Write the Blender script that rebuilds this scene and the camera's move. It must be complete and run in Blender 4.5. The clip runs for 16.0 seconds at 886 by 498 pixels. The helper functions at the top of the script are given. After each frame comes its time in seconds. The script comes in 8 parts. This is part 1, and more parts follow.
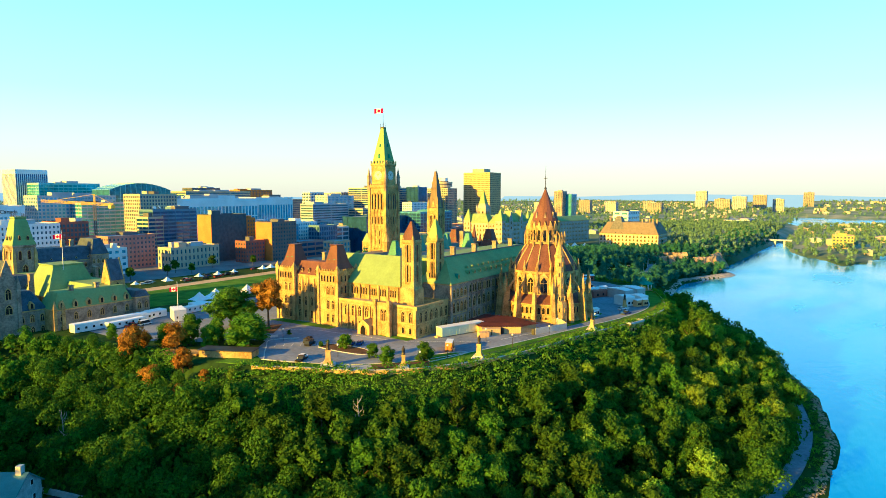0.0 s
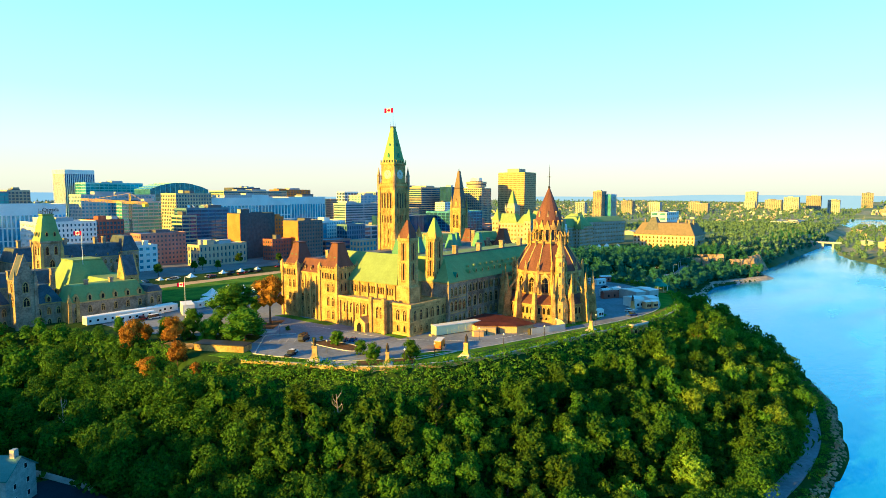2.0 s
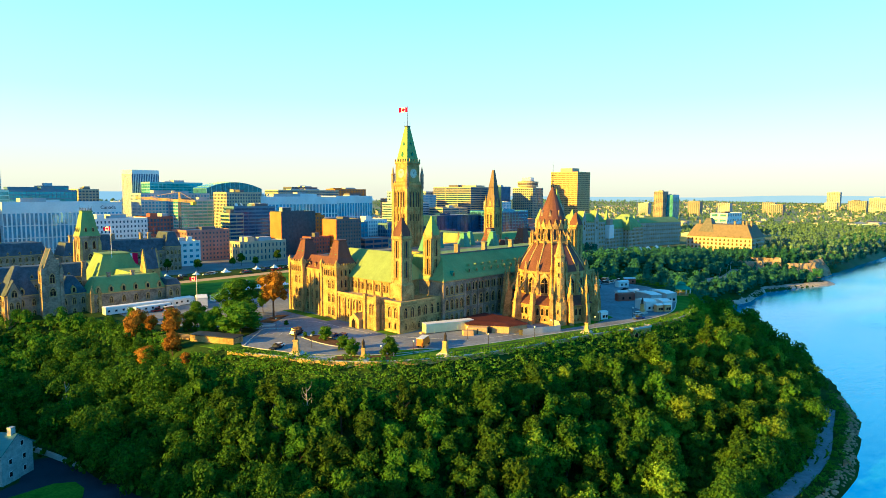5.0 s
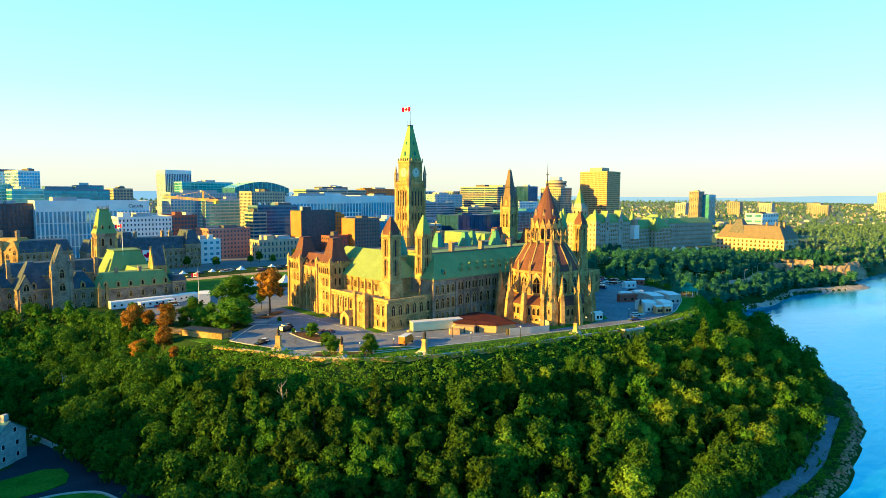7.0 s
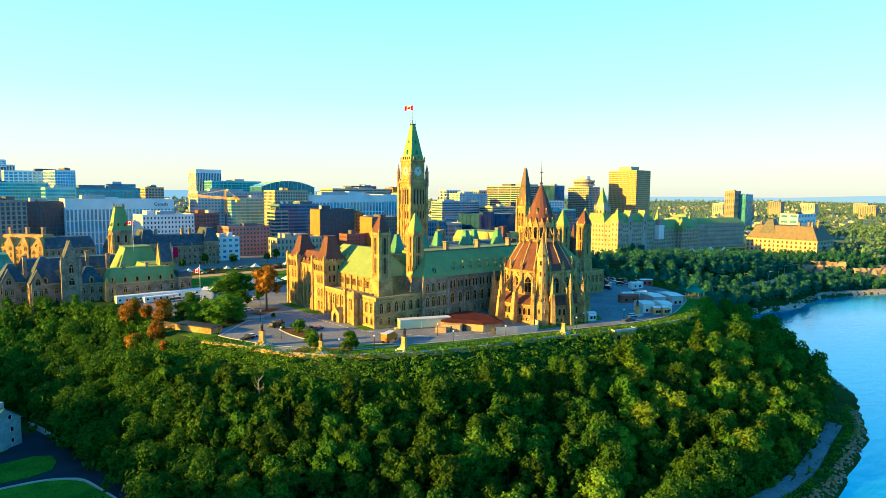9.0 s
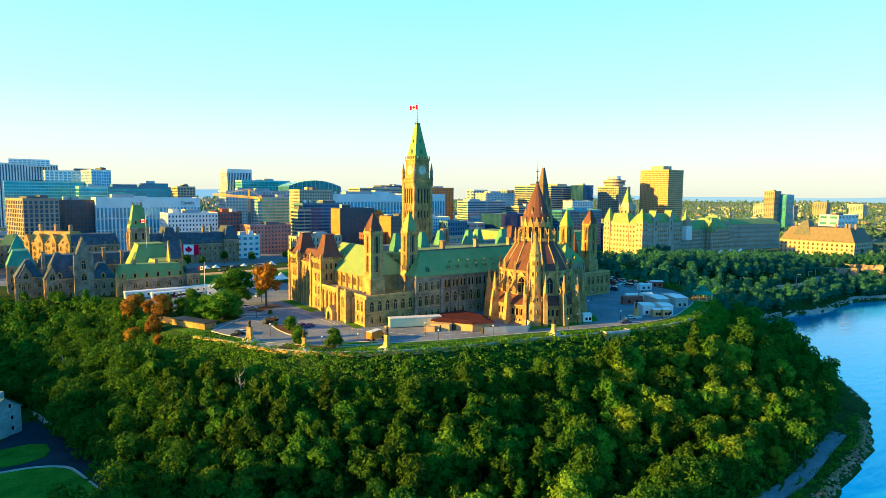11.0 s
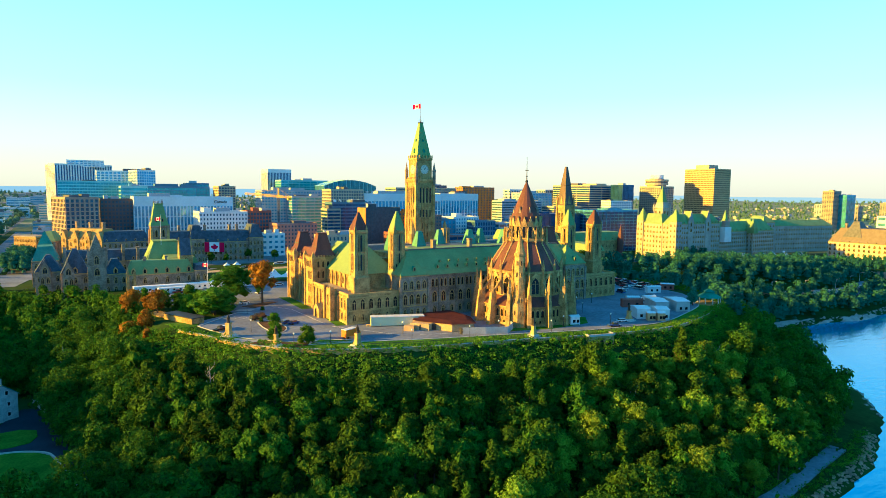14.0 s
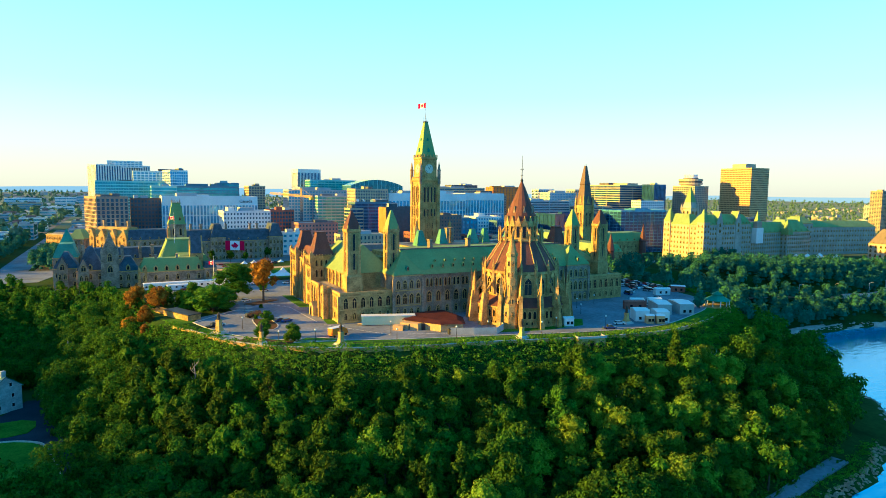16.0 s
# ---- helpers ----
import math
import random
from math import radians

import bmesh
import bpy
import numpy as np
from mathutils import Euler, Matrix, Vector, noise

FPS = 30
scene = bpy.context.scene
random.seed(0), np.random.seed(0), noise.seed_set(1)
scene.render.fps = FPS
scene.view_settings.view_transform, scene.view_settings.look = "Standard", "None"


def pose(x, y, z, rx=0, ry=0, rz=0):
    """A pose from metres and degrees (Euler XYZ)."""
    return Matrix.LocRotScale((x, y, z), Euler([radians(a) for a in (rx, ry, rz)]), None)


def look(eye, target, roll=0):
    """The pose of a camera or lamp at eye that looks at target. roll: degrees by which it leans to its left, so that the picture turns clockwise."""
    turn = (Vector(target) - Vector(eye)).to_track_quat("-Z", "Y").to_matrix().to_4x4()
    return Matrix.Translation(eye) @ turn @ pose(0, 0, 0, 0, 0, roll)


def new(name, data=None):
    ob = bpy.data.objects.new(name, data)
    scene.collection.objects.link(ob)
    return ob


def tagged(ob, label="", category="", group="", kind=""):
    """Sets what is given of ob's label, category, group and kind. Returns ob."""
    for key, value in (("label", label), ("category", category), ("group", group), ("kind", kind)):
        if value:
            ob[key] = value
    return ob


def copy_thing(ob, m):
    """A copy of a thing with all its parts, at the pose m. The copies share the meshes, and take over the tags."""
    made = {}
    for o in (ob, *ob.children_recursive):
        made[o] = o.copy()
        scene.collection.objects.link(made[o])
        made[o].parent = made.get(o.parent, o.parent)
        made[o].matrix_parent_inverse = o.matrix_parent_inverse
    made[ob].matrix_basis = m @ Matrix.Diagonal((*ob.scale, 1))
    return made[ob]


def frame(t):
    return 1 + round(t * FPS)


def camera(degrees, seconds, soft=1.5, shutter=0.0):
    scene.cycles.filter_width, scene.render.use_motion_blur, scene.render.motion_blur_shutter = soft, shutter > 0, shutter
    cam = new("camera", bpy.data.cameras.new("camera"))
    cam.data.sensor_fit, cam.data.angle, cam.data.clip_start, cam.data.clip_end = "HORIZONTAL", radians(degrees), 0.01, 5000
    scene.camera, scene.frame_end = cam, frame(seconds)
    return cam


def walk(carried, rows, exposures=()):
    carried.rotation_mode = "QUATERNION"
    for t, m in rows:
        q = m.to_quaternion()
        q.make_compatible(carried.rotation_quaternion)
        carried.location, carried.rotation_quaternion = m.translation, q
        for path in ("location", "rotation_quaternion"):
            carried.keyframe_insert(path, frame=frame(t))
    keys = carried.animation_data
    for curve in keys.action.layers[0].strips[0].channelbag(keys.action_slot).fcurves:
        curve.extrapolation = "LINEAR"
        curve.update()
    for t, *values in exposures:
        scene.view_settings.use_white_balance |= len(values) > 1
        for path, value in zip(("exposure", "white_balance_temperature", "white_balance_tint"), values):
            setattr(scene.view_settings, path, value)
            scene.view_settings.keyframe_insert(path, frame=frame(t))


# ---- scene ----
cam = camera(72.3, 16.0, soft=0.45)
METRES, EYE, TILT, LEAN, TURN = 150.0, 55.0, -5.1, 0.0, -57.5
BASE_X, BASE_Y = -261.96, -204.47
ROWS = [
    (0.0, 0.0, 0.0, 0.0, 0.0, 0.0, -0.0),
    (0.5, 0.031, 0.0007, -0.0011, 1.09, 0.01, -0.14),
    (1.0, 0.0623, 0.0016, -0.0019, 2.18, 0.0, -0.26),
    (1.5, 0.0937, 0.0027, -0.0032, 3.18, -0.01, -0.36),
    (2.0, 0.1249, 0.0043, -0.0038, 4.1, 0.0, -0.46),
    (2.5, 0.1561, 0.0065, -0.0043, 5.02, -0.01, -0.56),
    (3.0, 0.1876, 0.0093, -0.0046, 6.03, -0.01, -0.68),
    (3.5, 0.2195, 0.0131, -0.0047, 7.12, -0.05, -0.79),
    (4.0, 0.2509, 0.0172, -0.0049, 8.23, -0.06, -0.92),
    (6.5, 0.4094, 0.0439, -0.0059, 12.93, -0.15, -1.45),
    (7.0, 0.4406, 0.0506, -0.0059, 13.77, -0.17, -1.53),
    (7.5, 0.4726, 0.0582, -0.0054, 14.59, -0.22, -1.61),
    (8.0, 0.5025, 0.0664, -0.0052, 15.4, -0.26, -1.71),
    (8.5, 0.5324, 0.075, -0.0054, 16.28, -0.29, -1.78),
    (9.0, 0.5617, 0.0841, -0.0052, 17.17, -0.33, -1.9),
    (11.5, 0.7047, 0.1376, -0.0015, 21.55, -0.52, -2.38),
    (12.0, 0.7322, 0.1502, -0.0004, 22.39, -0.56, -2.46),
    (12.5, 0.7585, 0.1625, 0.0003, 23.14, -0.59, -2.55),
    (13.0, 0.7862, 0.1761, 0.0011, 23.85, -0.62, -2.6),
    (13.5, 0.8141, 0.1908, 0.0026, 24.63, -0.65, -2.69),
    (14.0, 0.8407, 0.2062, 0.0039, 25.58, -0.71, -2.77),
    (14.5, 0.8676, 0.2225, 0.0052, 26.71, -0.76, -2.9),
    (15.0, 0.894, 0.2388, 0.0065, 27.63, -0.8, -2.96),
    (15.5, 0.9203, 0.2551, 0.0078, 28.41, -0.84, -3.02),
    (16.0, 0.9464, 0.272, 0.009, 29.21, -0.9, -3.07),
]
walk(cam, [(t, pose(BASE_X, BASE_Y, EYE, TILT, LEAN, TURN) @ pose(METRES * x, METRES * y, METRES * z, 90 + pitch, roll, yaw)) for t, x, y, z, yaw, pitch, roll in ROWS], exposures=((0.0, 1.76, 5400, 4), (16.0, 1.76, 5400, 4)))

# ---- sky and sun: low morning sun from the east, slightly south ----
SUN_AZ, SUN_EL = 161.0, 12.5          # degrees, azimuth counted from +x towards +y
world = bpy.data.worlds.new("sky")
scene.world = world
world.use_nodes = True
wn, wl = world.node_tree.nodes, world.node_tree.links
wn.clear()
w_out = wn.new("ShaderNodeOutputWorld")
w_sky = wn.new("ShaderNodeTexSky")
w_sky.sky_type, w_sky.sun_disc = "NISHITA", False
w_sky.sun_elevation, w_sky.sun_rotation = radians(SUN_EL), radians(90.0 - SUN_AZ)
w_bg1 = wn.new("ShaderNodeBackground")
w_bg1.inputs["Strength"].default_value = 0.0105
wl.new(w_sky.outputs["Color"], w_bg1.inputs["Color"])
w_tc = wn.new("ShaderNodeTexCoord")
w_sep = wn.new("ShaderNodeSeparateXYZ")
w_ramp = wn.new("ShaderNodeValToRGB")
wl.new(w_tc.outputs["Generated"], w_sep.inputs["Vector"])
wl.new(w_sep.outputs["Z"], w_ramp.inputs["Fac"])
SKY = [(0.0, (0.94, 0.83, 0.58)), (0.03, (0.99, 0.90, 0.63)), (0.08, (0.90, 0.96, 0.78)), (0.15, (0.67, 1.0, 0.98)), (0.30, (0.44, 1.0, 1.0)), (0.34, (0.36, 0.86, 0.92)), (0.46, (0.08, 0.42, 0.70)), (0.65, (0.02, 0.28, 0.60)), (1.0, (0.008, 0.22, 0.54))]
els = w_ramp.color_ramp.elements
els[0].position, els[0].color = SKY[0][0], (*SKY[0][1], 1)
els[1].position, els[1].color = SKY[-1][0], (*SKY[-1][1], 1)
for at, col in SKY[1:-1]:
    e = els.new(at)
    e.color = (*col, 1)
w_bg2 = wn.new("ShaderNodeBackground")
w_bg2.inputs["Strength"].default_value = 0.292
# the sky away from the sun is cooler
w_cool = wn.new("ShaderNodeValToRGB")
wl.new(w_sep.outputs["Z"], w_cool.inputs["Fac"])
ce = w_cool.color_ramp.elements
ce[0].color, ce[1].color = (0.14, 0.66, 1.20, 1), (0.03, 0.36, 0.74, 1)
w_side = wn.new("ShaderNodeMapRange")
w_side.inputs["From Min"].default_value, w_side.inputs["From Max"].default_value = -0.10, -0.45
wl.new(w_sep.outputs["Y"], w_side.inputs["Value"])
w_mix = wn.new("ShaderNodeMix")
w_mix.data_type = "RGBA"
wl.new(w_side.outputs["Result"], w_mix.inputs["Factor"])
wl.new(w_ramp.outputs["Color"], w_mix.inputs["A"])
wl.new(w_cool.outputs["Color"], w_mix.inputs["B"])
# warm glow of the low sun, fading smoothly away from it
w_dot = wn.new("ShaderNodeVectorMath")
w_dot.operation = "DOT_PRODUCT"
w_dot.inputs[1].default_value = (math.cos(radians(SUN_AZ)), math.sin(radians(SUN_AZ)), 0.12)
wl.new(w_tc.outputs["Generated"], w_dot.inputs[0])
w_near = wn.new("ShaderNodeMapRange")
w_near.interpolation_type = "SMOOTHSTEP"
w_near.inputs["From Min"].default_value, w_near.inputs["From Max"].default_value = 0.80, 0.98
wl.new(w_dot.outputs["Value"], w_near.inputs["Value"])
w_glow = wn.new("ShaderNodeMix")
w_glow.data_type = "RGBA"
w_glow.inputs["B"].default_value = (0.85, 0.56, 0.16, 1)
wl.new(w_near.outputs["Result"], w_glow.inputs["Factor"])
wl.new(w_mix.outputs["Result"], w_glow.inputs["A"])
wl.new(w_glow.outputs["Result"], w_bg2.inputs["Color"])
w_add = wn.new("ShaderNodeAddShader")
wl.new(w_bg1.outputs[0], w_add.inputs[0])
wl.new(w_bg2.outputs[0], w_add.inputs[1])
wl.new(w_add.outputs[0], w_out.inputs["Surface"])

sun_data = bpy.data.lights.new("sun", "SUN")
sun_data.energy, sun_data.angle, sun_data.color = 5.0, radians(0.6), (1.0, 0.51, 0.025)
sun = new("sun", sun_data)
sun_dir = Vector((math.cos(radians(SUN_AZ)) * math.cos(radians(SUN_EL)), math.sin(radians(SUN_AZ)) * math.cos(radians(SUN_EL)), math.sin(radians(SUN_EL))))
sun.matrix_world = look(sun_dir * 900, (0, 0, 0))

# ---- materials ----
MATS = {}


def mat(name, col, rough=0.85, metal=0.0, var=0.25, scale=0.35, fine=3.0, bump=0.25, alt=None, streak=0.0, spec=None, per_object=0.0, per_island=0.0, trans=0.0):
    """A matte surface with two scales of variation, optional streaks, relief and a change from piece to piece."""
    m = bpy.data.materials.new(name)
    m.use_nodes = True
    n, l = m.node_tree.nodes, m.node_tree.links
    b = n["Principled BSDF"]
    b.inputs["Roughness"].default_value, b.inputs["Metallic"].default_value = rough, metal
    b.inputs["Specular IOR Level"].default_value = (0.05 if rough >= 0.7 else 0.3) if spec is None else spec
    tc = n.new("ShaderNodeNewGeometry")
    big, small = n.new("ShaderNodeTexNoise"), n.new("ShaderNodeTexNoise")
    big.inputs["Scale"].default_value, small.inputs["Scale"].default_value = scale, fine
    big.inputs["Detail"].default_value, small.inputs["Detail"].default_value = 4, 3
    if streak:
        mp = n.new("ShaderNodeMapping")
        mp.inputs["Scale"].default_value = (1, 1, streak)
        l.new(tc.outputs["Position"], mp.inputs["Vector"])
        l.new(mp.outputs["Vector"], big.inputs["Vector"])
    else:
        l.new(tc.outputs["Position"], big.inputs["Vector"])
    l.new(tc.outputs["Position"], small.inputs["Vector"])
    mean = n.new("ShaderNodeMath")
    mean.operation = "MULTIPLY_ADD"
    mean.inputs[1].default_value, mean.inputs[2].default_value = 0.6, 0.0
    l.new(big.outputs["Fac"], mean.inputs[0])
    add = n.new("ShaderNodeMath")
    add.operation = "MULTIPLY_ADD"
    add.inputs[1].default_value = 0.4
    l.new(small.outputs["Fac"], add.inputs[0])
    l.new(mean.outputs[0], add.inputs[2])
    fac = add.outputs[0]
    ramp = n.new("ShaderNodeValToRGB")
    lo = [c * (1 - var) for c in col]
    hi = alt or [min(1, c * (1 + var)) for c in col]
    ramp.color_ramp.elements[0].position, ramp.color_ramp.elements[1].position = 0.36, 0.64
    ramp.color_ramp.elements[0].color, ramp.color_ramp.elements[1].color = (*lo, 1), (*hi, 1)
    l.new(fac, ramp.inputs["Fac"])
    out = ramp.outputs["Color"]
    for amount, source in ((per_object, "object"), (per_island, "island")):
        if amount:
            if source == "object":
                info = n.new("ShaderNodeObjectInfo")
                rnd = info.outputs["Random"]
            else:
                rnd = tc.outputs["Random Per Island"]
            hsv = n.new("ShaderNodeHueSaturation")
            for key, a in (("Value", 1.0), ("Hue", 0.035)):
                mr = n.new("ShaderNodeMapRange")
                mid = 1.0 if key == "Value" else 0.5
                mr.inputs["To Min"].default_value, mr.inputs["To Max"].default_value = mid - amount * a, mid + amount * a
                l.new(rnd, mr.inputs["Value"])
                l.new(mr.outputs["Result"], hsv.inputs[key])
            l.new(out, hsv.inputs["Color"])
            out = hsv.outputs["Color"]
    l.new(out, b.inputs["Base Color"])
    if bump:
        bp = n.new("ShaderNodeBump")
        bp.inputs["Strength"].default_value, bp.inputs["Distance"].default_value = bump, 0.15
        l.new(small.outputs["Fac"], bp.inputs["Height"])
        l.new(bp.outputs["Normal"], b.inputs["Normal"])
    if trans:
        tr = n.new("ShaderNodeBsdfTranslucent")
        l.new(out, tr.inputs["Color"])
        mix = n.new("ShaderNodeMixShader")
        mix.inputs["Fac"].default_value = trans
        l.new(b.outputs[0], mix.inputs[1])
        l.new(tr.outputs[0], mix.inputs[2])
        l.new(mix.outputs[0], n["Material Output"].inputs["Surface"])
    MATS[name] = m
    return m


STONE = mat("sandstone", (0.40, 0.265, 0.10), var=0.45, scale=0.30, fine=1.6, bump=0.5)
# same sandstone with north-side shade put into a darker, greyer colour
STONE_SHADED = mat("shaded_weathered_sandstone", (0.29, 0.225, 0.16), var=0.5, scale=0.25, fine=1.5, bump=0.5)
STONE_PALE = mat("dressed_stone", (0.48, 0.32, 0.12), var=0.25, scale=0.5, fine=2.5)
COPPER = mat("green_copper", (0.22, 0.315, 0.12), rough=0.65, spec=0.05, var=0.14, scale=0.18, fine=1.2, bump=0.15, streak=0.15)
COPPER_DARK = mat("dark_green_copper", (0.05, 0.22, 0.15), spec=0.05, rough=0.65, var=0.25, scale=0.2, fine=1.4, bump=0.15, streak=0.15)
COPPER_BROWN = mat("brown_copper", (0.14, 0.062, 0.048), rough=0.6, spec=0.12, var=0.25, scale=0.3, fine=1.8, bump=0.2, streak=0.2)
COPPER_TEAL = mat("teal_copper", (0.10, 0.28, 0.20), spec=0.12, rough=0.6, var=0.25, scale=0.2, fine=1.4, bump=0.15, streak=0.15)
LEAD = mat("lead_roof", (0.13, 0.13, 0.12), rough=0.6, var=0.3)
SLATE = mat("slate_roof", (0.07, 0.09, 0.115), rough=0.6, spec=0.15, var=0.35, scale=0.4, fine=2.5)
GLASS = mat("dark_window_glass", (0.016, 0.016, 0.018), rough=0.15, var=0.3, scale=0.4, bump=0.0, spec=0.25)
FLATROOF = mat("flat_roof_gravel", (0.34, 0.29, 0.20), var=0.35, scale=0.15, fine=0.8)
ASPHALT = mat("asphalt", (0.20, 0.22, 0.25), rough=0.9, var=0.28, scale=0.06, fine=0.7, bump=0.1)
PAVING = mat("concrete_paving", (0.40, 0.37, 0.32), rough=0.9, var=0.2, scale=0.2)
KERB = mat("pale_kerb", (0.50, 0.48, 0.44), rough=0.9, var=0.15)
GRASS = mat("grass", (0.05, 0.16, 0.012), rough=0.95, var=0.35, scale=0.12, fine=1.4, bump=0.5, alt=(0.11, 0.23, 0.02))
SOIL = mat("soil", (0.12, 0.07, 0.035), rough=0.95, var=0.35)
EARTH = mat("forest_floor", (0.028, 0.062, 0.012), rough=1.0, var=0.4, scale=0.05, fine=0.5, bump=0.5)
ROCK = mat("rock", (0.30, 0.23, 0.15), rough=0.95, var=0.4, scale=0.2, fine=1.2, bump=0.8)
BARK_PALE = mat("weathered_dead_wood", (0.34, 0.30, 0.25), rough=0.95, var=0.25, scale=1.0, fine=5.0)
BARK = mat("bark", (0.10, 0.075, 0.05), rough=0.95, var=0.3, scale=1.0, fine=5.0)
WHITE = mat("white_painted_metal", (0.72, 0.72, 0.70), rough=0.5, var=0.08, bump=0.05)
CANVAS = mat("white_canvas", (0.80, 0.80, 0.78), rough=0.7, var=0.05, bump=0.1)
METAL = mat("dark_metal", (0.05, 0.05, 0.05), rough=0.5, metal=0.3, var=0.2, bump=0.0)
SPIRE_LEAD = mat("dark_brown_lead", (0.13, 0.085, 0.065), rough=0.5, var=0.3, streak=0.2)
BRONZE = mat("bronze", (0.06, 0.05, 0.04), rough=0.45, metal=0.6, var=0.3)

# ---- building helpers ----
def thing(name, at=(0, 0, 0), label="", category="", group="", kind="", turn=0.0):
    ob = new(name)
    ob.empty_display_size = 0.5
    ob.matrix_basis = pose(at[0], at[1], at[2], 0, 0, turn)
    return tagged(ob, label, category, group, kind)


def mesh_of(name, bm, material):
    me = bpy.data.meshes.new(name)
    bmesh.ops.recalc_face_normals(bm, faces=bm.faces)
    bm.to_mesh(me)
    bm.free()
    for m in (material if isinstance(material, (list, tuple)) else [material]):
        me.materials.append(m)
    return me


def part(name, bm, material, parent=None, label="", kind=""):
    """Links a bmesh as ONE mesh object, under a thing or a part."""
    ob = new(name, mesh_of(name, bm, material))
    ob.parent = parent
    return tagged(ob, label, kind=kind)


def piece(name, me, parent, m):
    """One more object on a shared mesh."""
    ob = new(name, me)
    ob.parent = parent
    ob.matrix_basis = m
    return ob


def raw(name, verts, faces, material, parent=None, label="", kind=""):
    me = bpy.data.meshes.new(name)
    me.from_pydata(verts, [], faces)
    me.materials.append(material)
    ob = new(name, me)
    ob.parent = parent
    return tagged(ob, label, kind=kind)


def box(bm, x0, y0, z0, x1, y1, z1):
    v = [bm.verts.new(p) for p in ((x0, y0, z0), (x1, y0, z0), (x1, y1, z0), (x0, y1, z0), (x0, y0, z1), (x1, y0, z1), (x1, y1, z1), (x0, y1, z1))]
    for f in ((3, 2, 1, 0), (4, 5, 6, 7), (0, 1, 5, 4), (1, 2, 6, 5), (2, 3, 7, 6), (3, 0, 4, 7)):
        bm.faces.new([v[i] for i in f])
    return bm


def loft(bm, rings, cap=True):
    """Skins rings of equal count; a ring of one point closes to a tip."""
    vs = [[bm.verts.new(p) for p in ring] for ring in rings]
    for a, b in zip(vs, vs[1:]):
        n = max(len(a), len(b))
        for i in range(n):
            j = (i + 1) % n
            if len(b) == 1:
                bm.faces.new((a[i], a[j], b[0]))
            elif len(a) == 1:
                bm.faces.new((a[0], b[j], b[i]))
            else:
                bm.faces.new((a[i], a[j], b[j], b[i]))
    if cap:
        if len(vs[0]) > 2:
            bm.faces.new(vs[0][::-1])
        if len(vs[-1]) > 2:
            bm.faces.new(vs[-1])
    return bm


def rect(x0, y0, x1, y1, z):
    return [(x0, y0, z), (x1, y0, z), (x1, y1, z), (x0, y1, z)]


def ring(cx, cy, r, z, n=8, a0=0.0):
    return [(cx + r * math.cos(a0 + 2 * math.pi * i / n), cy + r * math.sin(a0 + 2 * math.pi * i / n), z) for i in range(n)]


def square(cx, cy, half, z):
    return rect(cx - half, cy - half, cx + half, cy + half, z)


def hip(bm, x0, y0, x1, y1, z, h, ix, iy):
    """A hipped or truncated roof: the top is drawn in by ix and iy."""
    return loft(bm, [rect(x0, y0, x1, y1, z), rect(x0 + ix, y0 + iy, x1 - ix, y1 - iy, z + h)])


def poly(bm, pts, z0, z1):
    return loft(bm, [[(x, y, z0) for x, y in pts], [(x, y, z1) for x, y in pts]])


def tube(bm, a, b, r0, r1, n=6):
    a, b = Vector(a), Vector(b)
    q = (b - a).to_track_quat("Z", "Y")
    rings = []
    for c, r in ((a, r0), (b, r1)):
        rings.append([c + q @ Vector((r * math.cos(2 * math.pi * i / n), r * math.sin(2 * math.pi * i / n), 0)) for i in range(n)])
    return loft(bm, rings)


def arch_outline(w, h, n=4):
    """A pointed arch, standing on y = 0, in the plane of x and z."""
    s = h - 0.8 * w
    pts = [(-w / 2, 0), (w / 2, 0), (w / 2, s)]
    for i in range(1, n):
        a = math.pi / 2 * i / n * 0.74
        pts.append((w / 2 - w * (1 - math.cos(a)), s + w * math.sin(a) * 0.88))
    pts.append((0, h))
    for i in range(n - 1, 0, -1):
        a = math.pi / 2 * i / n * 0.74
        pts.append((-w / 2 + w * (1 - math.cos(a)), s + w * math.sin(a) * 0.88))
    pts.append((-w / 2, s))
    return pts


def gothic_window(w, h, lights=2):
    """Meshes of a pointed window that looks along -y: dark glass, and its stone frame and mullions, standing proud of the wall."""
    g = bmesh.new()
    o = arch_outline(w, h)
    vs = [g.verts.new((x, -0.03, z)) for x, z in o]
    g.faces.new(vs)
    f = bmesh.new()
    edge = min(0.5, 0.34 * w)
    big = arch_outline(w + edge, h + 0.8 * edge)
    n = len(o)
    inner_f = [f.verts.new((x, -0.22, z)) for x, z in o]
    outer_f = [f.verts.new((x, -0.22, z - (0.15 if z == 0 else 0))) for x, z in big]
    inner_b = [f.verts.new((x, 0.0, z)) for x, z in o]
    outer_b = [f.verts.new((x, 0.0, z - (0.15 if z == 0 else 0))) for x, z in big]
    for i in range(n):
        j = (i + 1) % n
        f.faces.new((inner_f[i], inner_f[j], outer_f[j], outer_f[i]))
        f.faces.new((inner_b[j], inner_b[i], inner_f[i], inner_f[j]))
        f.faces.new((outer_f[i], outer_f[j], outer_b[j], outer_b[i]))
    for i in range(1, lights):
        x = -w / 2 + w * i / lights
        box(f, x - 0.09, -0.16, 0, x + 0.09, -0.02, h * 0.8)
    if lights > 1:
        box(f, -w / 2, -0.14, h * 0.62, w / 2, -0.02, h * 0.62 + 0.16)
    return mesh_of("window_glass", g, GLASS), mesh_of("window_frame", f, STONE_PALE)


GOTHIC = {}


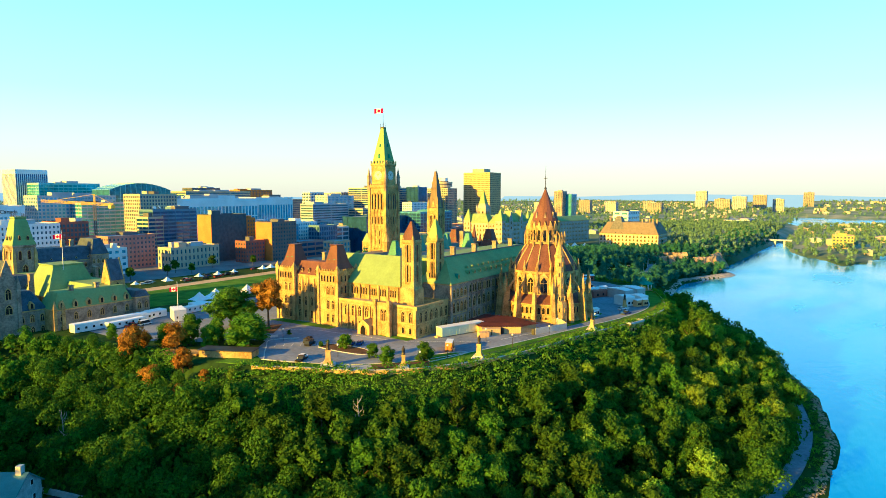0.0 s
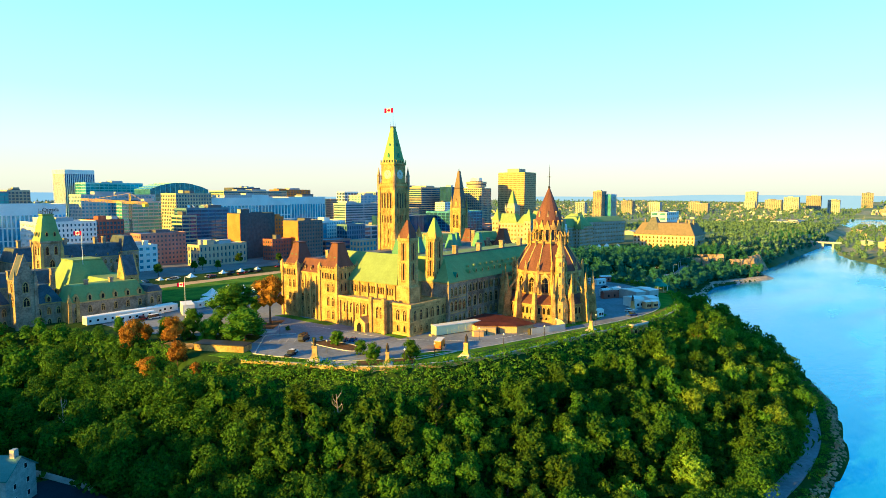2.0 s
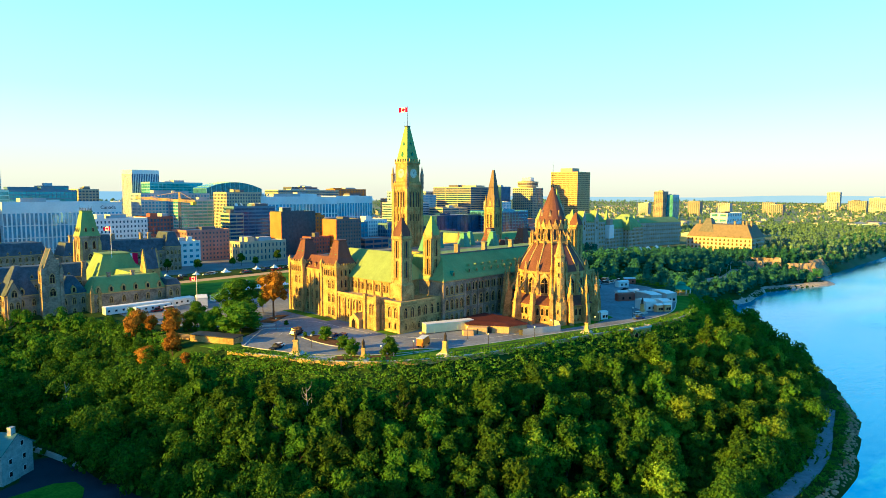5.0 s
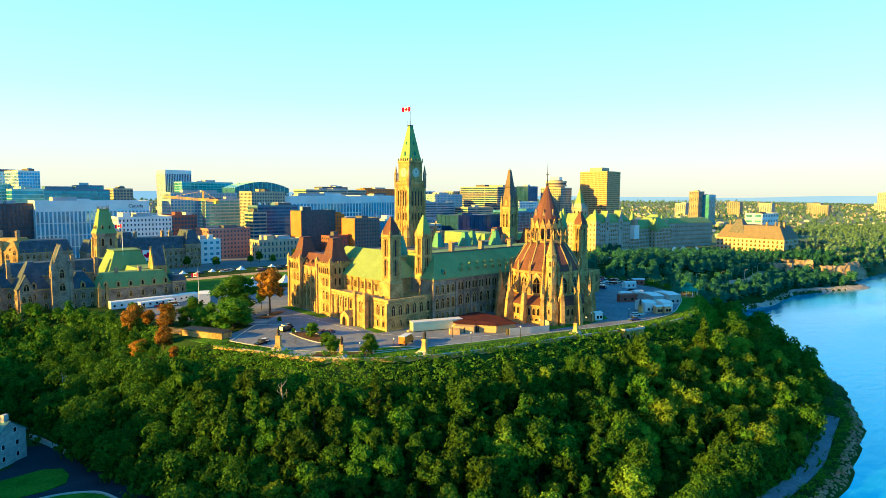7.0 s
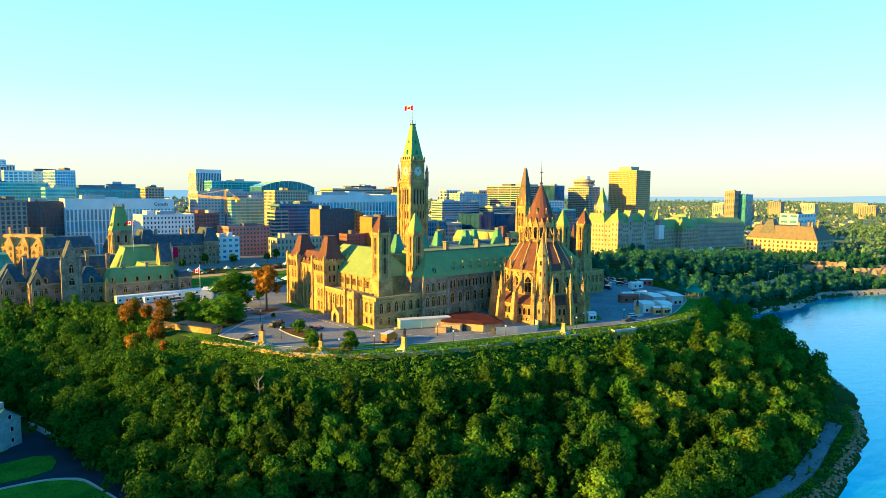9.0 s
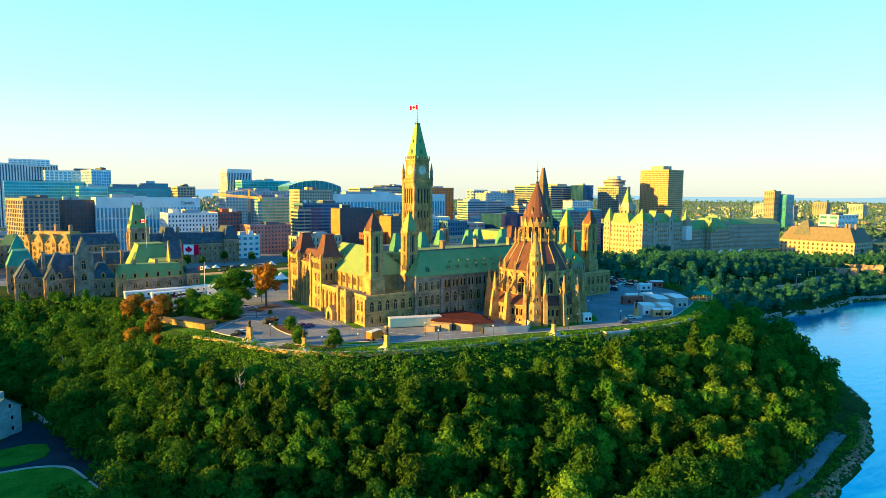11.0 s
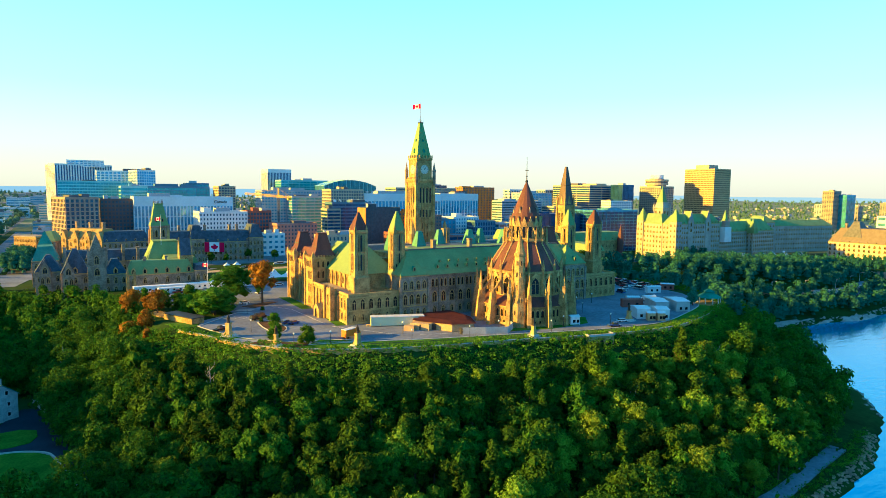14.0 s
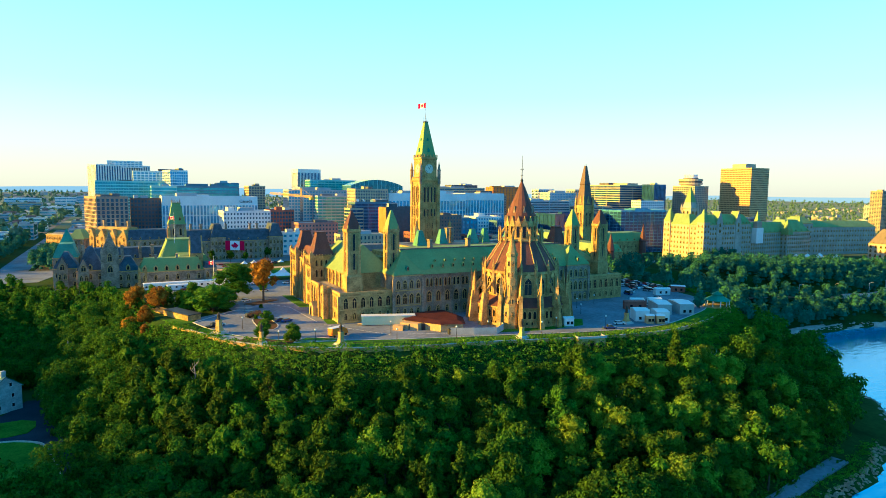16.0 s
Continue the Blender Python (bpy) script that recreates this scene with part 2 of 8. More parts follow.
def put_window(parent, w, h, lights, at, turn):
    """A window as a part: the stone frame with its glass under it. turn: 0 looks along -y."""
    key = (w, h, lights)
    if key not in GOTHIC:
        GOTHIC[key] = gothic_window(w, h, lights)
    glass, fr = GOTHIC[key]
    ob = piece("window", fr, parent, pose(*at, 0, 0, turn))
    piece("window_glass", glass, ob, Matrix())
    return ob


SIMPLE = {}


def plain_window(parent, w, h, lights, at, turn):
    """A window of a farther building: frame and glass in one mesh."""
    key = (w, h, lights)
    if key not in SIMPLE:
        glass, fr = gothic_window(w, h, lights)
        bm = bmesh.new()
        bm.from_mesh(fr)
        n0 = len(bm.faces)
        bm.from_mesh(glass)
        bm.faces.ensure_lookup_table()
        for f in bm.faces[n0:]:
            f.material_index = 1
        me = bpy.data.meshes.new("window")
        bm.to_mesh(me)
        bm.free()
        me.materials.append(STONE_PALE)
        me.materials.append(GLASS)
        SIMPLE[key] = me
    return piece("window", SIMPLE[key], parent, pose(*at, 0, 0, turn))


def row(parent, w, h, lights, start, step, count, turn):
    for i in range(count):
        put_window(parent, w, h, lights, tuple(s + i * d for s, d in zip(start, step)), turn)


def merlons(bm, x0, y0, x1, y1, z, size=0.5, high=0.55, gap=1.1):
    """Small battlements along the edge of a rectangle."""
    nx, ny = int((x1 - x0) / gap), int((y1 - y0) / gap)
    for i in range(nx + 1):
        x = x0 + (x1 - x0) * i / max(nx, 1)
        for y in (y0, y1):
            box(bm, x - size / 2, y - 0.2, z, x + size / 2, y + 0.2, z + high)
    for i in range(1, ny):
        y = y0 + (y1 - y0) * i / max(ny, 1)
        for x in (x0, x1):
            box(bm, x - 0.2, y - size / 2, z, x + 0.2, y + size / 2, z + high)
    return bm

# ---- ground, river ----
CLIFF = [(-134, -50), (-127.5, -63), (-118, -84), (-104, -99), (-84, -111), (-60, -119), (-30, -126), (2, -135), (29, -139), (46, -138), (68, -132), (88, -124), (106, -113)]
HILL = CLIFF + [(118, -95), (126, -70), (130, -40), (134, 0), (150, 30), (195, 22), (262, -6), (330, -26), (420, -22), (520, -32), (585, -48), (650, -55), (760, -70), (1000, -90), (1400, -90), (5200, 300), (5200, 5200), (-5200, 5200), (-5200, 160), (-300, 140), (-215, 122), (-192, 98), (-165, 72), (-150, 40), (-143, 0), (-138, -38)]
SHORE = [(-5200, -260), (-420, -230), (-345, -215), (-306, -180), (-284, -110), (-250, -95), (-180, -150), (-110, -190), (-48, -207), (0, -211), (40, -206), (61, -203), (88, -193), (114, -184), (140, -165), (158, -135), (172, -105), (200, -80), (235, -71), (300, -74), (330, -82), (400, -77), (450, -92), (500, -114), (522, -108), (530, -92), (600, -93), (655, -97), (800, -104), (1084, -122), (1500, -140), (1850, -120), (2046, -82), (5200, -82), (5200, 5200), (-5200, 5200)]
ISLE = [(1100, -105), (1055, -132), (868, -154), (795, -173), (748, -202), (676, -221), (727, -250), (800, -268), (858, -276), (930, -310), (1300, -430), (1850, -580), (1960, -430), (1918, -344), (1805, -167), (1860, -100)]
FAR_BANK = [(2722, -60), (2531, -227), (2504, -381), (2500, -600), (2600, -1500), (1800, -2400), (700, -3000), (700, -5200), (5200, -5200), (5200, -60)]
# bank east of the valley, out of view, added for its shade
PARK = [(-252, 60), (-262, -5), (-298, -60), (-318, -120), (-330, -185), (-380, -205), (-5200, -200), (-5200, 170), (-250, 150)]
RIVER_Z = -38.0
VALLEY = [(-164.8, -106.4), (-166.7, -87.2), (-172, -61.2), (-176.3, -40.1), (-179.2, -5.5), (-213.8, 9.8), (-237.8, -49.7), (-237.8, -126.5), (-175.4, -116.9)]
VALLEY_Z = -32.0


def edge_distance(px, py, pts):
    best = np.full(px.shape, 1e9)
    for (ax, ay), (bx, by) in zip(pts, pts[1:] + pts[:1]):
        dx, dy = bx - ax, by - ay
        t = np.clip(((px - ax) * dx + (py - ay) * dy) / (dx * dx + dy * dy), 0, 1)
        best = np.minimum(best, np.hypot(px - ax - t * dx, py - ay - t * dy))
    return best


def inside(px, py, pts):
    odd = np.zeros(px.shape, bool)
    for (ax, ay), (bx, by) in zip(pts, pts[1:] + pts[:1]):
        if ay == by:
            continue
        cross = ((ay > py) != (by > py)) & (px < (bx - ax) * (py - ay) / (by - ay) + ax)
        odd ^= cross
    return odd


def wobble(px, py, s):
    return np.sin(px / s + 1.3 * np.sin(py / s * 0.7)) * np.cos(py / s * 1.1 + np.sin(px / s * 0.6))


def ground_z(px, py):
    px, py = np.asarray(px, float), np.asarray(py, float)
    top = -6 * np.clip((py - 60) / 120, 0, 1) - 13 * np.clip((px - 130) / 260, 0, 1) - 6 * np.clip((px - 420) / 150, 0, 1)
    far = np.hypot(px, py)
    top = top + np.clip((far - 2200) / 2600, 0, 1) ** 1.3 * (34 + 8 * wobble(px, py, 420))
    hill, land = inside(px, py, HILL) | inside(px, py, PARK), inside(px, py, SHORE)
    dh, ds = np.minimum(edge_distance(px, py, HILL), edge_distance(px, py, PARK) * 1.6), edge_distance(px, py, SHORE)
    s = 1 - (1 - np.clip(dh / 58, 0, 1)) ** 1.7
    slope = top * (1 - s) + (RIVER_Z + 2.0) * s + 0.7 * wobble(px, py, 14) * np.clip(dh / 10, 0, 1) * np.clip(ds / 20, 0, 1)
    slope = np.minimum(slope, RIVER_Z + 0.5 + ds * 0.7)
    dv = edge_distance(px, py, VALLEY) * np.where(inside(px, py, VALLEY), 1, -1)
    flat = np.clip(dv / 10 + 1.0, 0, 1)
    slope = slope * (1 - flat) + VALLEY_Z * flat
    low = RIVER_Z - np.minimum(5, ds * 0.25)
    for isle in (ISLE, FAR_BANK):
        on, d = inside(px, py, isle), edge_distance(px, py, isle)
        rise = np.minimum(5, d * 0.12) + np.clip((far - 2200) / 2600, 0, 1) ** 1.3 * (56 + 8 * wobble(px, py, 420))
        low = np.where(on, np.maximum(low, RIVER_Z + 0.3 + rise), low)
    return np.where(hill, top, np.where(land, slope, low))


def zat(x, y):
    return float(ground_z(np.array([x]), np.array([y]))[0])


def stops(*runs):
    out = []
    for a, b, n in runs:
        out += list(np.linspace(a, b, n, endpoint=False))
    return np.array(out + [runs[-1][1]])


gx = stops((-4900, -700, 18), (-700, -260, 24), (-260, 190, 128), (190, 760, 82), (760, 2200, 60), (2200, 4900, 36))
gy = stops((-4900, -700, 36), (-700, -230, 26), (-230, 110, 98), (110, 420, 30), (420, 1500, 26), (1500, 4900, 24))
GX, GY = np.meshgrid(gx, gy)
GZ = ground_z(GX, GY)
gverts = np.stack([GX.ravel(), GY.ravel(), GZ.ravel()], 1).tolist()
W_ = len(gx)
gfaces = [(j * W_ + i, j * W_ + i + 1, (j + 1) * W_ + i + 1, (j + 1) * W_ + i) for j in range(len(gy) - 1) for i in range(W_ - 1)]
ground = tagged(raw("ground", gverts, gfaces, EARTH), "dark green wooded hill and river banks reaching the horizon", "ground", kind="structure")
# land cover: woodland near the hill, then pale suburbs and fields with painted haze
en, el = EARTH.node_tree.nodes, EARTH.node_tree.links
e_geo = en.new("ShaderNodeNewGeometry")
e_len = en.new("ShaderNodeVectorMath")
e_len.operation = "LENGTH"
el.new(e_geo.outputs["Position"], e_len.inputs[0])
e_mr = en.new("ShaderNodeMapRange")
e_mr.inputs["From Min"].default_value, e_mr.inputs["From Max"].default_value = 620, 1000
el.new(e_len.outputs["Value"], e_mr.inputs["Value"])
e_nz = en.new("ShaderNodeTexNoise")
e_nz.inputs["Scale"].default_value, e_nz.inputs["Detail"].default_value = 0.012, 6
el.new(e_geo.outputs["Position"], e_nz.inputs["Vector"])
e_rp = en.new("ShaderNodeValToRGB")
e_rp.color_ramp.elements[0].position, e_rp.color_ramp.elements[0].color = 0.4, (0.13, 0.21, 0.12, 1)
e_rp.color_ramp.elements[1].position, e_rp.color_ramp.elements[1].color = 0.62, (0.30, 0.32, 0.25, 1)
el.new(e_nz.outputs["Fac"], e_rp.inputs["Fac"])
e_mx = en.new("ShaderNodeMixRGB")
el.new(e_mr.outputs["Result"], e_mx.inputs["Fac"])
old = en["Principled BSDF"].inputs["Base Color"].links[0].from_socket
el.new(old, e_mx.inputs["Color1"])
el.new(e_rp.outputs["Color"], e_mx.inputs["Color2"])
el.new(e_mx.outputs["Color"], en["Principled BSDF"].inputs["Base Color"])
for p in ground.data.polygons:
    p.use_smooth = True

water = bpy.data.materials.new("river_water")
water.use_nodes = True
n, l = water.node_tree.nodes, water.node_tree.links
b = n["Principled BSDF"]
b.inputs["Base Color"].default_value = (0.05, 0.52, 0.85, 1)
b.inputs["Metallic"].default_value = 0.6
b.inputs["Roughness"].default_value = 0.12
b.inputs["IOR"].default_value = 1.33
b.inputs["Specular IOR Level"].default_value = 0.3
tcw = n.new("ShaderNodeNewGeometry")
for_scale = n.new("ShaderNodeMapping")
for_scale.inputs["Scale"].default_value = (0.35, 1.0, 1.0)
l.new(tcw.outputs["Position"], for_scale.inputs["Vector"])
nz = n.new("ShaderNodeTexNoise")
nz.inputs["Scale"].default_value, nz.inputs["Detail"].default_value = 0.35, 6
l.new(for_scale.outputs["Vector"], nz.inputs["Vector"])
bpw = n.new("ShaderNodeBump")
bpw.inputs["Strength"].default_value, bpw.inputs["Distance"].default_value = 0.35, 0.5
l.new(nz.outputs["Fac"], bpw.inputs["Height"])
l.new(bpw.outputs["Normal"], b.inputs["Normal"])
nz2 = n.new("ShaderNodeTexNoise")
nz2.inputs["Scale"].default_value, nz2.inputs["Detail"].default_value = 0.012, 5
l.new(for_scale.outputs["Vector"], nz2.inputs["Vector"])
mrw = n.new("ShaderNodeMapRange")
mrw.inputs["From Min"].default_value, mrw.inputs["From Max"].default_value = 0.4, 0.65
mrw.inputs["To Min"].default_value, mrw.inputs["To Max"].default_value = 0.08, 0.3
l.new(nz2.outputs["Fac"], mrw.inputs["Value"])
l.new(mrw.outputs["Result"], b.inputs["Roughness"])
mxw = n.new("ShaderNodeValToRGB")
mxw.color_ramp.elements[0].position, mxw.color_ramp.elements[0].color = 0.36, (0.035, 0.38, 0.70, 1)
mxw.color_ramp.elements[1].position, mxw.color_ramp.elements[1].color = 0.6, (0.055, 0.55, 0.88, 1)
l.new(nz2.outputs["Fac"], mxw.inputs["Fac"])
l.new(mxw.outputs["Color"], b.inputs["Base Color"])
wbm = bmesh.new()
bmesh.ops.create_grid(wbm, x_segments=20, y_segments=20, size=4900)
bmesh.ops.translate(wbm, verts=wbm.verts, vec=(0, 0, RIVER_Z))
tagged(part("water", wbm, water), "wide calm blue river with faint ripples", "river", kind="structure")


def sheet(name, pts, z, material, label, category, kind="structure", drop=0.4):
    bm = bmesh.new()
    poly(bm, pts, z - drop, z)
    return tagged(part(name, bm, material), label, category, kind=kind)

# ---- clock tower ----
def clock_tower():
    t = thing("clock_tower", (-0.8, 0, 0), "tall yellow sandstone gothic clock tower with green copper spire", "tower")
    bm = bmesh.new()
    loft(bm, [square(0, 0, 5.9, 0), square(0, 0, 5.8, 26), square(0, 0, 5.6, 26.4), square(0, 0, 5.5, 58.2), square(0, 0, 6.0, 59.2), square(0, 0, 6.0, 60.2), square(0, 0, 4.7, 60.21), square(0, 0, 4.6, 70.2), square(0, 0, 4.95, 70.8), square(0, 0, 4.95, 71.6), square(0, 0, 4.3, 71.61), square(0, 0, 4.3, 72)])
    for sx in (-1, 1):
        for sy in (-1, 1):
            for z0, z1, h in ((0, 20, 1.0), (20, 42, 0.9), (42, 59.4, 0.8)):
                loft(bm, [square(sx * 5.3, sy * 5.3, h, z0), square(sx * 5.3, sy * 5.3, h * 0.95, z1)])
    for s in (-1, 1):
        for k in (-2.1, 0, 2.1):
            box(bm, k - 0.28, s * 5.7 - 0.25, 8, k + 0.28, s * 5.7 + 0.25, 56)
            box(bm, s * 5.7 - 0.25, k - 0.28, 8, s * 5.7 + 0.25, k + 0.28, 56)
    for z in (26, 38, 45):
        loft(bm, [square(0, 0, 5.95, z), square(0, 0, 5.95, z + 0.5)])
    shaft = part("shaft", bm, STONE, t)
    bm = bmesh.new()
    merlons(bm, -5.6, -5.6, 5.6, 5.6, 60.2, 0.6, 0.8, 1.3)
    merlons(bm, -4.7, -4.7, 4.7, 4.7, 71.6, 0.55, 1.5, 1.7)
    part("battlement", bm, STONE_PALE, t, kind="stuff")
    # louvred belfry openings
    for turn in (0, 90, 180, 270):
        m = pose(0, 0, 0, 0, 0, turn)
        for k in (-3.1, -1.05, 1.05, 3.1):
            p = m @ Vector((k, -5.58, 47.2))
            put_window(shaft, 1.05, 8.4, 1, p, turn)
            p = m @ Vector((k, -5.6, 39.4))
            put_window(shaft, 0.8, 4.2, 1, p, turn)
        for k in (-1.8, 1.8):
            for z in (28.5, 33.0, 14, 20):
                put_window(shaft, 0.9, 3.2, 1, m @ Vector((k, -5.86, z)), turn)
    # clocks
    face_mat = mat("clock_face", (0.62, 0.58, 0.46), rough=0.5, var=0.08, bump=0.0)
    for turn in (0, 90, 180, 270):
        bm = bmesh.new()
        m = pose(0, 0, 0, 0, 0, turn)
        c = m @ Vector((0, -4.65, 65.3))
        loft(bm, [[(m @ Vector((r * math.cos(a), y, 65.3 + r * math.sin(a)))) for a in np.linspace(0, 2 * math.pi, 24, endpoint=False)] for r, y in ((2.45, -4.5), (2.45, -4.8), (2.2, -4.85))])
        clock = part("clock", bm, face_mat, t, "round pale clock face")
        bm = bmesh.new()
        for a, ln, wd in ((radians(60), 2.0, 0.16), (radians(118), 1.45, 0.2)):
            d = Vector((math.cos(a), 0, math.sin(a)))
            nrm = Vector((-d.z, 0, d.x)) * wd
            o = Vector((0, -4.88, 65.3))
            pts = [o - d * 0.3 - nrm, o - d * 0.3 + nrm, o + d * ln + nrm * 0.4, o + d * ln - nrm * 0.4]
            bm.faces.new([bm.verts.new(m @ p) for p in pts])
        for i in range(12):
            a = i * math.pi / 6
            d = Vector((math.cos(a), 0, math.sin(a)))
            q = Vector((-d.z, 0, d.x)) * 0.1
            o = Vector((0, -4.88, 65.3))
            bm.faces.new([bm.verts.new(m @ p) for p in (o + d * 1.75 - q, o + d * 1.75 + q, o + d * 2.2 + q, o + d * 2.2 - q)])
        part("clock_marking", bm, METAL, clock, kind="stuff")
    # corner pinnacles
    for sx in (-1, 1):
        for sy in (-1, 1):
            bm = bmesh.new()
            loft(bm, [ring(sx * 5.6, sy * 5.6, 0.95, 57), ring(sx * 5.6, sy * 5.6, 0.95, 64.3), ring(sx * 5.6, sy * 5.6, 1.15, 64.6), ring(sx * 5.6, sy * 5.6, 0.85, 65.2), [(sx * 5.6, sy * 5.6, 69.6)]])
            part("pinnacle", bm, STONE_SHADED, t)
    bm = bmesh.new()
    loft(bm, [square(0, 0, 4.35, 72), square(0, 0, 3.8, 74.5), square(0, 0, 0.9, 91)])
    spire = part("spire", bm, COPPER, t, "green copper spire")
    for turn in (0, 90, 180, 270):
        m = pose(0, 0, 0, 0, 0, turn)
        for z, off, s in ((74.5, 3.7, 1.0), (80.5, 2.6, 0.7)):
            bm = bmesh.new()
            p = [Vector((-0.55 * s, -off - 0.35, z)), Vector((0.55 * s, -off - 0.35, z)), Vector((0.55 * s, -off - 0.35, z + 1.3 * s)), Vector((0, -off - 0.35, z + 2.3 * s)), Vector((-0.55 * s, -off - 0.35, z + 1.3 * s))]
            q = [v + Vector((0, 1.6 * s, 0)) for v in p]
            loft(bm, [[m @ v for v in p], [m @ v for v in q]])
            part("dormer", bm, COPPER_DARK, spire)
    bm = bmesh.new()
    for sx in (-1, 1):
        for sy in (-1, 1):
            tube(bm, (sx * 1.0, sy * 1.0, 90), (sx * 1.0, sy * 1.0, 93.4), 0.1, 0.05, 5)
    box(bm, -1.15, -1.15, 90.7, 1.15, 1.15, 91.2)
    part("finial", bm, METAL, t)
    bm = bmesh.new()
    tube(bm, (0, 0, 90), (0, 0, 102), 0.14, 0.08, 6)
    part("flagpole", bm, METAL, t)
    return t


RED = mat("red_cloth", (0.62, 0.005, 0.06), rough=0.8, var=0.1, bump=0.0)
WHITE_CLOTH = mat("white_cloth", (0.85, 0.82, 0.80), rough=0.8, var=0.05, bump=0.0)


def leaf_shape():
    """The outline of a maple leaf, 2 high, about the origin."""
    half = [(0, 1.0), (0.16, 0.62), (0.34, 0.72), (0.28, 0.22), (0.5, 0.42), (0.58, 0.26), (0.92, 0.3), (0.8, 0.02), (0.95, -0.08), (0.42, -0.46), (0.46, -0.62), (0.06, -0.55), (0.07, -1.0)]
    return half + [(-x, z) for x, z in reversed(half[1:])]


def flag(name, corner, along, w, h, label, wave=0.25, parent=None):
    """A red and white flag that flies from its hoist along a direction, in three strips with a leaf."""
    f = thing(name, corner, label, "flag")
    along = Vector(along).normalized()
    side = Vector((-along.y, along.x, 0))

    def sheet_pt(u, v):
        return along * (u * w) + side * (wave * math.sin(u * 7.0) * u) + Vector((0, 0, v * h - 0.12 * h * u * u))

    for nm, u0, u1, m in (("red_band", 0, 0.25, RED), ("white_band", 0.25, 0.75, WHITE_CLOTH), ("red_band", 0.75, 1, RED)):
        bm = bmesh.new()
        k = 6
        lo = [bm.verts.new(sheet_pt(u0 + (u1 - u0) * i / k, 0)) for i in range(k + 1)]
        hi = [bm.verts.new(sheet_pt(u0 + (u1 - u0) * i / k, 1)) for i in range(k + 1)]
        for i in range(k):
            bm.faces.new((lo[i], lo[i + 1], hi[i + 1], hi[i]))
        part(nm, bm, m, f)
    for s in (-0.05, 0.05):
        bm = bmesh.new()
        vs = [bm.verts.new(sheet_pt(0.5 + x * 0.4 * h / w, 0.5 + z * 0.4) + side * s * (1 + wave)) for x, z in leaf_shape()]
        bm.faces.new(vs)
        bmesh.ops.triangulate(bm, faces=bm.faces)
        part("leaf_emblem", bm, RED, f)
    return f


tower = clock_tower()
flag("flag", (-0.9, 0, 98.6), (-0.55, 0.83, 0), 4.6, 2.5, "red and white flag flying from the tower's pole")

# ---- the long parliament building ----
def mansard_pavilion(parent, x0, y0, x1, y1, z_wall, z_top, roof):
    """A corner pavilion with buttresses, a bracketed battlement and a steep truncated roof."""
    bm = bmesh.new()
    box(bm, x0, y0, 0, x1, y1, z_wall)
    for x in (x0, x1):
        for y in (y0, y1):
            loft(bm, [square(x, y, 0.6, 0), square(x, y, 0.5, z_wall - 4), square(x, y, 0.7, z_wall - 3.4), square(x, y, 0.7, z_wall + 0.9), [(x, y, z_wall + 2.6)]])
    box(bm, x0 - 0.45, y0 - 0.45, z_wall - 0.9, x1 + 0.45, y1 + 0.45, z_wall)
    for z in (6.2, 12.2, 17.6):
        box(bm, x0 - 0.2, y0 - 0.2, z, x1 + 0.2, y1 + 0.2, z + 0.35)
    merlons(bm, x0 - 0.3, y0 - 0.3, x1 + 0.3, y1 + 0.3, z_wall, 0.6, 0.8, 1.25)
    w = part("pavilion", bm, STONE, parent)
    bm = bmesh.new()
    cx, cy = (x1 - x0) / 2, (y1 - y0) / 2
    loft(bm, [rect(x0 + 0.5, y0 + 0.5, x1 - 0.5, y1 - 0.5, z_wall + 0.2), rect(x0 + cx * 0.36, y0 + cy * 0.36, x1 - cx * 0.36, y1 - cy * 0.36, z_wall + 3), rect(x0 + cx * 0.66, y0 + cy * 0.66, x1 - cx * 0.66, y1 - cy * 0.66, z_top - 0.5), rect(x0 + cx * 0.58, y0 + cy * 0.58, x1 - cx * 0.58, y1 - cy * 0.58, z_top - 0.3), rect(x0 + cx * 0.6, y0 + cy * 0.6, x1 - cx * 0.6, y1 - cy * 0.6, z_top)])
    r = part("pavilion_roof", bm, roof, w)
    for s in (-1, 1):
        bm = bmesh.new()
        yc = (y0 + y1) / 2
        for dy in (-1.4, 1.4):
            box(bm, x0 + cx * 0.42, yc + dy - 0.4, z_wall + 3.2, x0 + cx * 0.42 + 1.4, yc + dy + 0.4, z_wall + 4.7)
        if s < 0:
            part("roof_dormer", bm, COPPER_DARK, w)
        else:
            bm.free()
    return w


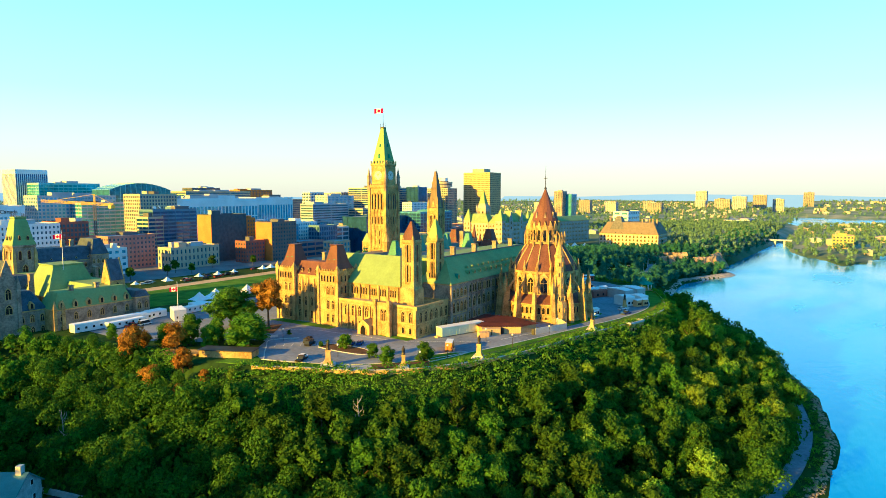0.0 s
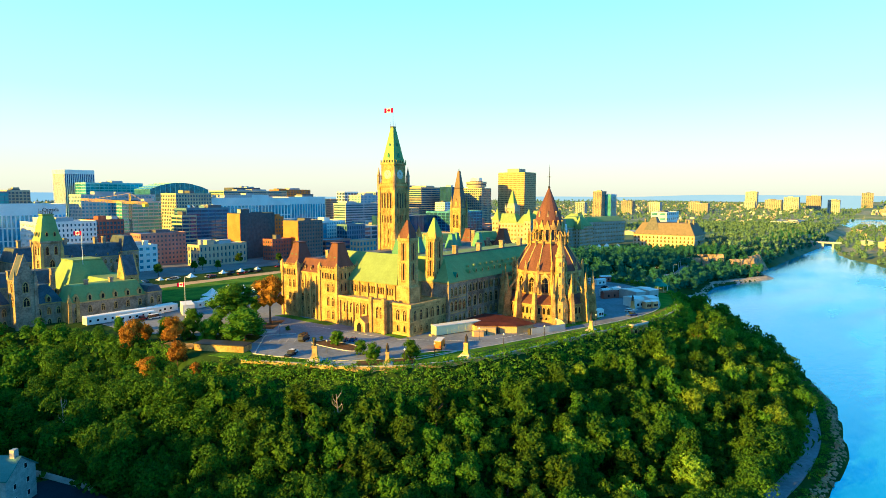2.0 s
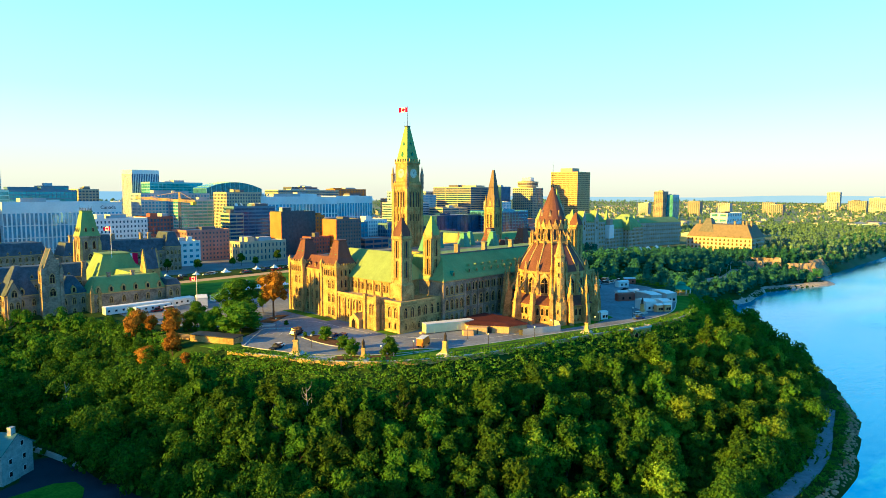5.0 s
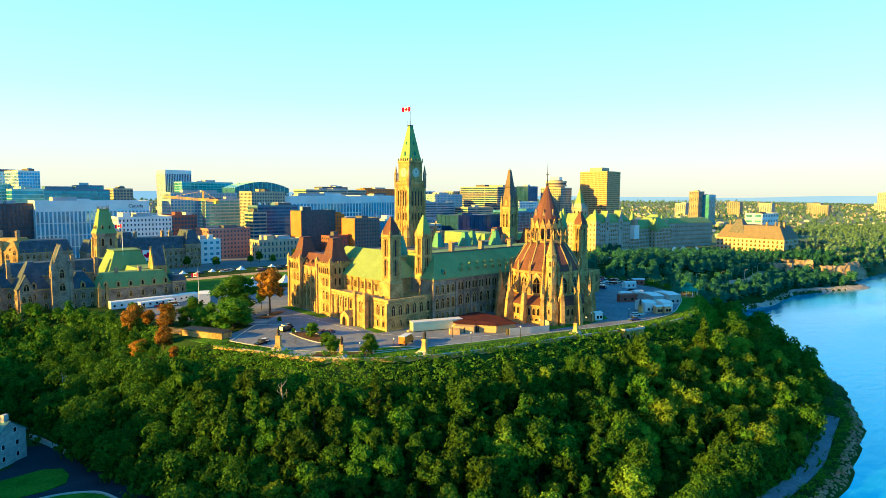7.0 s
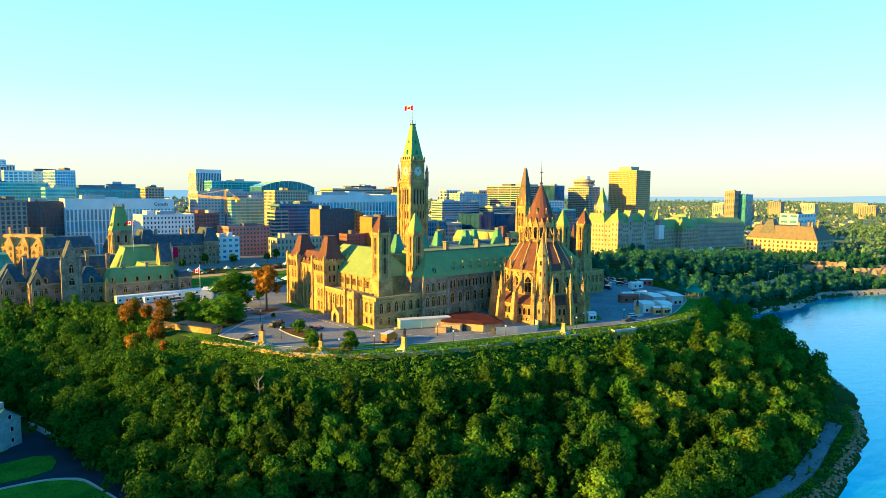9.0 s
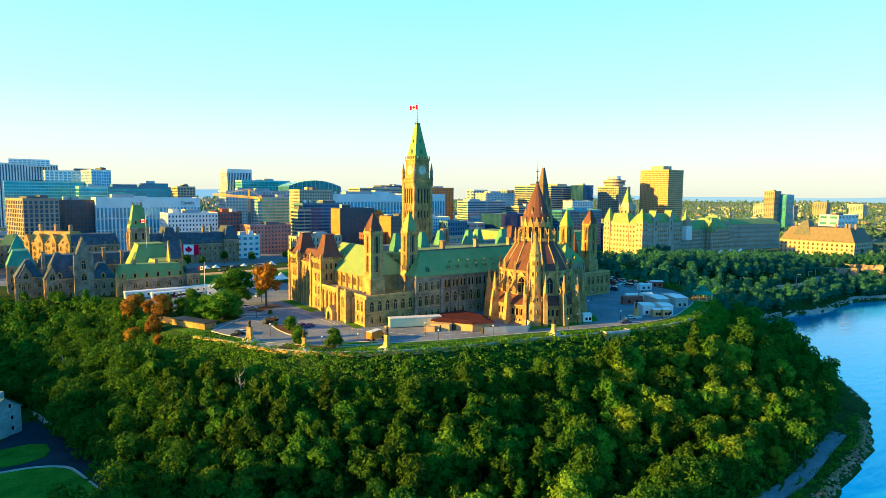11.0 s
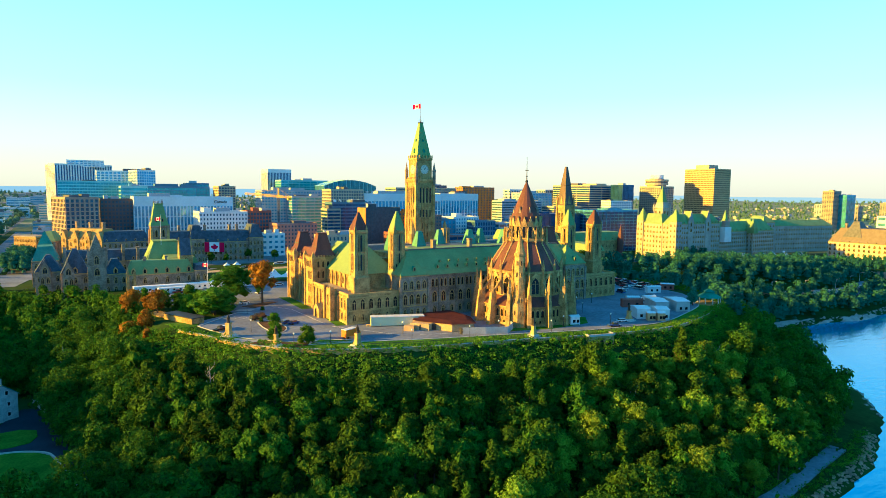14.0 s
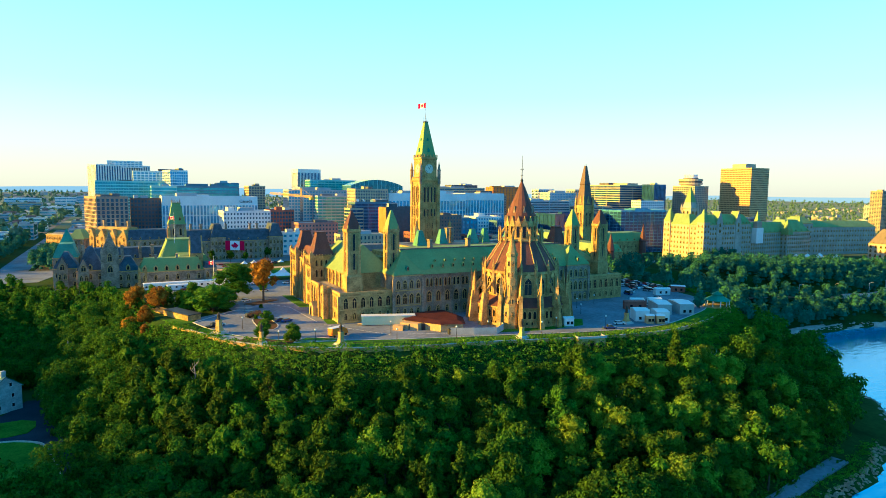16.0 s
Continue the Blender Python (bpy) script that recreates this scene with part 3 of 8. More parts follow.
def bell_turret(parent, cx, cy, half, z0, z_eave, z_top, roof, base=0.0):
    """A square ventilation turret with pilasters, open louvres and a peaked roof."""
    bm = bmesh.new()
    if base:
        loft(bm, [square(cx, cy, half + base, z0), square(cx, cy, half + base, z0 + 6.2), square(cx, cy, half + 0.1, z0 + 7.2), square(cx, cy, half * 0.97, z_eave - 1.6), square(cx, cy, half * 1.14, z_eave - 1.0), square(cx, cy, half * 1.14, z_eave)])
    else:
        loft(bm, [square(cx, cy, half, z0), square(cx, cy, half * 0.97, z_eave - 1.6), square(cx, cy, half * 1.14, z_eave - 1.0), square(cx, cy, half * 1.14, z_eave)])
    t = part("turret", bm, STONE, parent)
    for sx in (-1, 1):
        for sy in (-1, 1):
            bm = bmesh.new()
            loft(bm, [square(cx + sx * half * 0.92, cy + sy * half * 0.92, 0.5, z0 + (7 if base else 0)), square(cx + sx * half * 0.92, cy + sy * half * 0.92, 0.42, z_eave + 0.4), [(cx + sx * half * 0.92, cy + sy * half * 0.92, z_eave + 2.0)]])
            part("corner_shaft", bm, STONE, t)
    for s in (-1, 1):
        for k in (-0.32, 0.32):
            for a in (0, 1):
                px, py = (cx + k * half * 2, cy + s * half) if a == 0 else (cx + s * half, cy + k * half * 2)
                bm = bmesh.new()
                box(bm, px - 0.22, py - 0.22, z0 + 7.5, px + 0.22, py + 0.22, z_eave - 1.6)
                part("pilaster", bm, STONE_PALE, t)
    for turn in (0, 90, 180, 270):
        m = Matrix.Translation((cx, cy, 0)) @ pose(0, 0, 0, 0, 0, turn)
        for k in (-0.62, 0, 0.62):
            put_window(t, 0.95, 7.0, 1, m @ Vector((k * half, -half - 0.06, z_eave - 8.8)), turn)
            put_window(t, 0.85, 6.8, 1, m @ Vector((k * half, -half - 0.08, z_eave - 16.6)), turn)
    bm = bmesh.new()
    loft(bm, [square(cx, cy, half * 1.1, z_eave), square(cx, cy, half * 0.72, z_eave + (z_top - z_eave) * 0.45), square(cx, cy, 0.45, z_top - 0.4), square(cx, cy, 0.55, z_top - 0.3), square(cx, cy, 0.3, z_top)])
    part("turret_roof", bm, roof, t)
    return t


def chimney(parent, x, y, z0, z1, sx=0.9, sy=1.5):
    bm = bmesh.new()
    loft(bm, [rect(x - sx, y - sy, x + sx, y + sy, z0), rect(x - sx, y - sy, x + sx, y + sy, z1 - 0.6), rect(x - sx - 0.2, y - sy - 0.2, x + sx + 0.2, y + sy + 0.2, z1 - 0.4), rect(x - sx - 0.2, y - sy - 0.2, x + sx + 0.2, y + sy + 0.2, z1)])
    return part("chimney", bm, STONE_SHADED, parent)


def small_dormer(parent, x, y, z, turn, s=1.0, material=None):
    m = Matrix.Translation((x, y, z)) @ pose(0, 0, 0, 0, 0, turn)
    bm = bmesh.new()
    p = [Vector((-0.7 * s, -0.6, 0)), Vector((0.7 * s, -0.6, 0)), Vector((0.7 * s, -0.6, 1.2 * s)), Vector((0, -0.6, 2.1 * s)), Vector((-0.7 * s, -0.6, 1.2 * s))]
    loft(bm, [[m @ v for v in p], [m @ (v + Vector((0, 2.4 * s, 0))) for v in p]])
    d = part("dormer", bm, material or COPPER_DARK, parent)
    put_window(d, 0.7 * s, 1.5 * s, 1, m @ Vector((0, -0.62, 0.15)), turn)


def parliament():
    b = thing("parliament_building", (0, 0, 0), "long gothic sandstone parliament building with green copper roofs", "building")
    for s in (-1, 1):                      # s = -1: the east end; +1: its mirror in the west

        def X(v):
            return v if s < 0 else -v

        def BX(bm, x0, y0, z0, x1, y1, z1):
            a, c = sorted((X(x0), X(x1)))
            return box(bm, a, y0, z0, c, y1, z1)

        side = 270 if s < 0 else 90       # the outward turn of the end facade
        # low end range with its parapet
        def foot(o):
            pts = [(-74.8 - o, -73.4 - o), (-52, -73.4 - o), (-52, -60), (-66, -60), (-66, -33), (-74.8 - o, -33)]
            return [(X(x), y) for x, y in pts]

        bm = bmesh.new()
        poly(bm, foot(0), 0, 11.6)
        low = part("end_range", bm, STONE, b)
        for z, h, o in ((0.0, 0.8, 0.25), (5.3, 0.3, 0.2), (10.5, 0.35, 0.25)):
            bm = bmesh.new()
            poly(bm, foot(o), z, z + h)
            part("string_course", bm, STONE_PALE, low)
        for x0, y0, x1, y1 in ((-75.0, -73.6, -74.2, -33), (-74.2, -73.6, -52, -72.8)):
            bm = bmesh.new()
            BX(bm, x0, y0, 11.6, x1, y1, 12.4)
            part("parapet", bm, STONE_PALE, low)
        for y in (-72.9, -62.9, -54.4):
            bm = bmesh.new()
            BX(bm, -75.6, y - 0.5, 0, -74.9, y + 0.5, 11.0)
            part("buttress", bm, STONE, low)
        bm = bmesh.new()
        BX(bm, -77.6, -62.2, 0, -74.9, -55.4, 13.2)
        bay = part("canted_bay", bm, STONE, b)
        for y in (-62.2, -55.4):
            a = X(-77.6)
            bm = bmesh.new()
            loft(bm, [square(a, y, 0.8, 0), square(a, y, 0.7, 13.2), square(a, y, 0.75, 14.2)])
            part("corner_pier", bm, STONE, bay)
        bm = bmesh.new()
        BX(bm, -74.1, -72.7, 11.6, -66, -33, 11.75)
        part("flat_roof", bm, FLATROOF, b)
        ex = X(-74.8) + (-0.02 if s < 0 else 0.02)
        row(low, 1.5, 4.2, 2, (ex, -70.4, 5.9), (0, 3.5, 0), 2, side)
        row(low, 1.5, 4.2, 2, (ex, -52.3, 5.9), (0, 3.55, 0), 5, side)
        row(low, 1.1, 2.6, 1, (ex, -70.4, 1.4), (0, 3.5, 0), 2, side)
        row(low, 1.1, 2.6, 1, (ex, -52.3, 1.4), (0, 3.55, 0), 5, side)
        row(low, 1.2, 4.6, 2, (X(-77.6) + (-0.02 if s < 0 else 0.02), -60.6, 6.0), (0, 1.85, 0), 2, side)
        x_first = -72.4 if s < 0 else 54.2
        row(low, 1.7, 4.2, 2, (x_first, -73.45, 5.9), (3.65, 0, 0), 6, 0)
        row(low, 1.2, 2.6, 2, (x_first, -73.45, 1.4), (3.65, 0, 0), 6, 0)
        # entrance porch
        bm = bmesh.new()
        BX(bm, -80.2, -54.4, 0, -74.7, -48.4, 3.8)
        loft(bm, [rect(*sorted((X(-80.2), X(-74.7)))[:1], -54.4, sorted((X(-80.2), X(-74.7)))[1], -48.4, 3.8), [(sorted((X(-80.2), X(-74.7)))[0] + (0 if s < 0 else 0), -51.4, 6.0), (sorted((X(-80.2), X(-74.7)))[1], -51.4, 6.0), (sorted((X(-80.2), X(-74.7)))[1], -51.39, 6.0), (sorted((X(-80.2), X(-74.7)))[0], -51.39, 6.0)]])
        porch = part("porch", bm, STONE_PALE, b)
        put_window(porch, 2.6, 3.9, 1, (X(-80.2) + (-0.02 if s < 0 else 0.02), -51.4, 0.05), side)
        # upper chamber with tall hipped roof
        bm = bmesh.new()
        BX(bm, -68, -60.5, 11.6, -47, -18, 18.2)
        for y in np.linspace(-59.5, -34.5, 6):
            BX(bm, -68.6, y - 0.5, 11.6, -67.9, y + 0.5, 18.0)
        BX(bm, -68.3, -60.8, 17.7, -47, -18, 18.3)
        hall = part("upper_hall", bm, STONE, b)
        for y in np.linspace(-57.0, -37.0, 5):
            for dy in (-1.35, -0.45, 0.45, 1.35):
                put_window(hall, 0.62, 3.0, 1, (X(-68) + (-0.02 if s < 0 else 0.02), y + dy, 13.6), side)
        bm = bmesh.new()
        a, c = sorted((X(-68.8), X(-46.6)))
        loft(bm, [rect(a, -61.2, c, -17.5, 18.2), rect((a + c) / 2 - (0.5 if s < 0 else 6), -53.5, (a + c) / 2 + (0.5 if s < 0 else 6), -21, 29.4 if s < 0 else 23.5)])
        part("hall_roof", bm, COPPER, b, "green copper roof")
        # pavilions of the end facade and the range between them
        a, c = sorted((X(-74.8), X(-63.0)))
        mansard_pavilion(b, a, -8.0, c, 2.2, 23.2, 33.2, COPPER_BROWN)
        mansard_pavilion(b, a, -33.2, c, -22.6, 23.2, 34.0, COPPER_BROWN)
        bm = bmesh.new()
        BX(bm, -73.4, -22.6, 0, -63, -8.0, 20.6)
        BX(bm, -73.8, -22.5, 20.0, -63, -8.1, 20.6)
        for z in (6.2, 12.2):
            BX(bm, -73.7, -22.5, z, -63, -8.1, z + 0.35)
        mid = part("middle_range", bm, STONE, b)
        bm = bmesh.new()
        loft(bm, [rect(*sorted((X(-73.6), X(-62.0)))[:1], -22.6, sorted((X(-73.6), X(-62.0)))[1], -8.0, 20.6), rect(sorted((X(-70.2), X(-65.4)))[0], -22.6, sorted((X(-70.2), X(-65.4)))[1], -8.0, 26.2)])
        part("brown_roof", bm, COPPER_BROWN, b, "brown copper roof")
        for y in (-19.5, -15.3, -11.1):
            small_dormer(b, X(-72.4), y, 21.4, side, 1.0, COPPER_BROWN)
        fx = X(-74.8) + (-0.02 if s < 0 else 0.02)
        mx = X(-73.4) + (-0.02 if s < 0 else 0.02)
        for z, h in ((1.6, 3.6), (7.2, 3.8), (13.2, 3.6)):
            row(mid, 1.4, h, 2, (mx, -20.6, z), (0, 3.55, 0), 4, side)
            for y0 in (-30.6, -5.6):
                row(b, 1.3, h, 2, (fx, y0, z), (0, 2.8, 0), 2, side)
        row(b, 0.9, 2.8, 1, (fx, -31.2, 18.6), (0, 1.65, 0), 5, side)
        row(b, 0.9, 2.8, 1, (fx, -6.2, 18.6), (0, 1.65, 0), 5, side)
        for z, h in ((13.6, 3.4), (18.6, 2.8)):
            row(b, 1.0, h, 1, (X(-72.4) if s < 0 else 65.4, -33.25, z), (2.3, 0, 0), 4, 0)
        for y in (-22.2, -18.75, -15.2, -11.65, -8.4):
            bm = bmesh.new()
            a, c = sorted((X(-74.0), X(-73.35)))
            loft(bm, [rect(a, y - 0.4, c, y + 0.4, 0), rect(a, y - 0.35, c, y + 0.35, 17), rect((a + c) / 2 - 0.1, y - 0.3, (a + c) / 2 + 0.1, y + 0.3, 19)])
            part("buttress", bm, STONE_PALE, mid)
        for y in np.linspace(-50.6, -35.0, 5):
            bm = bmesh.new()
            a, c = sorted((X(-75.5), X(-74.75)))
            loft(bm, [rect(a, y - 0.45, c, y + 0.45, 0), rect(a, y - 0.4, c, y + 0.4, 8.5), rect((a + c) / 2 - 0.1, y - 0.3, (a + c) / 2 + 0.1, y + 0.3, 10.4)])
            part("buttress", bm, STONE, low)
        chimney(b, X(-62.0), -14.0, 20, 29.5, 0.8, 0.8)
        chimney(b, X(-63.5), -20.4, 20, 28.5, 0.8, 0.8)
        # turrets
        bell_turret(b, X(-67.0), -65.6, 2.6, 11.6, 37.4, 44.6, COPPER_BROWN, base=0.8)
        bell_turret(b, X(-49.2), -65.2, 2.35, 15, 37.0, 44.9, COPPER)
        # pavilion at the end of the north front
        bm = bmesh.new()
        BX(bm, -52.2, -74.8, 0, -39, -60, 18.4)
        npav = part("north_pavilion", bm, STONE_SHADED, b)
        for x in (-52.2, -39):
            bm = bmesh.new()
            BX(bm, x - 0.6, -75.3, 0, x + 0.6, -74.7, 17)
            part("buttress", bm, STONE_SHADED, npav)
        for z in (5.3, 11.6, 17.8):
            bm = bmesh.new()
            BX(bm, -52.5, -75.1, z, -38.7, -60, z + 0.4)
            part("string_course", bm, STONE_PALE, npav)
        bm = bmesh.new()
        loft(bm, [rect(sorted((X(-52.7), X(-38.5)))[0], -75.3, sorted((X(-52.7), X(-38.5)))[1], -60, 18.4), rect(X(-45.6) - 0.3, -68.2, X(-45.6) + 0.3, -62, 27.2)])
        part("hip_roof", bm, COPPER, npav, "green copper roof")
        for z, h, w in ((6.2, 4.2, 1.7), (12.6, 3.4, 1.5), (1.4, 2.8, 1.2)):
            row(npav, w, h, 2, ((-50.2 if s < 0 else 41.0), -74.85, z), (3.05, 0, 0), 4, 0)
        small_dormer(npav, X(-45.6), -73.8, 20.0, 0)
    # north front
    bm = bmesh.new()
    box(bm, -39, -73.4, 0, 39, -48, 17.8)
    for z in (5.3, 11.6, 17.2):
        box(bm, -39, -73.75, z, 39, -48, z + 0.4)
    for i in range(18):
        x = -37.3 + i * 4.39
        box(bm, x - 0.35, -73.9, 0, x + 0.35, -73.3, 16.8)
    north = part("north_range", bm, STONE_SHADED, b)
    for i in range(17):
        x = -35.1 + i * 4.39
        put_window(north, 1.9, 4.4, 2, (x, -73.45, 6.2), 0)
        put_window(north, 1.3, 2.8, 2, (x, -73.45, 1.4), 0)
        for dx in (-0.95, 0.95):
            put_window(north, 1.0, 3.4, 1, (x + dx, -73.45, 12.7), 0)
    bm = bmesh.new()
    loft(bm, [rect(-44, -74.1, 44, -46, 17.9), rect(-44, -72.6, 44, -47, 19.6), rect(-44, -62.6, 44, -49, 27.6)])
    roof = part("north_roof", bm, COPPER, b, "long green copper roof")
    for i in range(14):
        small_dormer(roof, -33 + i * 5.1, -71.6, 20.4, 0, 0.8, COPPER)
        small_dormer(roof, -30.4 + i * 4.9, -69.2, 22.6, 0, 0.5, COPPER)
    bm = bmesh.new()
    box(bm, -44, -62.8, 27.6, 44, -62.2, 28.1)
    part("roof_ridge", bm, LEAD, roof)
    for x in (-28.6, -9.0, 12.0, 30.0):
        chimney(b, x, -61.2, 25, 31.8, 0.8, 1.1)
    # inner courts and the south range behind
    bm = bmesh.new()
    box(bm, -47, -48, 0, 47, -20, 23.0)
    box(bm, -63, -17.5, 0, 63, 3.0, 20.5)
    box(bm, -26, -46, 23, 26, -22, 26.0)
    for x0 in (-44, 20):
        box(bm, x0, -44, 23.0, x0 + 22, -30, 25.0)
    part("south_range", bm, STONE, b)
    bm = bmesh.new()
    hip(bm, -63, -17.5, 63, 3.2, 20.5, 5.0, 3.5, 6)
    box(bm, -25.6, -45.6, 26.0, 25.6, -22.4, 26.2)
    part("south_roof", bm, LEAD, b)
    for x, y, sz in ((-20, -33, 2.6), (-4, -26, 2.4), (12, -30, 2.6), (32, -34, 2.6), (22, -26, 2.2), (-36, -34, 2.4)):
        bm = bmesh.new()
        loft(bm, [square(x, y, sz * 1.05, 24.5), square(x, y, sz, 27.0), square(x, y, sz * 0.45, 33.2), square(x, y, sz * 0.5, 33.5), square(x, y, sz * 0.3, 33.8)])
        part("roof_lantern", bm, COPPER_TEAL, b, "green copper ventilation lantern")
    for x, y in ((2.5, -20), (5.5, -19), (42, -24), (45, -22)):
        chimney(b, x, y, 22, 34, 0.8, 1.2)
    for x in (-10.5, 10.0):
        bm = bmesh.new()
        loft(bm, [ring(x, -9, 1.9, 18, 8), ring(x, -9, 1.9, 30, 8), ring(x, -9, 2.2, 30.4, 8), [(x, -9, 38)]])
        part("stair_turret", bm, STONE, b)
    return b


parliament()

# ---- round library with flying buttresses ----
def library():
    lib = thing("library_rotunda", (-3.4, -95.0, 0), "round gothic stone library with flying buttresses and brown roof", "library")
    N = 16
    A0 = math.pi / N
    bm = bmesh.new()
    loft(bm, [ring(0, 0, 19.5, 0, N, A0), ring(0, 0, 19.2, 1.2, N, A0), ring(0, 0, 18.9, 1.3, N, A0), ring(0, 0, 18.9, 7.2, N, A0), ring(0, 0, 19.3, 7.4, N, A0), ring(0, 0, 19.3, 7.9, N, A0)])
    outer = part("outer_wall", bm, STONE, lib)
    bm = bmesh.new()
    loft(bm, [ring(0, 0, 19.5, 7.9, N, A0), ring(0, 0, 15.0, 11.4, N, A0)])
    part("aisle_roof", bm, COPPER_BROWN, lib, "brown copper aisle roof")
    bm = bmesh.new()
    loft(bm, [ring(0, 0, 15.1, 8.0, N, A0), ring(0, 0, 15.1, 20.2, N, A0), ring(0, 0, 15.7, 20.6, N, A0), ring(0, 0, 15.7, 21.6, N, A0), ring(0, 0, 15.2, 21.61, N, A0), ring(0, 0, 15.2, 22.0, N, A0)])
    drum = part("drum", bm, STONE, lib)
    # roof of the drum in bays with raised ribs
    bm = bmesh.new()
    prof = [(15.5, 21.7), (13.4, 25.2), (11.4, 28.4), (9.4, 31.3), (8.0, 33.3)]
    loft(bm, [ring(0, 0, r, z, N, A0) for r, z in prof])
    main = part("drum_roof", bm, COPPER_BROWN, lib, "brown copper main roof")
    for i in range(N):
        a = A0 + i * 2 * math.pi / N
        bm = bmesh.new()
        for (r0, z0), (r1, z1) in zip(prof, prof[1:]):
            c, s = math.cos(a), math.sin(a)
            tube(bm, (r0 * c, r0 * s, z0 + 0.1), (r1 * c, r1 * s, z1 + 0.1), 0.3, 0.26, 6)
        part("roof_rib", bm, STONE_PALE, main)
    # lantern with steep gables
    bm = bmesh.new()
    loft(bm, [ring(0, 0, 8.3, 33.2, N, A0), ring(0, 0, 8.3, 34.0, N, A0), ring(0, 0, 6.6, 34.01, N, A0), ring(0, 0, 6.4, 41.5, N, A0)])
    lantern = part("lantern", bm, STONE, lib)
    for i in range(N):
        a = i * 2 * math.pi / N
        m = pose(0, 0, 0, 0, 0, math.degrees(a) + 90)
        put_window(lantern, 1.3, 5.6, 1, m @ Vector((0, -6.45, 34.6)), math.degrees(a) + 90)
        bm = bmesh.new()
        p = [Vector((-1.35, -6.75, 39.2)), Vector((1.35, -6.75, 39.2)), Vector((0, -6.9, 43.4))]
        q = [Vector((-1.1, -5.6, 39.2)), Vector((1.1, -5.6, 39.2)), Vector((0, -5.0, 43.4))]
        loft(bm, [[m @ v for v in p], [m @ v for v in q]])
        part("gable", bm, STONE, lantern)
        a2 = a + A0
        c, s = math.cos(a2), math.sin(a2)
        bm = bmesh.new()
        loft(bm, [ring(9.0 * c, 9.0 * s, 0.42, 32.6, 4, a2), ring(9.0 * c, 9.0 * s, 0.38, 36.2, 4, a2), ring(9.0 * c, 9.0 * s, 0.5, 36.4, 4, a2), [(9.0 * c, 9.0 * s, 39.0)]])
        tube(bm, (8.9 * c, 8.9 * s, 35.2), (6.6 * c, 6.6 * s, 38.6), 0.24, 0.24, 4)
        part("lantern_pinnacle", bm, STONE, lantern)
    # spire
    bm = bmesh.new()
    loft(bm, [ring(0, 0, 6.6, 41.3, N, A0), ring(0, 0, 5.7, 44.4, N, A0), ring(0, 0, 4.6, 47.2, N, A0), ring(0, 0, 0.35, 57.6, N, A0)])
    spire = part("spire", bm, COPPER_BROWN, lib, "brown copper spire")
    for i in range(8):
        a = (i + 0.5) * math.pi / 4
        m = pose(0, 0, 0, 0, 0, math.degrees(a) + 90)
        bm = bmesh.new()
        p = [Vector((-0.7, -5.5, 44.2)), Vector((0.7, -5.5, 44.2)), Vector((0, -5.3, 47.4))]
        q = [Vector((-0.5, -4.2, 44.2)), Vector((0.5, -4.2, 44.2)), Vector((0, -3.6, 47.4))]
        loft(bm, [[m @ v for v in p], [m @ v for v in q]])
        part("spire_gablet", bm, STONE_SHADED, spire)
    bm = bmesh.new()
    loft(bm, [ring(0, 0, 0.42, 57.2, 8), ring(0, 0, 0.62, 58.0, 8), ring(0, 0, 0.2, 58.6, 8), ring(0, 0, 0.15, 62.2, 8), ring(0, 0, 0.04, 68, 8)])
    box(bm, -0.85, -0.1, 62.4, 0.85, 0.1, 62.65)
    box(bm, -0.1, -0.85, 62.4, 0.1, 0.85, 62.65)
    box(bm, -0.5, -0.08, 59.9, 0.5, 0.08, 60.05)
    part("weather_vane", bm, METAL, lib)
    # bays: buttress piers, flyers, windows
    for i in range(N):
        a = i * 2 * math.pi / N
        deg = math.degrees(a) + 90
        m = pose(0, 0, 0, 0, 0, deg)
        put_window(drum, 2.9, 6.6, 2, m @ Vector((0, -14.85, 12.4)), deg)
        for k in (-2.0, 0, 2.0):
            put_window(outer, 1.15, 3.0, 1, m @ Vector((k, -18.62, 3.6)), deg)
        for k in (-1.1, 1.1):
            put_window(outer, 0.8, 1.5, 1, m @ Vector((k, -18.62, 0.9)), deg)
        m2 = pose(0, 0, 0, 0, 0, deg + 180 / N)
        bm = bmesh.new()

        def pier(y0, y1, w0, z0, w1, z1):
            loft(bm, [[m2 @ Vector(v) for v in ((-w0, y0, z0), (w0, y0, z0), (w0, -18.4, z0), (-w0, -18.4, z0))], [m2 @ Vector(v) for v in ((-w1, y1, z1), (w1, y1, z1), (w1, -18.4, z1), (-w1, -18.4, z1))]])

        pier(-22.6, -22.0, 0.85, 0, 0.8, 5.5)
        pier(-22.0, -21.6, 0.78, 5.5, 0.72, 10.2)
        pier(-21.4, -21.2, 0.68, 10.2, 0.6, 13.0)
        # pinnacle of the pier
        pc = m2 @ Vector((0, -20.3, 0))
        loft(bm, [ring(pc.x, pc.y, 0.95, 11.0, 4, a), ring(pc.x, pc.y, 0.85, 15.4, 4, a), ring(pc.x, pc.y, 1.05, 15.6, 4, a), ring(pc.x, pc.y, 0.75, 16.0, 4, a), [(pc.x, pc.y, 21.4)]])
        # flying arch
        for (y0, z0, y1, z1) in ((-20.0, 12.2, -17.4, 15.4), (-17.4, 15.4, -15.0, 18.0)):
            loft(bm, [[m2 @ Vector(v) for v in ((-0.38, y0, z0 - 0.7), (0.38, y0, z0 - 0.7), (0.38, y0, z0 + 0.6), (-0.38, y0, z0 + 0.6))], [m2 @ Vector(v) for v in ((-0.38, y1, z1 - 0.7), (0.38, y1, z1 - 0.7), (0.38, y1, z1 + 0.6), (-0.38, y1, z1 + 0.6))]])
        part("buttress", bm, STONE, lib)
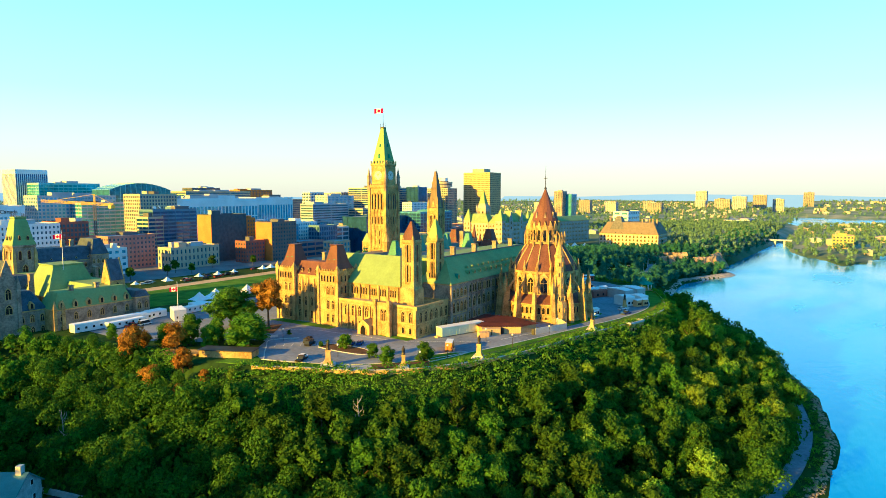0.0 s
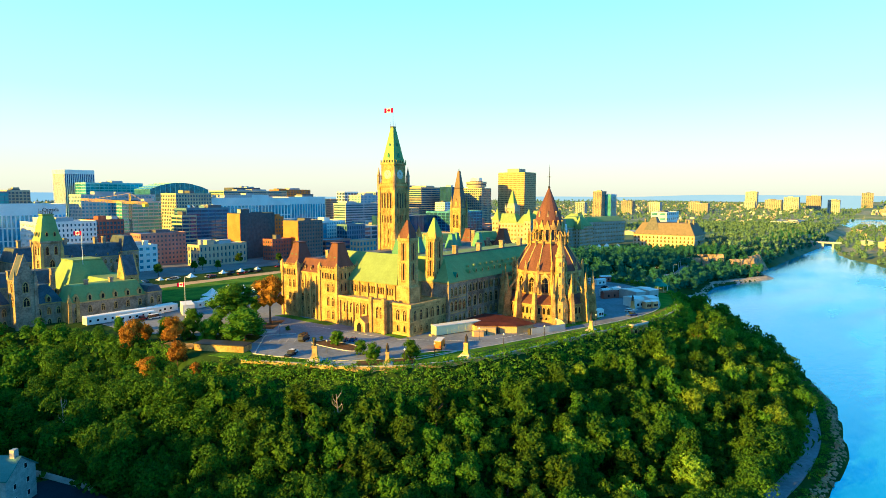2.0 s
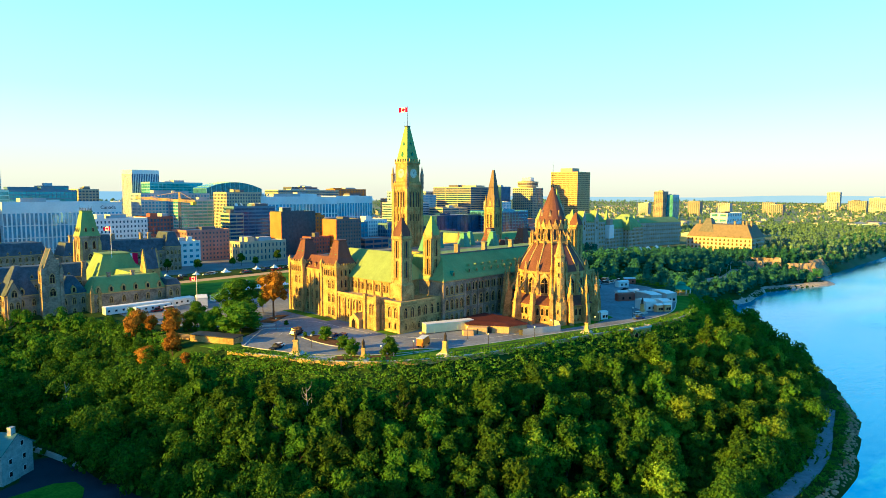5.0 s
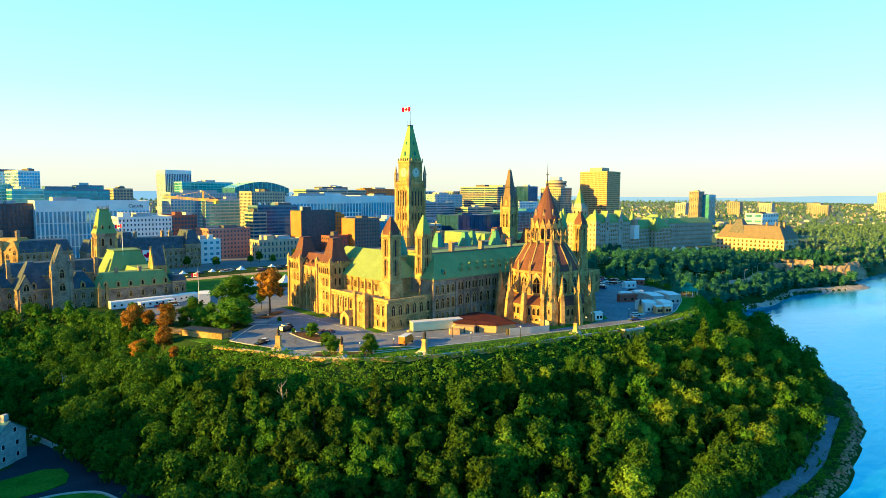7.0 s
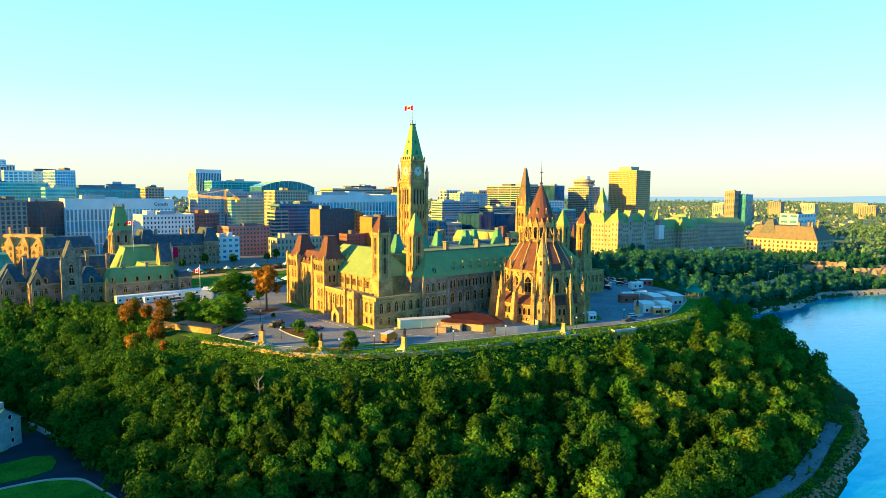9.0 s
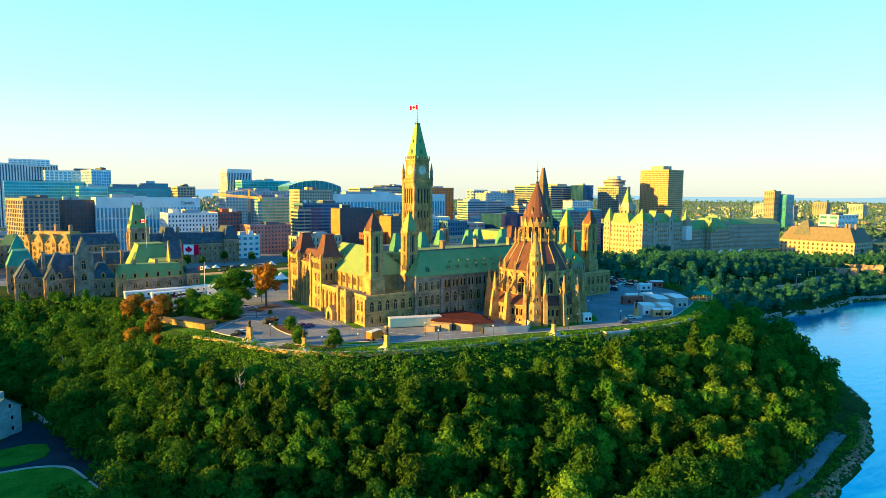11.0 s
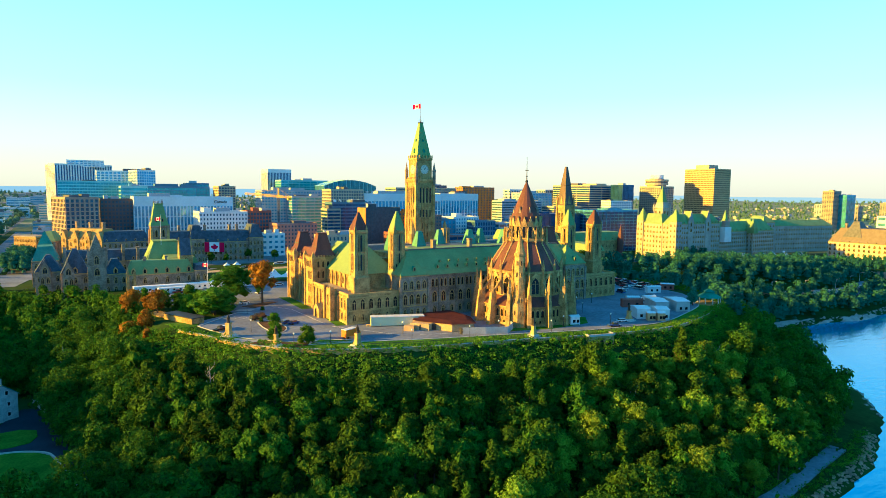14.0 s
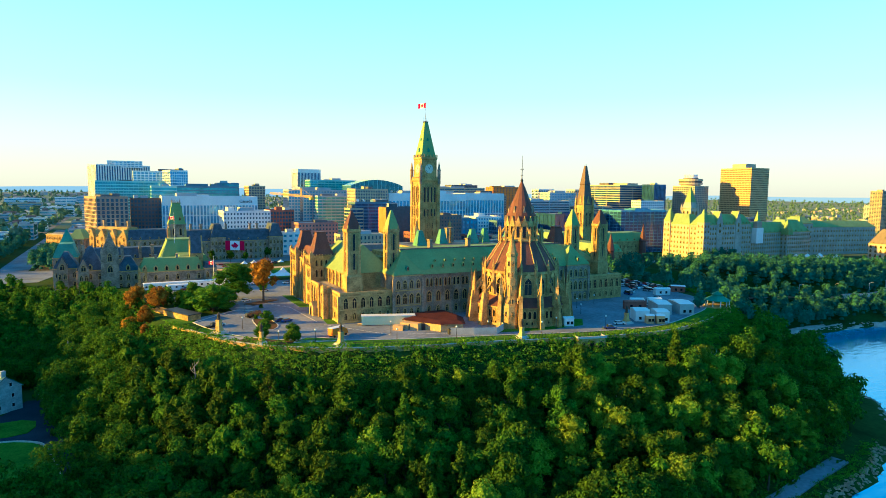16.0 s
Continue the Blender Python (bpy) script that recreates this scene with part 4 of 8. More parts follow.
        bm = bmesh.new()
        dc = m2 @ Vector((0, -15.5, 0))
        loft(bm, [ring(dc.x, dc.y, 0.7, 12, 4, a), ring(dc.x, dc.y, 0.65, 22.4, 4, a), ring(dc.x, dc.y, 0.85, 22.6, 4, a), [(dc.x, dc.y, 26.4)]])
        part("drum_pinnacle", bm, STONE, drum)
        # gabled dormer of the upper wall
        bm = bmesh.new()
        p = [Vector((-1.9, -15.5, 19.0)), Vector((1.9, -15.5, 19.0)), Vector((0, -15.5, 21.2))]
        loft(bm, [[m @ v for v in p], [m @ (v + Vector((0, 0.6, 0))) for v in p]])
        part("window_gable", bm, STONE_PALE, drum)
    # stair turret
    ang = radians(224)
    sx, sy = 17.6 * math.cos(ang), 17.6 * math.sin(ang)
    bm = bmesh.new()
    loft(bm, [ring(sx * 1.06, sy * 1.06, 3.6, 0, 8, ang), ring(sx * 1.05, sy * 1.05, 3.3, 8.5, 8, ang), ring(sx, sy, 2.4, 12.5, 8, ang), ring(sx, sy, 2.1, 28.0, 8, ang), ring(sx, sy, 2.35, 28.4, 8, ang), ring(sx, sy, 2.35, 29.2, 8, ang), ring(sx, sy, 1.9, 29.5, 8, ang), [(sx, sy, 38.4)]])
    st = part("stair_turret", bm, STONE, lib)
    for z in (5, 10, 15, 20, 24.5):
        for da in (-45, 0, 45):
            aa = ang + radians(da + 22.5)
            rr = 2.12 if z > 11 else 3.2
            put_window(st, 0.4, 1.8, 1, (sx * (1.0 if z > 11 else 1.05) + rr * math.cos(aa), sy * (1.0 if z > 11 else 1.05) + rr * math.sin(aa), z), math.degrees(aa) + 90)
    # covered way to the main building
    bm = bmesh.new()
    box(bm, -5, 17.5, 0, 5, 23, 11.0)
    part("connecting_wing", bm, STONE_SHADED, lib)
    bm = bmesh.new()
    loft(bm, [rect(-5.4, 15, 5.4, 23, 11.0), rect(-0.3, 15, 0.3, 23, 16.0)])
    part("connecting_roof", bm, COPPER, lib)
    return lib


library()

# ---- city ----
CONCRETE = mat("pale_concrete", (0.42, 0.44, 0.46), var=0.14, scale=0.08, fine=0.8)
WHITE_STONE = mat("white_stone_cladding", (0.72, 0.75, 0.74), var=0.1, scale=0.08, fine=0.8)
BEIGE = mat("beige_concrete", (0.48, 0.40, 0.28), var=0.15, scale=0.08, fine=0.8)
TAN = mat("tan_concrete", (0.42, 0.30, 0.22), var=0.18, scale=0.08, fine=0.8)
BRICK_O = mat("orange_brick", (0.56, 0.20, 0.05), var=0.2, scale=0.1, fine=1.2)
BRICK_R = mat("red_brick", (0.30, 0.11, 0.08), var=0.2, scale=0.1, fine=1.2)
BRICK_P = mat("pink_brick", (0.36, 0.20, 0.17), var=0.2, scale=0.1, fine=1.2)
GREY_D = mat("dark_grey_cladding", (0.13, 0.13, 0.14), var=0.2, scale=0.08, fine=0.8)
ROOF_G = mat("grey_roof", (0.26, 0.31, 0.36), var=0.25, scale=0.05, fine=0.5)
GL_BLUE = mat("blue_glass", (0.10, 0.34, 0.52), metal=0.3, rough=0.1, var=0.35, scale=0.12, fine=0.4, bump=0.0, spec=0.7)
GL_TEAL = mat("teal_glass", (0.07, 0.36, 0.40), metal=0.3, rough=0.1, var=0.35, scale=0.12, fine=0.4, bump=0.0, spec=0.7)
GL_NAVY = mat("navy_glass", (0.02, 0.07, 0.16), rough=0.08, var=0.3, scale=0.12, fine=0.4, bump=0.0, spec=0.6)
GL_DARK = mat("dark_office_glass", (0.03, 0.09, 0.14), rough=0.12, var=0.4, scale=0.15, fine=0.5, bump=0.0, spec=0.6)

GL_BRONZE = mat("bronze_tinted_glass", (0.20, 0.14, 0.08), metal=0.4, rough=0.25, var=0.3, scale=0.12, fine=0.4, bump=0.0, spec=0.5)
GL_VAULT = mat("dark_green_vault_glass", (0.03, 0.15, 0.17), metal=0.3, rough=0.12, var=0.5, scale=0.2, fine=0.5, bump=0.0, spec=0.6)

PANEL_T = mat("teal_spandrel_panel", (0.30, 0.56, 0.54), rough=0.4, var=0.1, scale=0.08, bump=0.0)
PANEL_B = mat("slate_blue_panel", (0.10, 0.20, 0.28), rough=0.4, var=0.15, scale=0.08, bump=0.0)


def lattice(w, d, H, zs, bay, pier, deep=0.45):
    """One connected wall sheet round a block, with a recess for each window. zs: (bottom, top) of the window rows."""
    verts, faces, index = [], [], {}

    def v(p):
        k = tuple(round(c, 3) for c in p)
        if k not in index:
            index[k] = len(verts)
            verts.append(k)
        return index[k]

    zl = sorted({0.0, H, *[z for pair in zs for z in pair]})
    holes = {(round(a, 4), round(b_, 4)) for a, b_ in zs}
    sides = (((0, 0), (1, 0), w), ((w, 0), (0, 1), d), ((w, d), (-1, 0), w), ((0, d), (0, -1), d))
    for (ox, oy), (ux, uy), L in sides:
        nx, ny = -uy, ux                       # inwards
        k = max(1, int(round(L / bay))) if (ux, uy) != (-1, 0) else 1
        us = [0.0]
        for i in range(k):
            us += [L * i / k + pier / 2, L * (i + 1) / k - pier / 2]
        us = us + [L]
        for a in range(len(us) - 1):
            for c in range(len(zl) - 1):
                q = [(us[a], zl[c]), (us[a + 1], zl[c]), (us[a + 1], zl[c + 1]), (us[a], zl[c + 1])]
                front = [v((ox + ux * u, oy + uy * u, z)) for u, z in q]
                if a % 2 and (ux, uy) != (-1, 0) and (round(zl[c], 4), round(zl[c + 1], 4)) in holes:
                    back = [v((ox + ux * u + nx * deep, oy + uy * u + ny * deep, z)) for u, z in q]
                    for i in range(4):
                        j = (i + 1) % 4
                        faces.append((front[i], front[j], back[j], back[i]))
                elif us[a + 1] - us[a] > 1e-3:
                    faces.append(tuple(front))
    return verts, faces


TAKEN = []


def office(label, x0, y0, x1, y1, h, wall=None, glass=None, floor=3.8, bay=4.0, pier=1.2, spandrel=1.5, turn=0.0, base=None, plant=True, name="office_building", category="office building", top=1.4, roof=None):
    """A block with rows of recessed windows. Its corner (x0, y0) stays put when it is turned."""
    wall, glass, roof = wall or CONCRETE, glass or GL_DARK, roof or ROOF_G
    z0 = (zat((x0 + x1) / 2, (y0 + y1) / 2) - 0.5) if base is None else base
    t = thing(name, (x0, y0, z0), label, category, turn=turn)
    w, d, H = x1 - x0, y1 - y0, h - z0
    TAKEN.append((x0, y0, x1, y1))
    floors = max(1, int(round((H - top) / floor))) if spandrel > 0 else 1
    fh = (H - top) / floors
    zs = [(i * fh + max(spandrel, 0.5), (i + 1) * fh - 0.02) for i in range(floors)]
    fv, ff = lattice(w, d, H + 0.8, zs, bay, pier)
    fac = raw("facade", fv, ff, wall, t)
    for a, b_ in zs:
        bm = bmesh.new()
        box(bm, 0.4, 0.4, a - 0.2, w - 0.4, d - 0.4, b_ + 0.2)
        part("window_band", bm, glass, fac)
    bm = bmesh.new()
    box(bm, 0.02, 0.02, H - 0.3, w - 0.02, d - 0.02, H)
    part("roof", bm, roof, t)
    if plant:
        rnd = random.Random(int(x0 * 7 + y0 * 13))
        for i in range(rnd.choice((1, 2, 2, 3))):
            pw, pd, ph = w * rnd.uniform(0.12, 0.35), d * rnd.uniform(0.2, 0.5), rnd.uniform(1.8, 4.2)
            px, py = rnd.uniform(0.1, 0.85) * (w - pw), rnd.uniform(0.15, 0.85) * (d - pd)
            bm = bmesh.new()
            loft(bm, [rect(px, py, px + pw, py + pd, H), rect(px, py, px + pw, py + pd, H + ph), rect(px - 0.15, py - 0.15, px + pw + 0.15, py + pd + 0.15, H + ph), rect(px - 0.15, py - 0.15, px + pw + 0.15, py + pd + 0.15, H + ph + 0.25)])
            part("roof_plant", bm, rnd.choice((CONCRETE, GREY_D, wall)), t)
    return t


def city():
    office("long white government office with tall colonnade of windows", -112, 371, -18, 402, 45.5, WHITE_STONE, GL_BLUE, floor=10.5, bay=3.2, pier=1.2, spandrel=0.6, top=9)
    office("tan concrete office with brown window grid", -169, 351, -141, 392, 44.8, TAN, GL_DARK, bay=4.2, pier=1.5, spandrel=0.9, turn=16)
    office("dark brown office with small window grid", -140, 380, -112, 410, 43, mat("dark_brown_cladding", (0.13, 0.10, 0.09), var=0.2), GL_DARK, bay=3, pier=1.2, spandrel=1.4)
    office("teal glass office with pale floor bands", -118, 440, -92, 470, 56, PANEL_T, GL_TEAL, bay=26, pier=0.3, spandrel=1.0)
    office("low stepped block on a tower roof", -165, 905, -110, 920, 101, WHITE_STONE, GL_BLUE, bay=6, pier=2, spandrel=2, base=90, plant=False)
    office("tall pale tower with vertical white fins", -182, 890, -92, 930, 93.8, WHITE_STONE, GL_NAVY, bay=4.0, pier=2.0, spandrel=0.0, turn=20)
    office("teal glass office complex with stepped top", -177, 626, -92, 660, 63, PANEL_T, GL_TEAL, bay=3, pier=0.25, spandrel=1.2)
    office("white and blue glass office tier", -130, 700, -58, 730, 79, WHITE_STONE, GL_BLUE, bay=5, pier=1.4, spandrel=1.2)
    office("small blue glass office tower", -87, 603, -64, 640, 78.2, WHITE_STONE, GL_BLUE, bay=3, pier=0.5, spandrel=0.9, turn=12)
    office("wide dark glass office block", -91, 522, -12, 556, 56.6, PANEL_B, GL_TEAL, bay=4, pier=0.25, spandrel=1.0)
    office("square dark blue glass block", -27, 600, 2, 630, 62, PANEL_B, GL_TEAL, bay=4, pier=0.25, spandrel=1.0)
    office("tan and grey office block", 20, 626, 44, 664, 58.6, BEIGE, GL_DARK)
    office("pale stone office with rows of narrow windows", -61, 318, -16, 350, 31.8, WHITE_STONE, GL_DARK, bay=3.0, pier=1.7, spandrel=2.0, floor=4.2)
    office("office with dark red top storeys and white grid", -15, 323, 9, 350, 32.3, BRICK_R, GL_DARK, bay=3, pier=0.9, spandrel=1.2)
    office("white low building with dark spots on its wall", -20, 253, 1, 268, 14, WHITE_STONE, GL_BLUE, floor=5, bay=5, pier=2.4, spandrel=2.6)
    office("pink brick block with flat roof", 3, 283, 43, 312, 21, BRICK_P, GL_DARK, bay=3.4, pier=1.7, spandrel=1.9)
    office("beige office with gridded front beside a crane", 46, 494, 129, 524, 53.6, CONCRETE, GL_BLUE, bay=4, pier=1.3, spandrel=1.6)
    office("teal glass low wing of an office", 78, 470, 132, 490, 46, CONCRETE, GL_TEAL, bay=6, pier=0.3, spandrel=1.4)
    office("tall office tower with vertical ribs and lit top", 112, 699, 151, 738, 87.7, WHITE_STONE, GL_NAVY, bay=2.4, pier=0.9, spandrel=0.0, plant=False, top=5)
    office("office with green glass top storey", 122, 660, 200, 692, 69.8, PANEL_T, GL_TEAL, bay=6, pier=0.3, spandrel=0.8)
    office("beige gridded office front", 107, 409, 150, 440, 55.2, BEIGE, GL_DARK, bay=3.4, pier=1.3, spandrel=1.5)
    office("dark blue glass office with stepped ends", 87, 355, 136, 378, 39.9, PANEL_B, GL_NAVY, bay=8, pier=0.2, spandrel=1.5)
    office("low stepped end of a blue glass office", 80, 352, 96, 372, 33, BEIGE, GL_NAVY, bay=8, pier=0.2, spandrel=1.5)
    # shade is put into the front's dark colour, sun into the orange end
    blk = office("brick block with painted-in dark shade and orange sunlit end", 89, 268, 128, 288, 36.5, mat("shaded_slate_brick", (0.07, 0.10, 0.115), var=0.2), GL_DARK, bay=5, pier=4.2, spandrel=2.6, floor=3.6)
    bm = bmesh.new()
    box(bm, -0.5, 0.0, 0, -0.02, 20.0, 36.5 - blk.location.z)
    part("end_wall", bm, BRICK_O, blk, "orange brick end wall with sunlight in its colour")
    # again a shade-coloured front with a sun-coloured end
    orange = office("brick office with grey shaded front and sunlit orange end wall", 124, 228, 154, 250, 29.4, mat("shaded_grey_brown_brick", (0.17, 0.15, 0.14), var=0.2, scale=0.1, fine=1.2), GL_DARK, bay=3.2, pier=1.7, spandrel=1.8, floor=3.6)
    bm = bmesh.new()
    box(bm, -0.5, 0.0, 0, -0.02, 22.0, 29.4 - orange.location.z)
    part("end_wall", bm, BRICK_O, orange, "orange brick end wall with sunlight in its colour")
    office("narrow orange brick building", 129, 272, 142, 290, 32, BRICK_O, GL_DARK, bay=3.2, pier=1.7, spandrel=1.8, floor=3.6)
    office("red brick low building", 100, 236, 122, 250, 13, BRICK_R, GL_DARK, bay=3.2, pier=1.7, spandrel=1.8, floor=3.8)
    office("pale classical stone building with cornice", 32, 244, 78, 262, 11.5, BEIGE, GL_DARK, bay=4.0, pier=2.4, spandrel=2.2, floor=5)
    office("wide white building with tall window colonnade", 154, 415, 268, 450, 50.1, WHITE_STONE, GL_BLUE, floor=14, bay=5, pier=1.4, spandrel=1.0, top=9)
    office("white building with slender columns", 271, 422, 335, 455, 50.9, WHITE_STONE, GL_BLUE, floor=22, bay=4.6, pier=1.2, spandrel=0.6, top=9)
    office("grey stone block with small windows", 150, 300, 215, 325, 24, CONCRETE, GL_DARK, bay=3.4, pier=1.8, spandrel=1.9)
    office("white hotel block with square windows", 205, 285, 240, 310, 25, WHITE_STONE, GL_BLUE, bay=3.4, pier=1.6, spandrel=1.7)
    office("brick office far down the street", 513, 897, 580, 930, 68.6, GREY_D, GL_DARK)
    office("red brick rooftop blocks behind offices", 592, 849, 681, 881, 65, BRICK_O, GL_DARK, bay=8, pier=4, spandrel=2)
    office("concrete office with striped windows", 250, 520, 330, 560, 52, CONCRETE, GL_DARK, bay=40, pier=1, spandrel=1.8)
    office("concrete office with long window bands", 300, 610, 420, 650, 60, BEIGE, GL_DARK, bay=40, pier=1, spandrel=1.8)
    office("grey stepped office with window strips", 453, 468, 516, 495, 53.4, CONCRETE, GL_BLUE, bay=3.2, pier=1.2, spandrel=1.6)
    office("lower grey office with window strips", 392, 440, 470, 466, 41, CONCRETE, GL_DARK, bay=50, pier=1, spandrel=1.9)
    office("beige office with banded windows", 470, 410, 530, 440, 33, BEIGE, GL_DARK, bay=20, pier=0.8, spandrel=1.6)
    office("wide office roofs with pale roof plant", 578, 444, 664, 534, 67.1, BEIGE, GL_NAVY, bay=30, pier=0.5, spandrel=1.4)
    office("dark navy glass office slab", 613, 404, 640, 430, 67.9, GL_NAVY, GL_NAVY, bay=3, pier=0.15, spandrel=0.3)
    office("white low office beside a glass slab", 560, 380, 610, 400, 42, WHITE_STONE, GL_BLUE, bay=4, pier=1, spandrel=1.5)
    office("glass office with bright vertical fins", 383, 241, 460, 280, 32.4, GL_BLUE, GL_NAVY, bay=7, pier=0.5, spandrel=0.7)
    office("teal roofed dark glass office", 300, 262, 380, 300, 28, GL_NAVY, GL_NAVY, bay=7, pier=0.3, spandrel=0.6)
    office("brown office far behind", 640, 560, 720, 600, 50, BRICK_R, GL_DARK)
    office("tall brown apartment tower", 1311, 412, 1345, 436, 64.4, TAN, GL_DARK, bay=5, pier=1.4, spandrel=1.4, floor=3)
    office("slim blue apartment tower", 1335, 395, 1375, 412, 56, GL_BLUE, GL_TEAL, bay=4, pier=0.6, spandrel=1.0, floor=3)
    office("white block on the far side of the court", 866, 109, 944, 137, 23.8, WHITE_STONE, GL_BLUE, floor=9, bay=12, pier=4, spandrel=5)
    for x, y, w, d, h, m in ((-292, 1180, 60, 40, 14, WHITE_STONE), (-262, 860, 22, 30, 16, CONCRETE), (-330, 900, 50, 40, 10, CONCRETE), (-290, 1500, 50, 40, 30, WHITE_STONE), (-238, 1400, 26, 40, 34, CONCRETE), (-360, 1300, 60, 40, 20, BEIGE), (-205, 620, 20, 60, 10, BEIGE), (-200, 480, 24, 40, 8, CONCRETE), (-420, 1700, 80, 50, 24, WHITE_STONE), (-210, 1000, 30, 40, 24, CONCRETE), (-300, 420, 50, 30, 8, WHITE_STONE), (-262, 520, 26, 40, 12, CONCRETE), (-340, 600, 60, 40, 6, BEIGE), (-270, 690, 30, 40, 12, WHITE_STONE), (-380, 760, 50, 40, 12, CONCRETE), (-420, 1050, 60, 40, 16, WHITE_STONE)):
        office("low pale office beside the avenue", x, y, x + w, y + d, h, m, GL_BLUE, bay=30, pier=0.8, spandrel=1.8, floor=4)
    # tower hotel with a round top
    t = office("round-topped hotel with balconies", 706, 402, 740, 448, 66.7, BEIGE, GL_DARK, bay=4.5, pier=0.8, spandrel=1.3, floor=3.2, name="hotel", category="hotel", plant=False)
    for r, z0, z1, m in ((16, 66, 70, BEIGE), (19.5, 70, 73, BEIGE), (18.6, 73, 76, GREY_D), (19.8, 76, 79.5, BEIGE), (12, 79.5, 81, GREY_D), (11, 81, 87, WHITE_STONE)):
        bm = bmesh.new()
        zh = t.location.z
        loft(bm, [ring(17, 23, r, z0 - zh, 24), ring(17, 23, r, z1 - zh, 24)])
        part("round_storey", bm, m, t)
    # tall brown slab
    t = office("tall golden-brown office slab with many window bands", 785, 355, 832, 414, 97.9, mat("golden_cladding", (0.55, 0.37, 0.19), var=0.12), GL_BRONZE, floor=3.7, bay=3.0, pier=0.5, spandrel=1.9, name="office_tower", plant=False)
    bm = bmesh.new()
    box(bm, 10, 18, 97 - t.location.z, 36, 44, 106 - t.location.z)
    part("roof_plant", bm, BEIGE, t)


city()
# infill blocks of the city between and behind the named offices
fill = random.Random(17)
TAKEN += [(164, 36, 290, 160), (-110, 225, -28, 262), (380, 118, 600, 185), (615, 140, 760, 210), (150, 545, 232, 585), (-205, 226, -110, 320)]
for x0, x1, y0, y1, lo_, hi_, count in ((150, 620, 212, 400, 6, 24, 24), (160, 420, 262, 420, 10, 26, 8), (160, 780, 520, 860, 40, 60, 10)):
    for _ in range(count):
        for attempt in range(30):
            w_, d_ = fill.uniform(16, 42), fill.uniform(14, 28)
            x, y = fill.uniform(x0, x1 - w_), fill.uniform(y0, y1 - d_)
            if not any(x < q[2] + 5 and x + w_ > q[0] - 5 and y < q[3] + 5 and y + d_ > q[1] - 5 for q in TAKEN):
                break
        else:
            continue
        wall_, tone = fill.choice(((WHITE_STONE, "white"), (BEIGE, "beige"), (CONCRETE, "grey concrete"), (BRICK_R, "red brick"), (BRICK_P, "pink brick"), (TAN, "tan"), (PANEL_B, "slate blue"), (BEIGE, "beige"), (BRICK_O, "orange brick")))
        office(tone + " city block with rows of windows", x, y, x + w_, y + d_, fill.uniform(lo_, hi_), wall_, fill.choice((GL_DARK, GL_BLUE, GL_NAVY)), bay=fill.choice((3.2, 3.6, 5.0, 12.0)), pier=fill.choice((0.8, 1.3, 1.7)), spandrel=fill.choice((1.6, 2.0, 2.3)), floor=5.0, plant=False, name="city_block", category="building")
sign = bpy.data.curves.new("sign_text", "FONT")
sign.body, sign.size, sign.extrude = "Canada", 4.4, 0.1
sign_ob = new("sign_text", sign)
sign_ob.matrix_basis = pose(-37, 370.7, 39.6, 90, 0, 0)
sign.materials.append(METAL)
tagged(sign_ob, "dark lettering on a white office front", "sign")


def dish(x, y, z, r, turn):
    d = thing("satellite_dish", (x, y, z), "white satellite dish on an office roof", "dish", "dishes on the office roof", turn=turn)
    bm = bmesh.new()
    tube(bm, (0, 0, 0), (0, 0, r * 0.9), 0.2, 0.15, 6)
    part("mount", bm, GREY_D, d)
    bm = bmesh.new()
    m = Matrix.Translation((0, 0, r * 1.2)) @ pose(0, 0, 0, 55, 0, 0)
    loft(bm, [[m @ Vector((q * r * math.cos(a), q * r * math.sin(a), z_ * r)) for a in np.linspace(0, 2 * math.pi, 16, endpoint=False)] for q, z_ in ((0.15, 0.0), (0.6, 0.1), (1.0, 0.32), (0.98, 0.36), (0.58, 0.15), (0.12, 0.05))])
    part("bowl", bm, WHITE, d)


for k, (x, y) in enumerate(((92, 360), (101, 366), (114, 361), (124, 367), (160, 420), (170, 424))):
    dish(x, y, 39.9 if k < 4 else 50.1, 1.9, 40 * k)


def arched_glass():
    """A glass office whose roof is a long shallow vault."""
    x0, y0, x1, y1 = 150, 545, 232, 585
    t = thing("glass_office", (x0, y0, -6), "glass office with an arched vault roof", "office building")
    bm = bmesh.new()
    pts = [(0, 0), (82, 0)]
    for i in range(13):
        u = 1 - i / 12
        pts.append((82 * u, 60 + 16 * math.sin(math.pi * (0.12 + 0.76 * u)) ** 0.8))
    loft(bm, [[(x, 0, z) for x, z in pts], [(x, 40, z) for x, z in pts]])
    part("glass_hall", bm, GL_VAULT, t)
    bm = bmesh.new()
    for i in range(13):
        u = i / 12
        z = 60 + 16 * math.sin(math.pi * (0.12 + 0.76 * u)) ** 0.8
        box(bm, 82 * u - 0.2, -0.15, 0, 82 * u + 0.2, 0.1, z)
        box(bm, 82 * u - 0.25, 0, z, 82 * u + 0.25, 40, z + 0.3)
    for z in range(4, 60, 4):
        box(bm, -0.15, -0.2, z, 82, 0.1, z + 0.35)
        box(bm, -0.2, 0, z, 0.1, 40, z + 0.4)
    part("frame", bm, PANEL_T, t)


arched_glass()

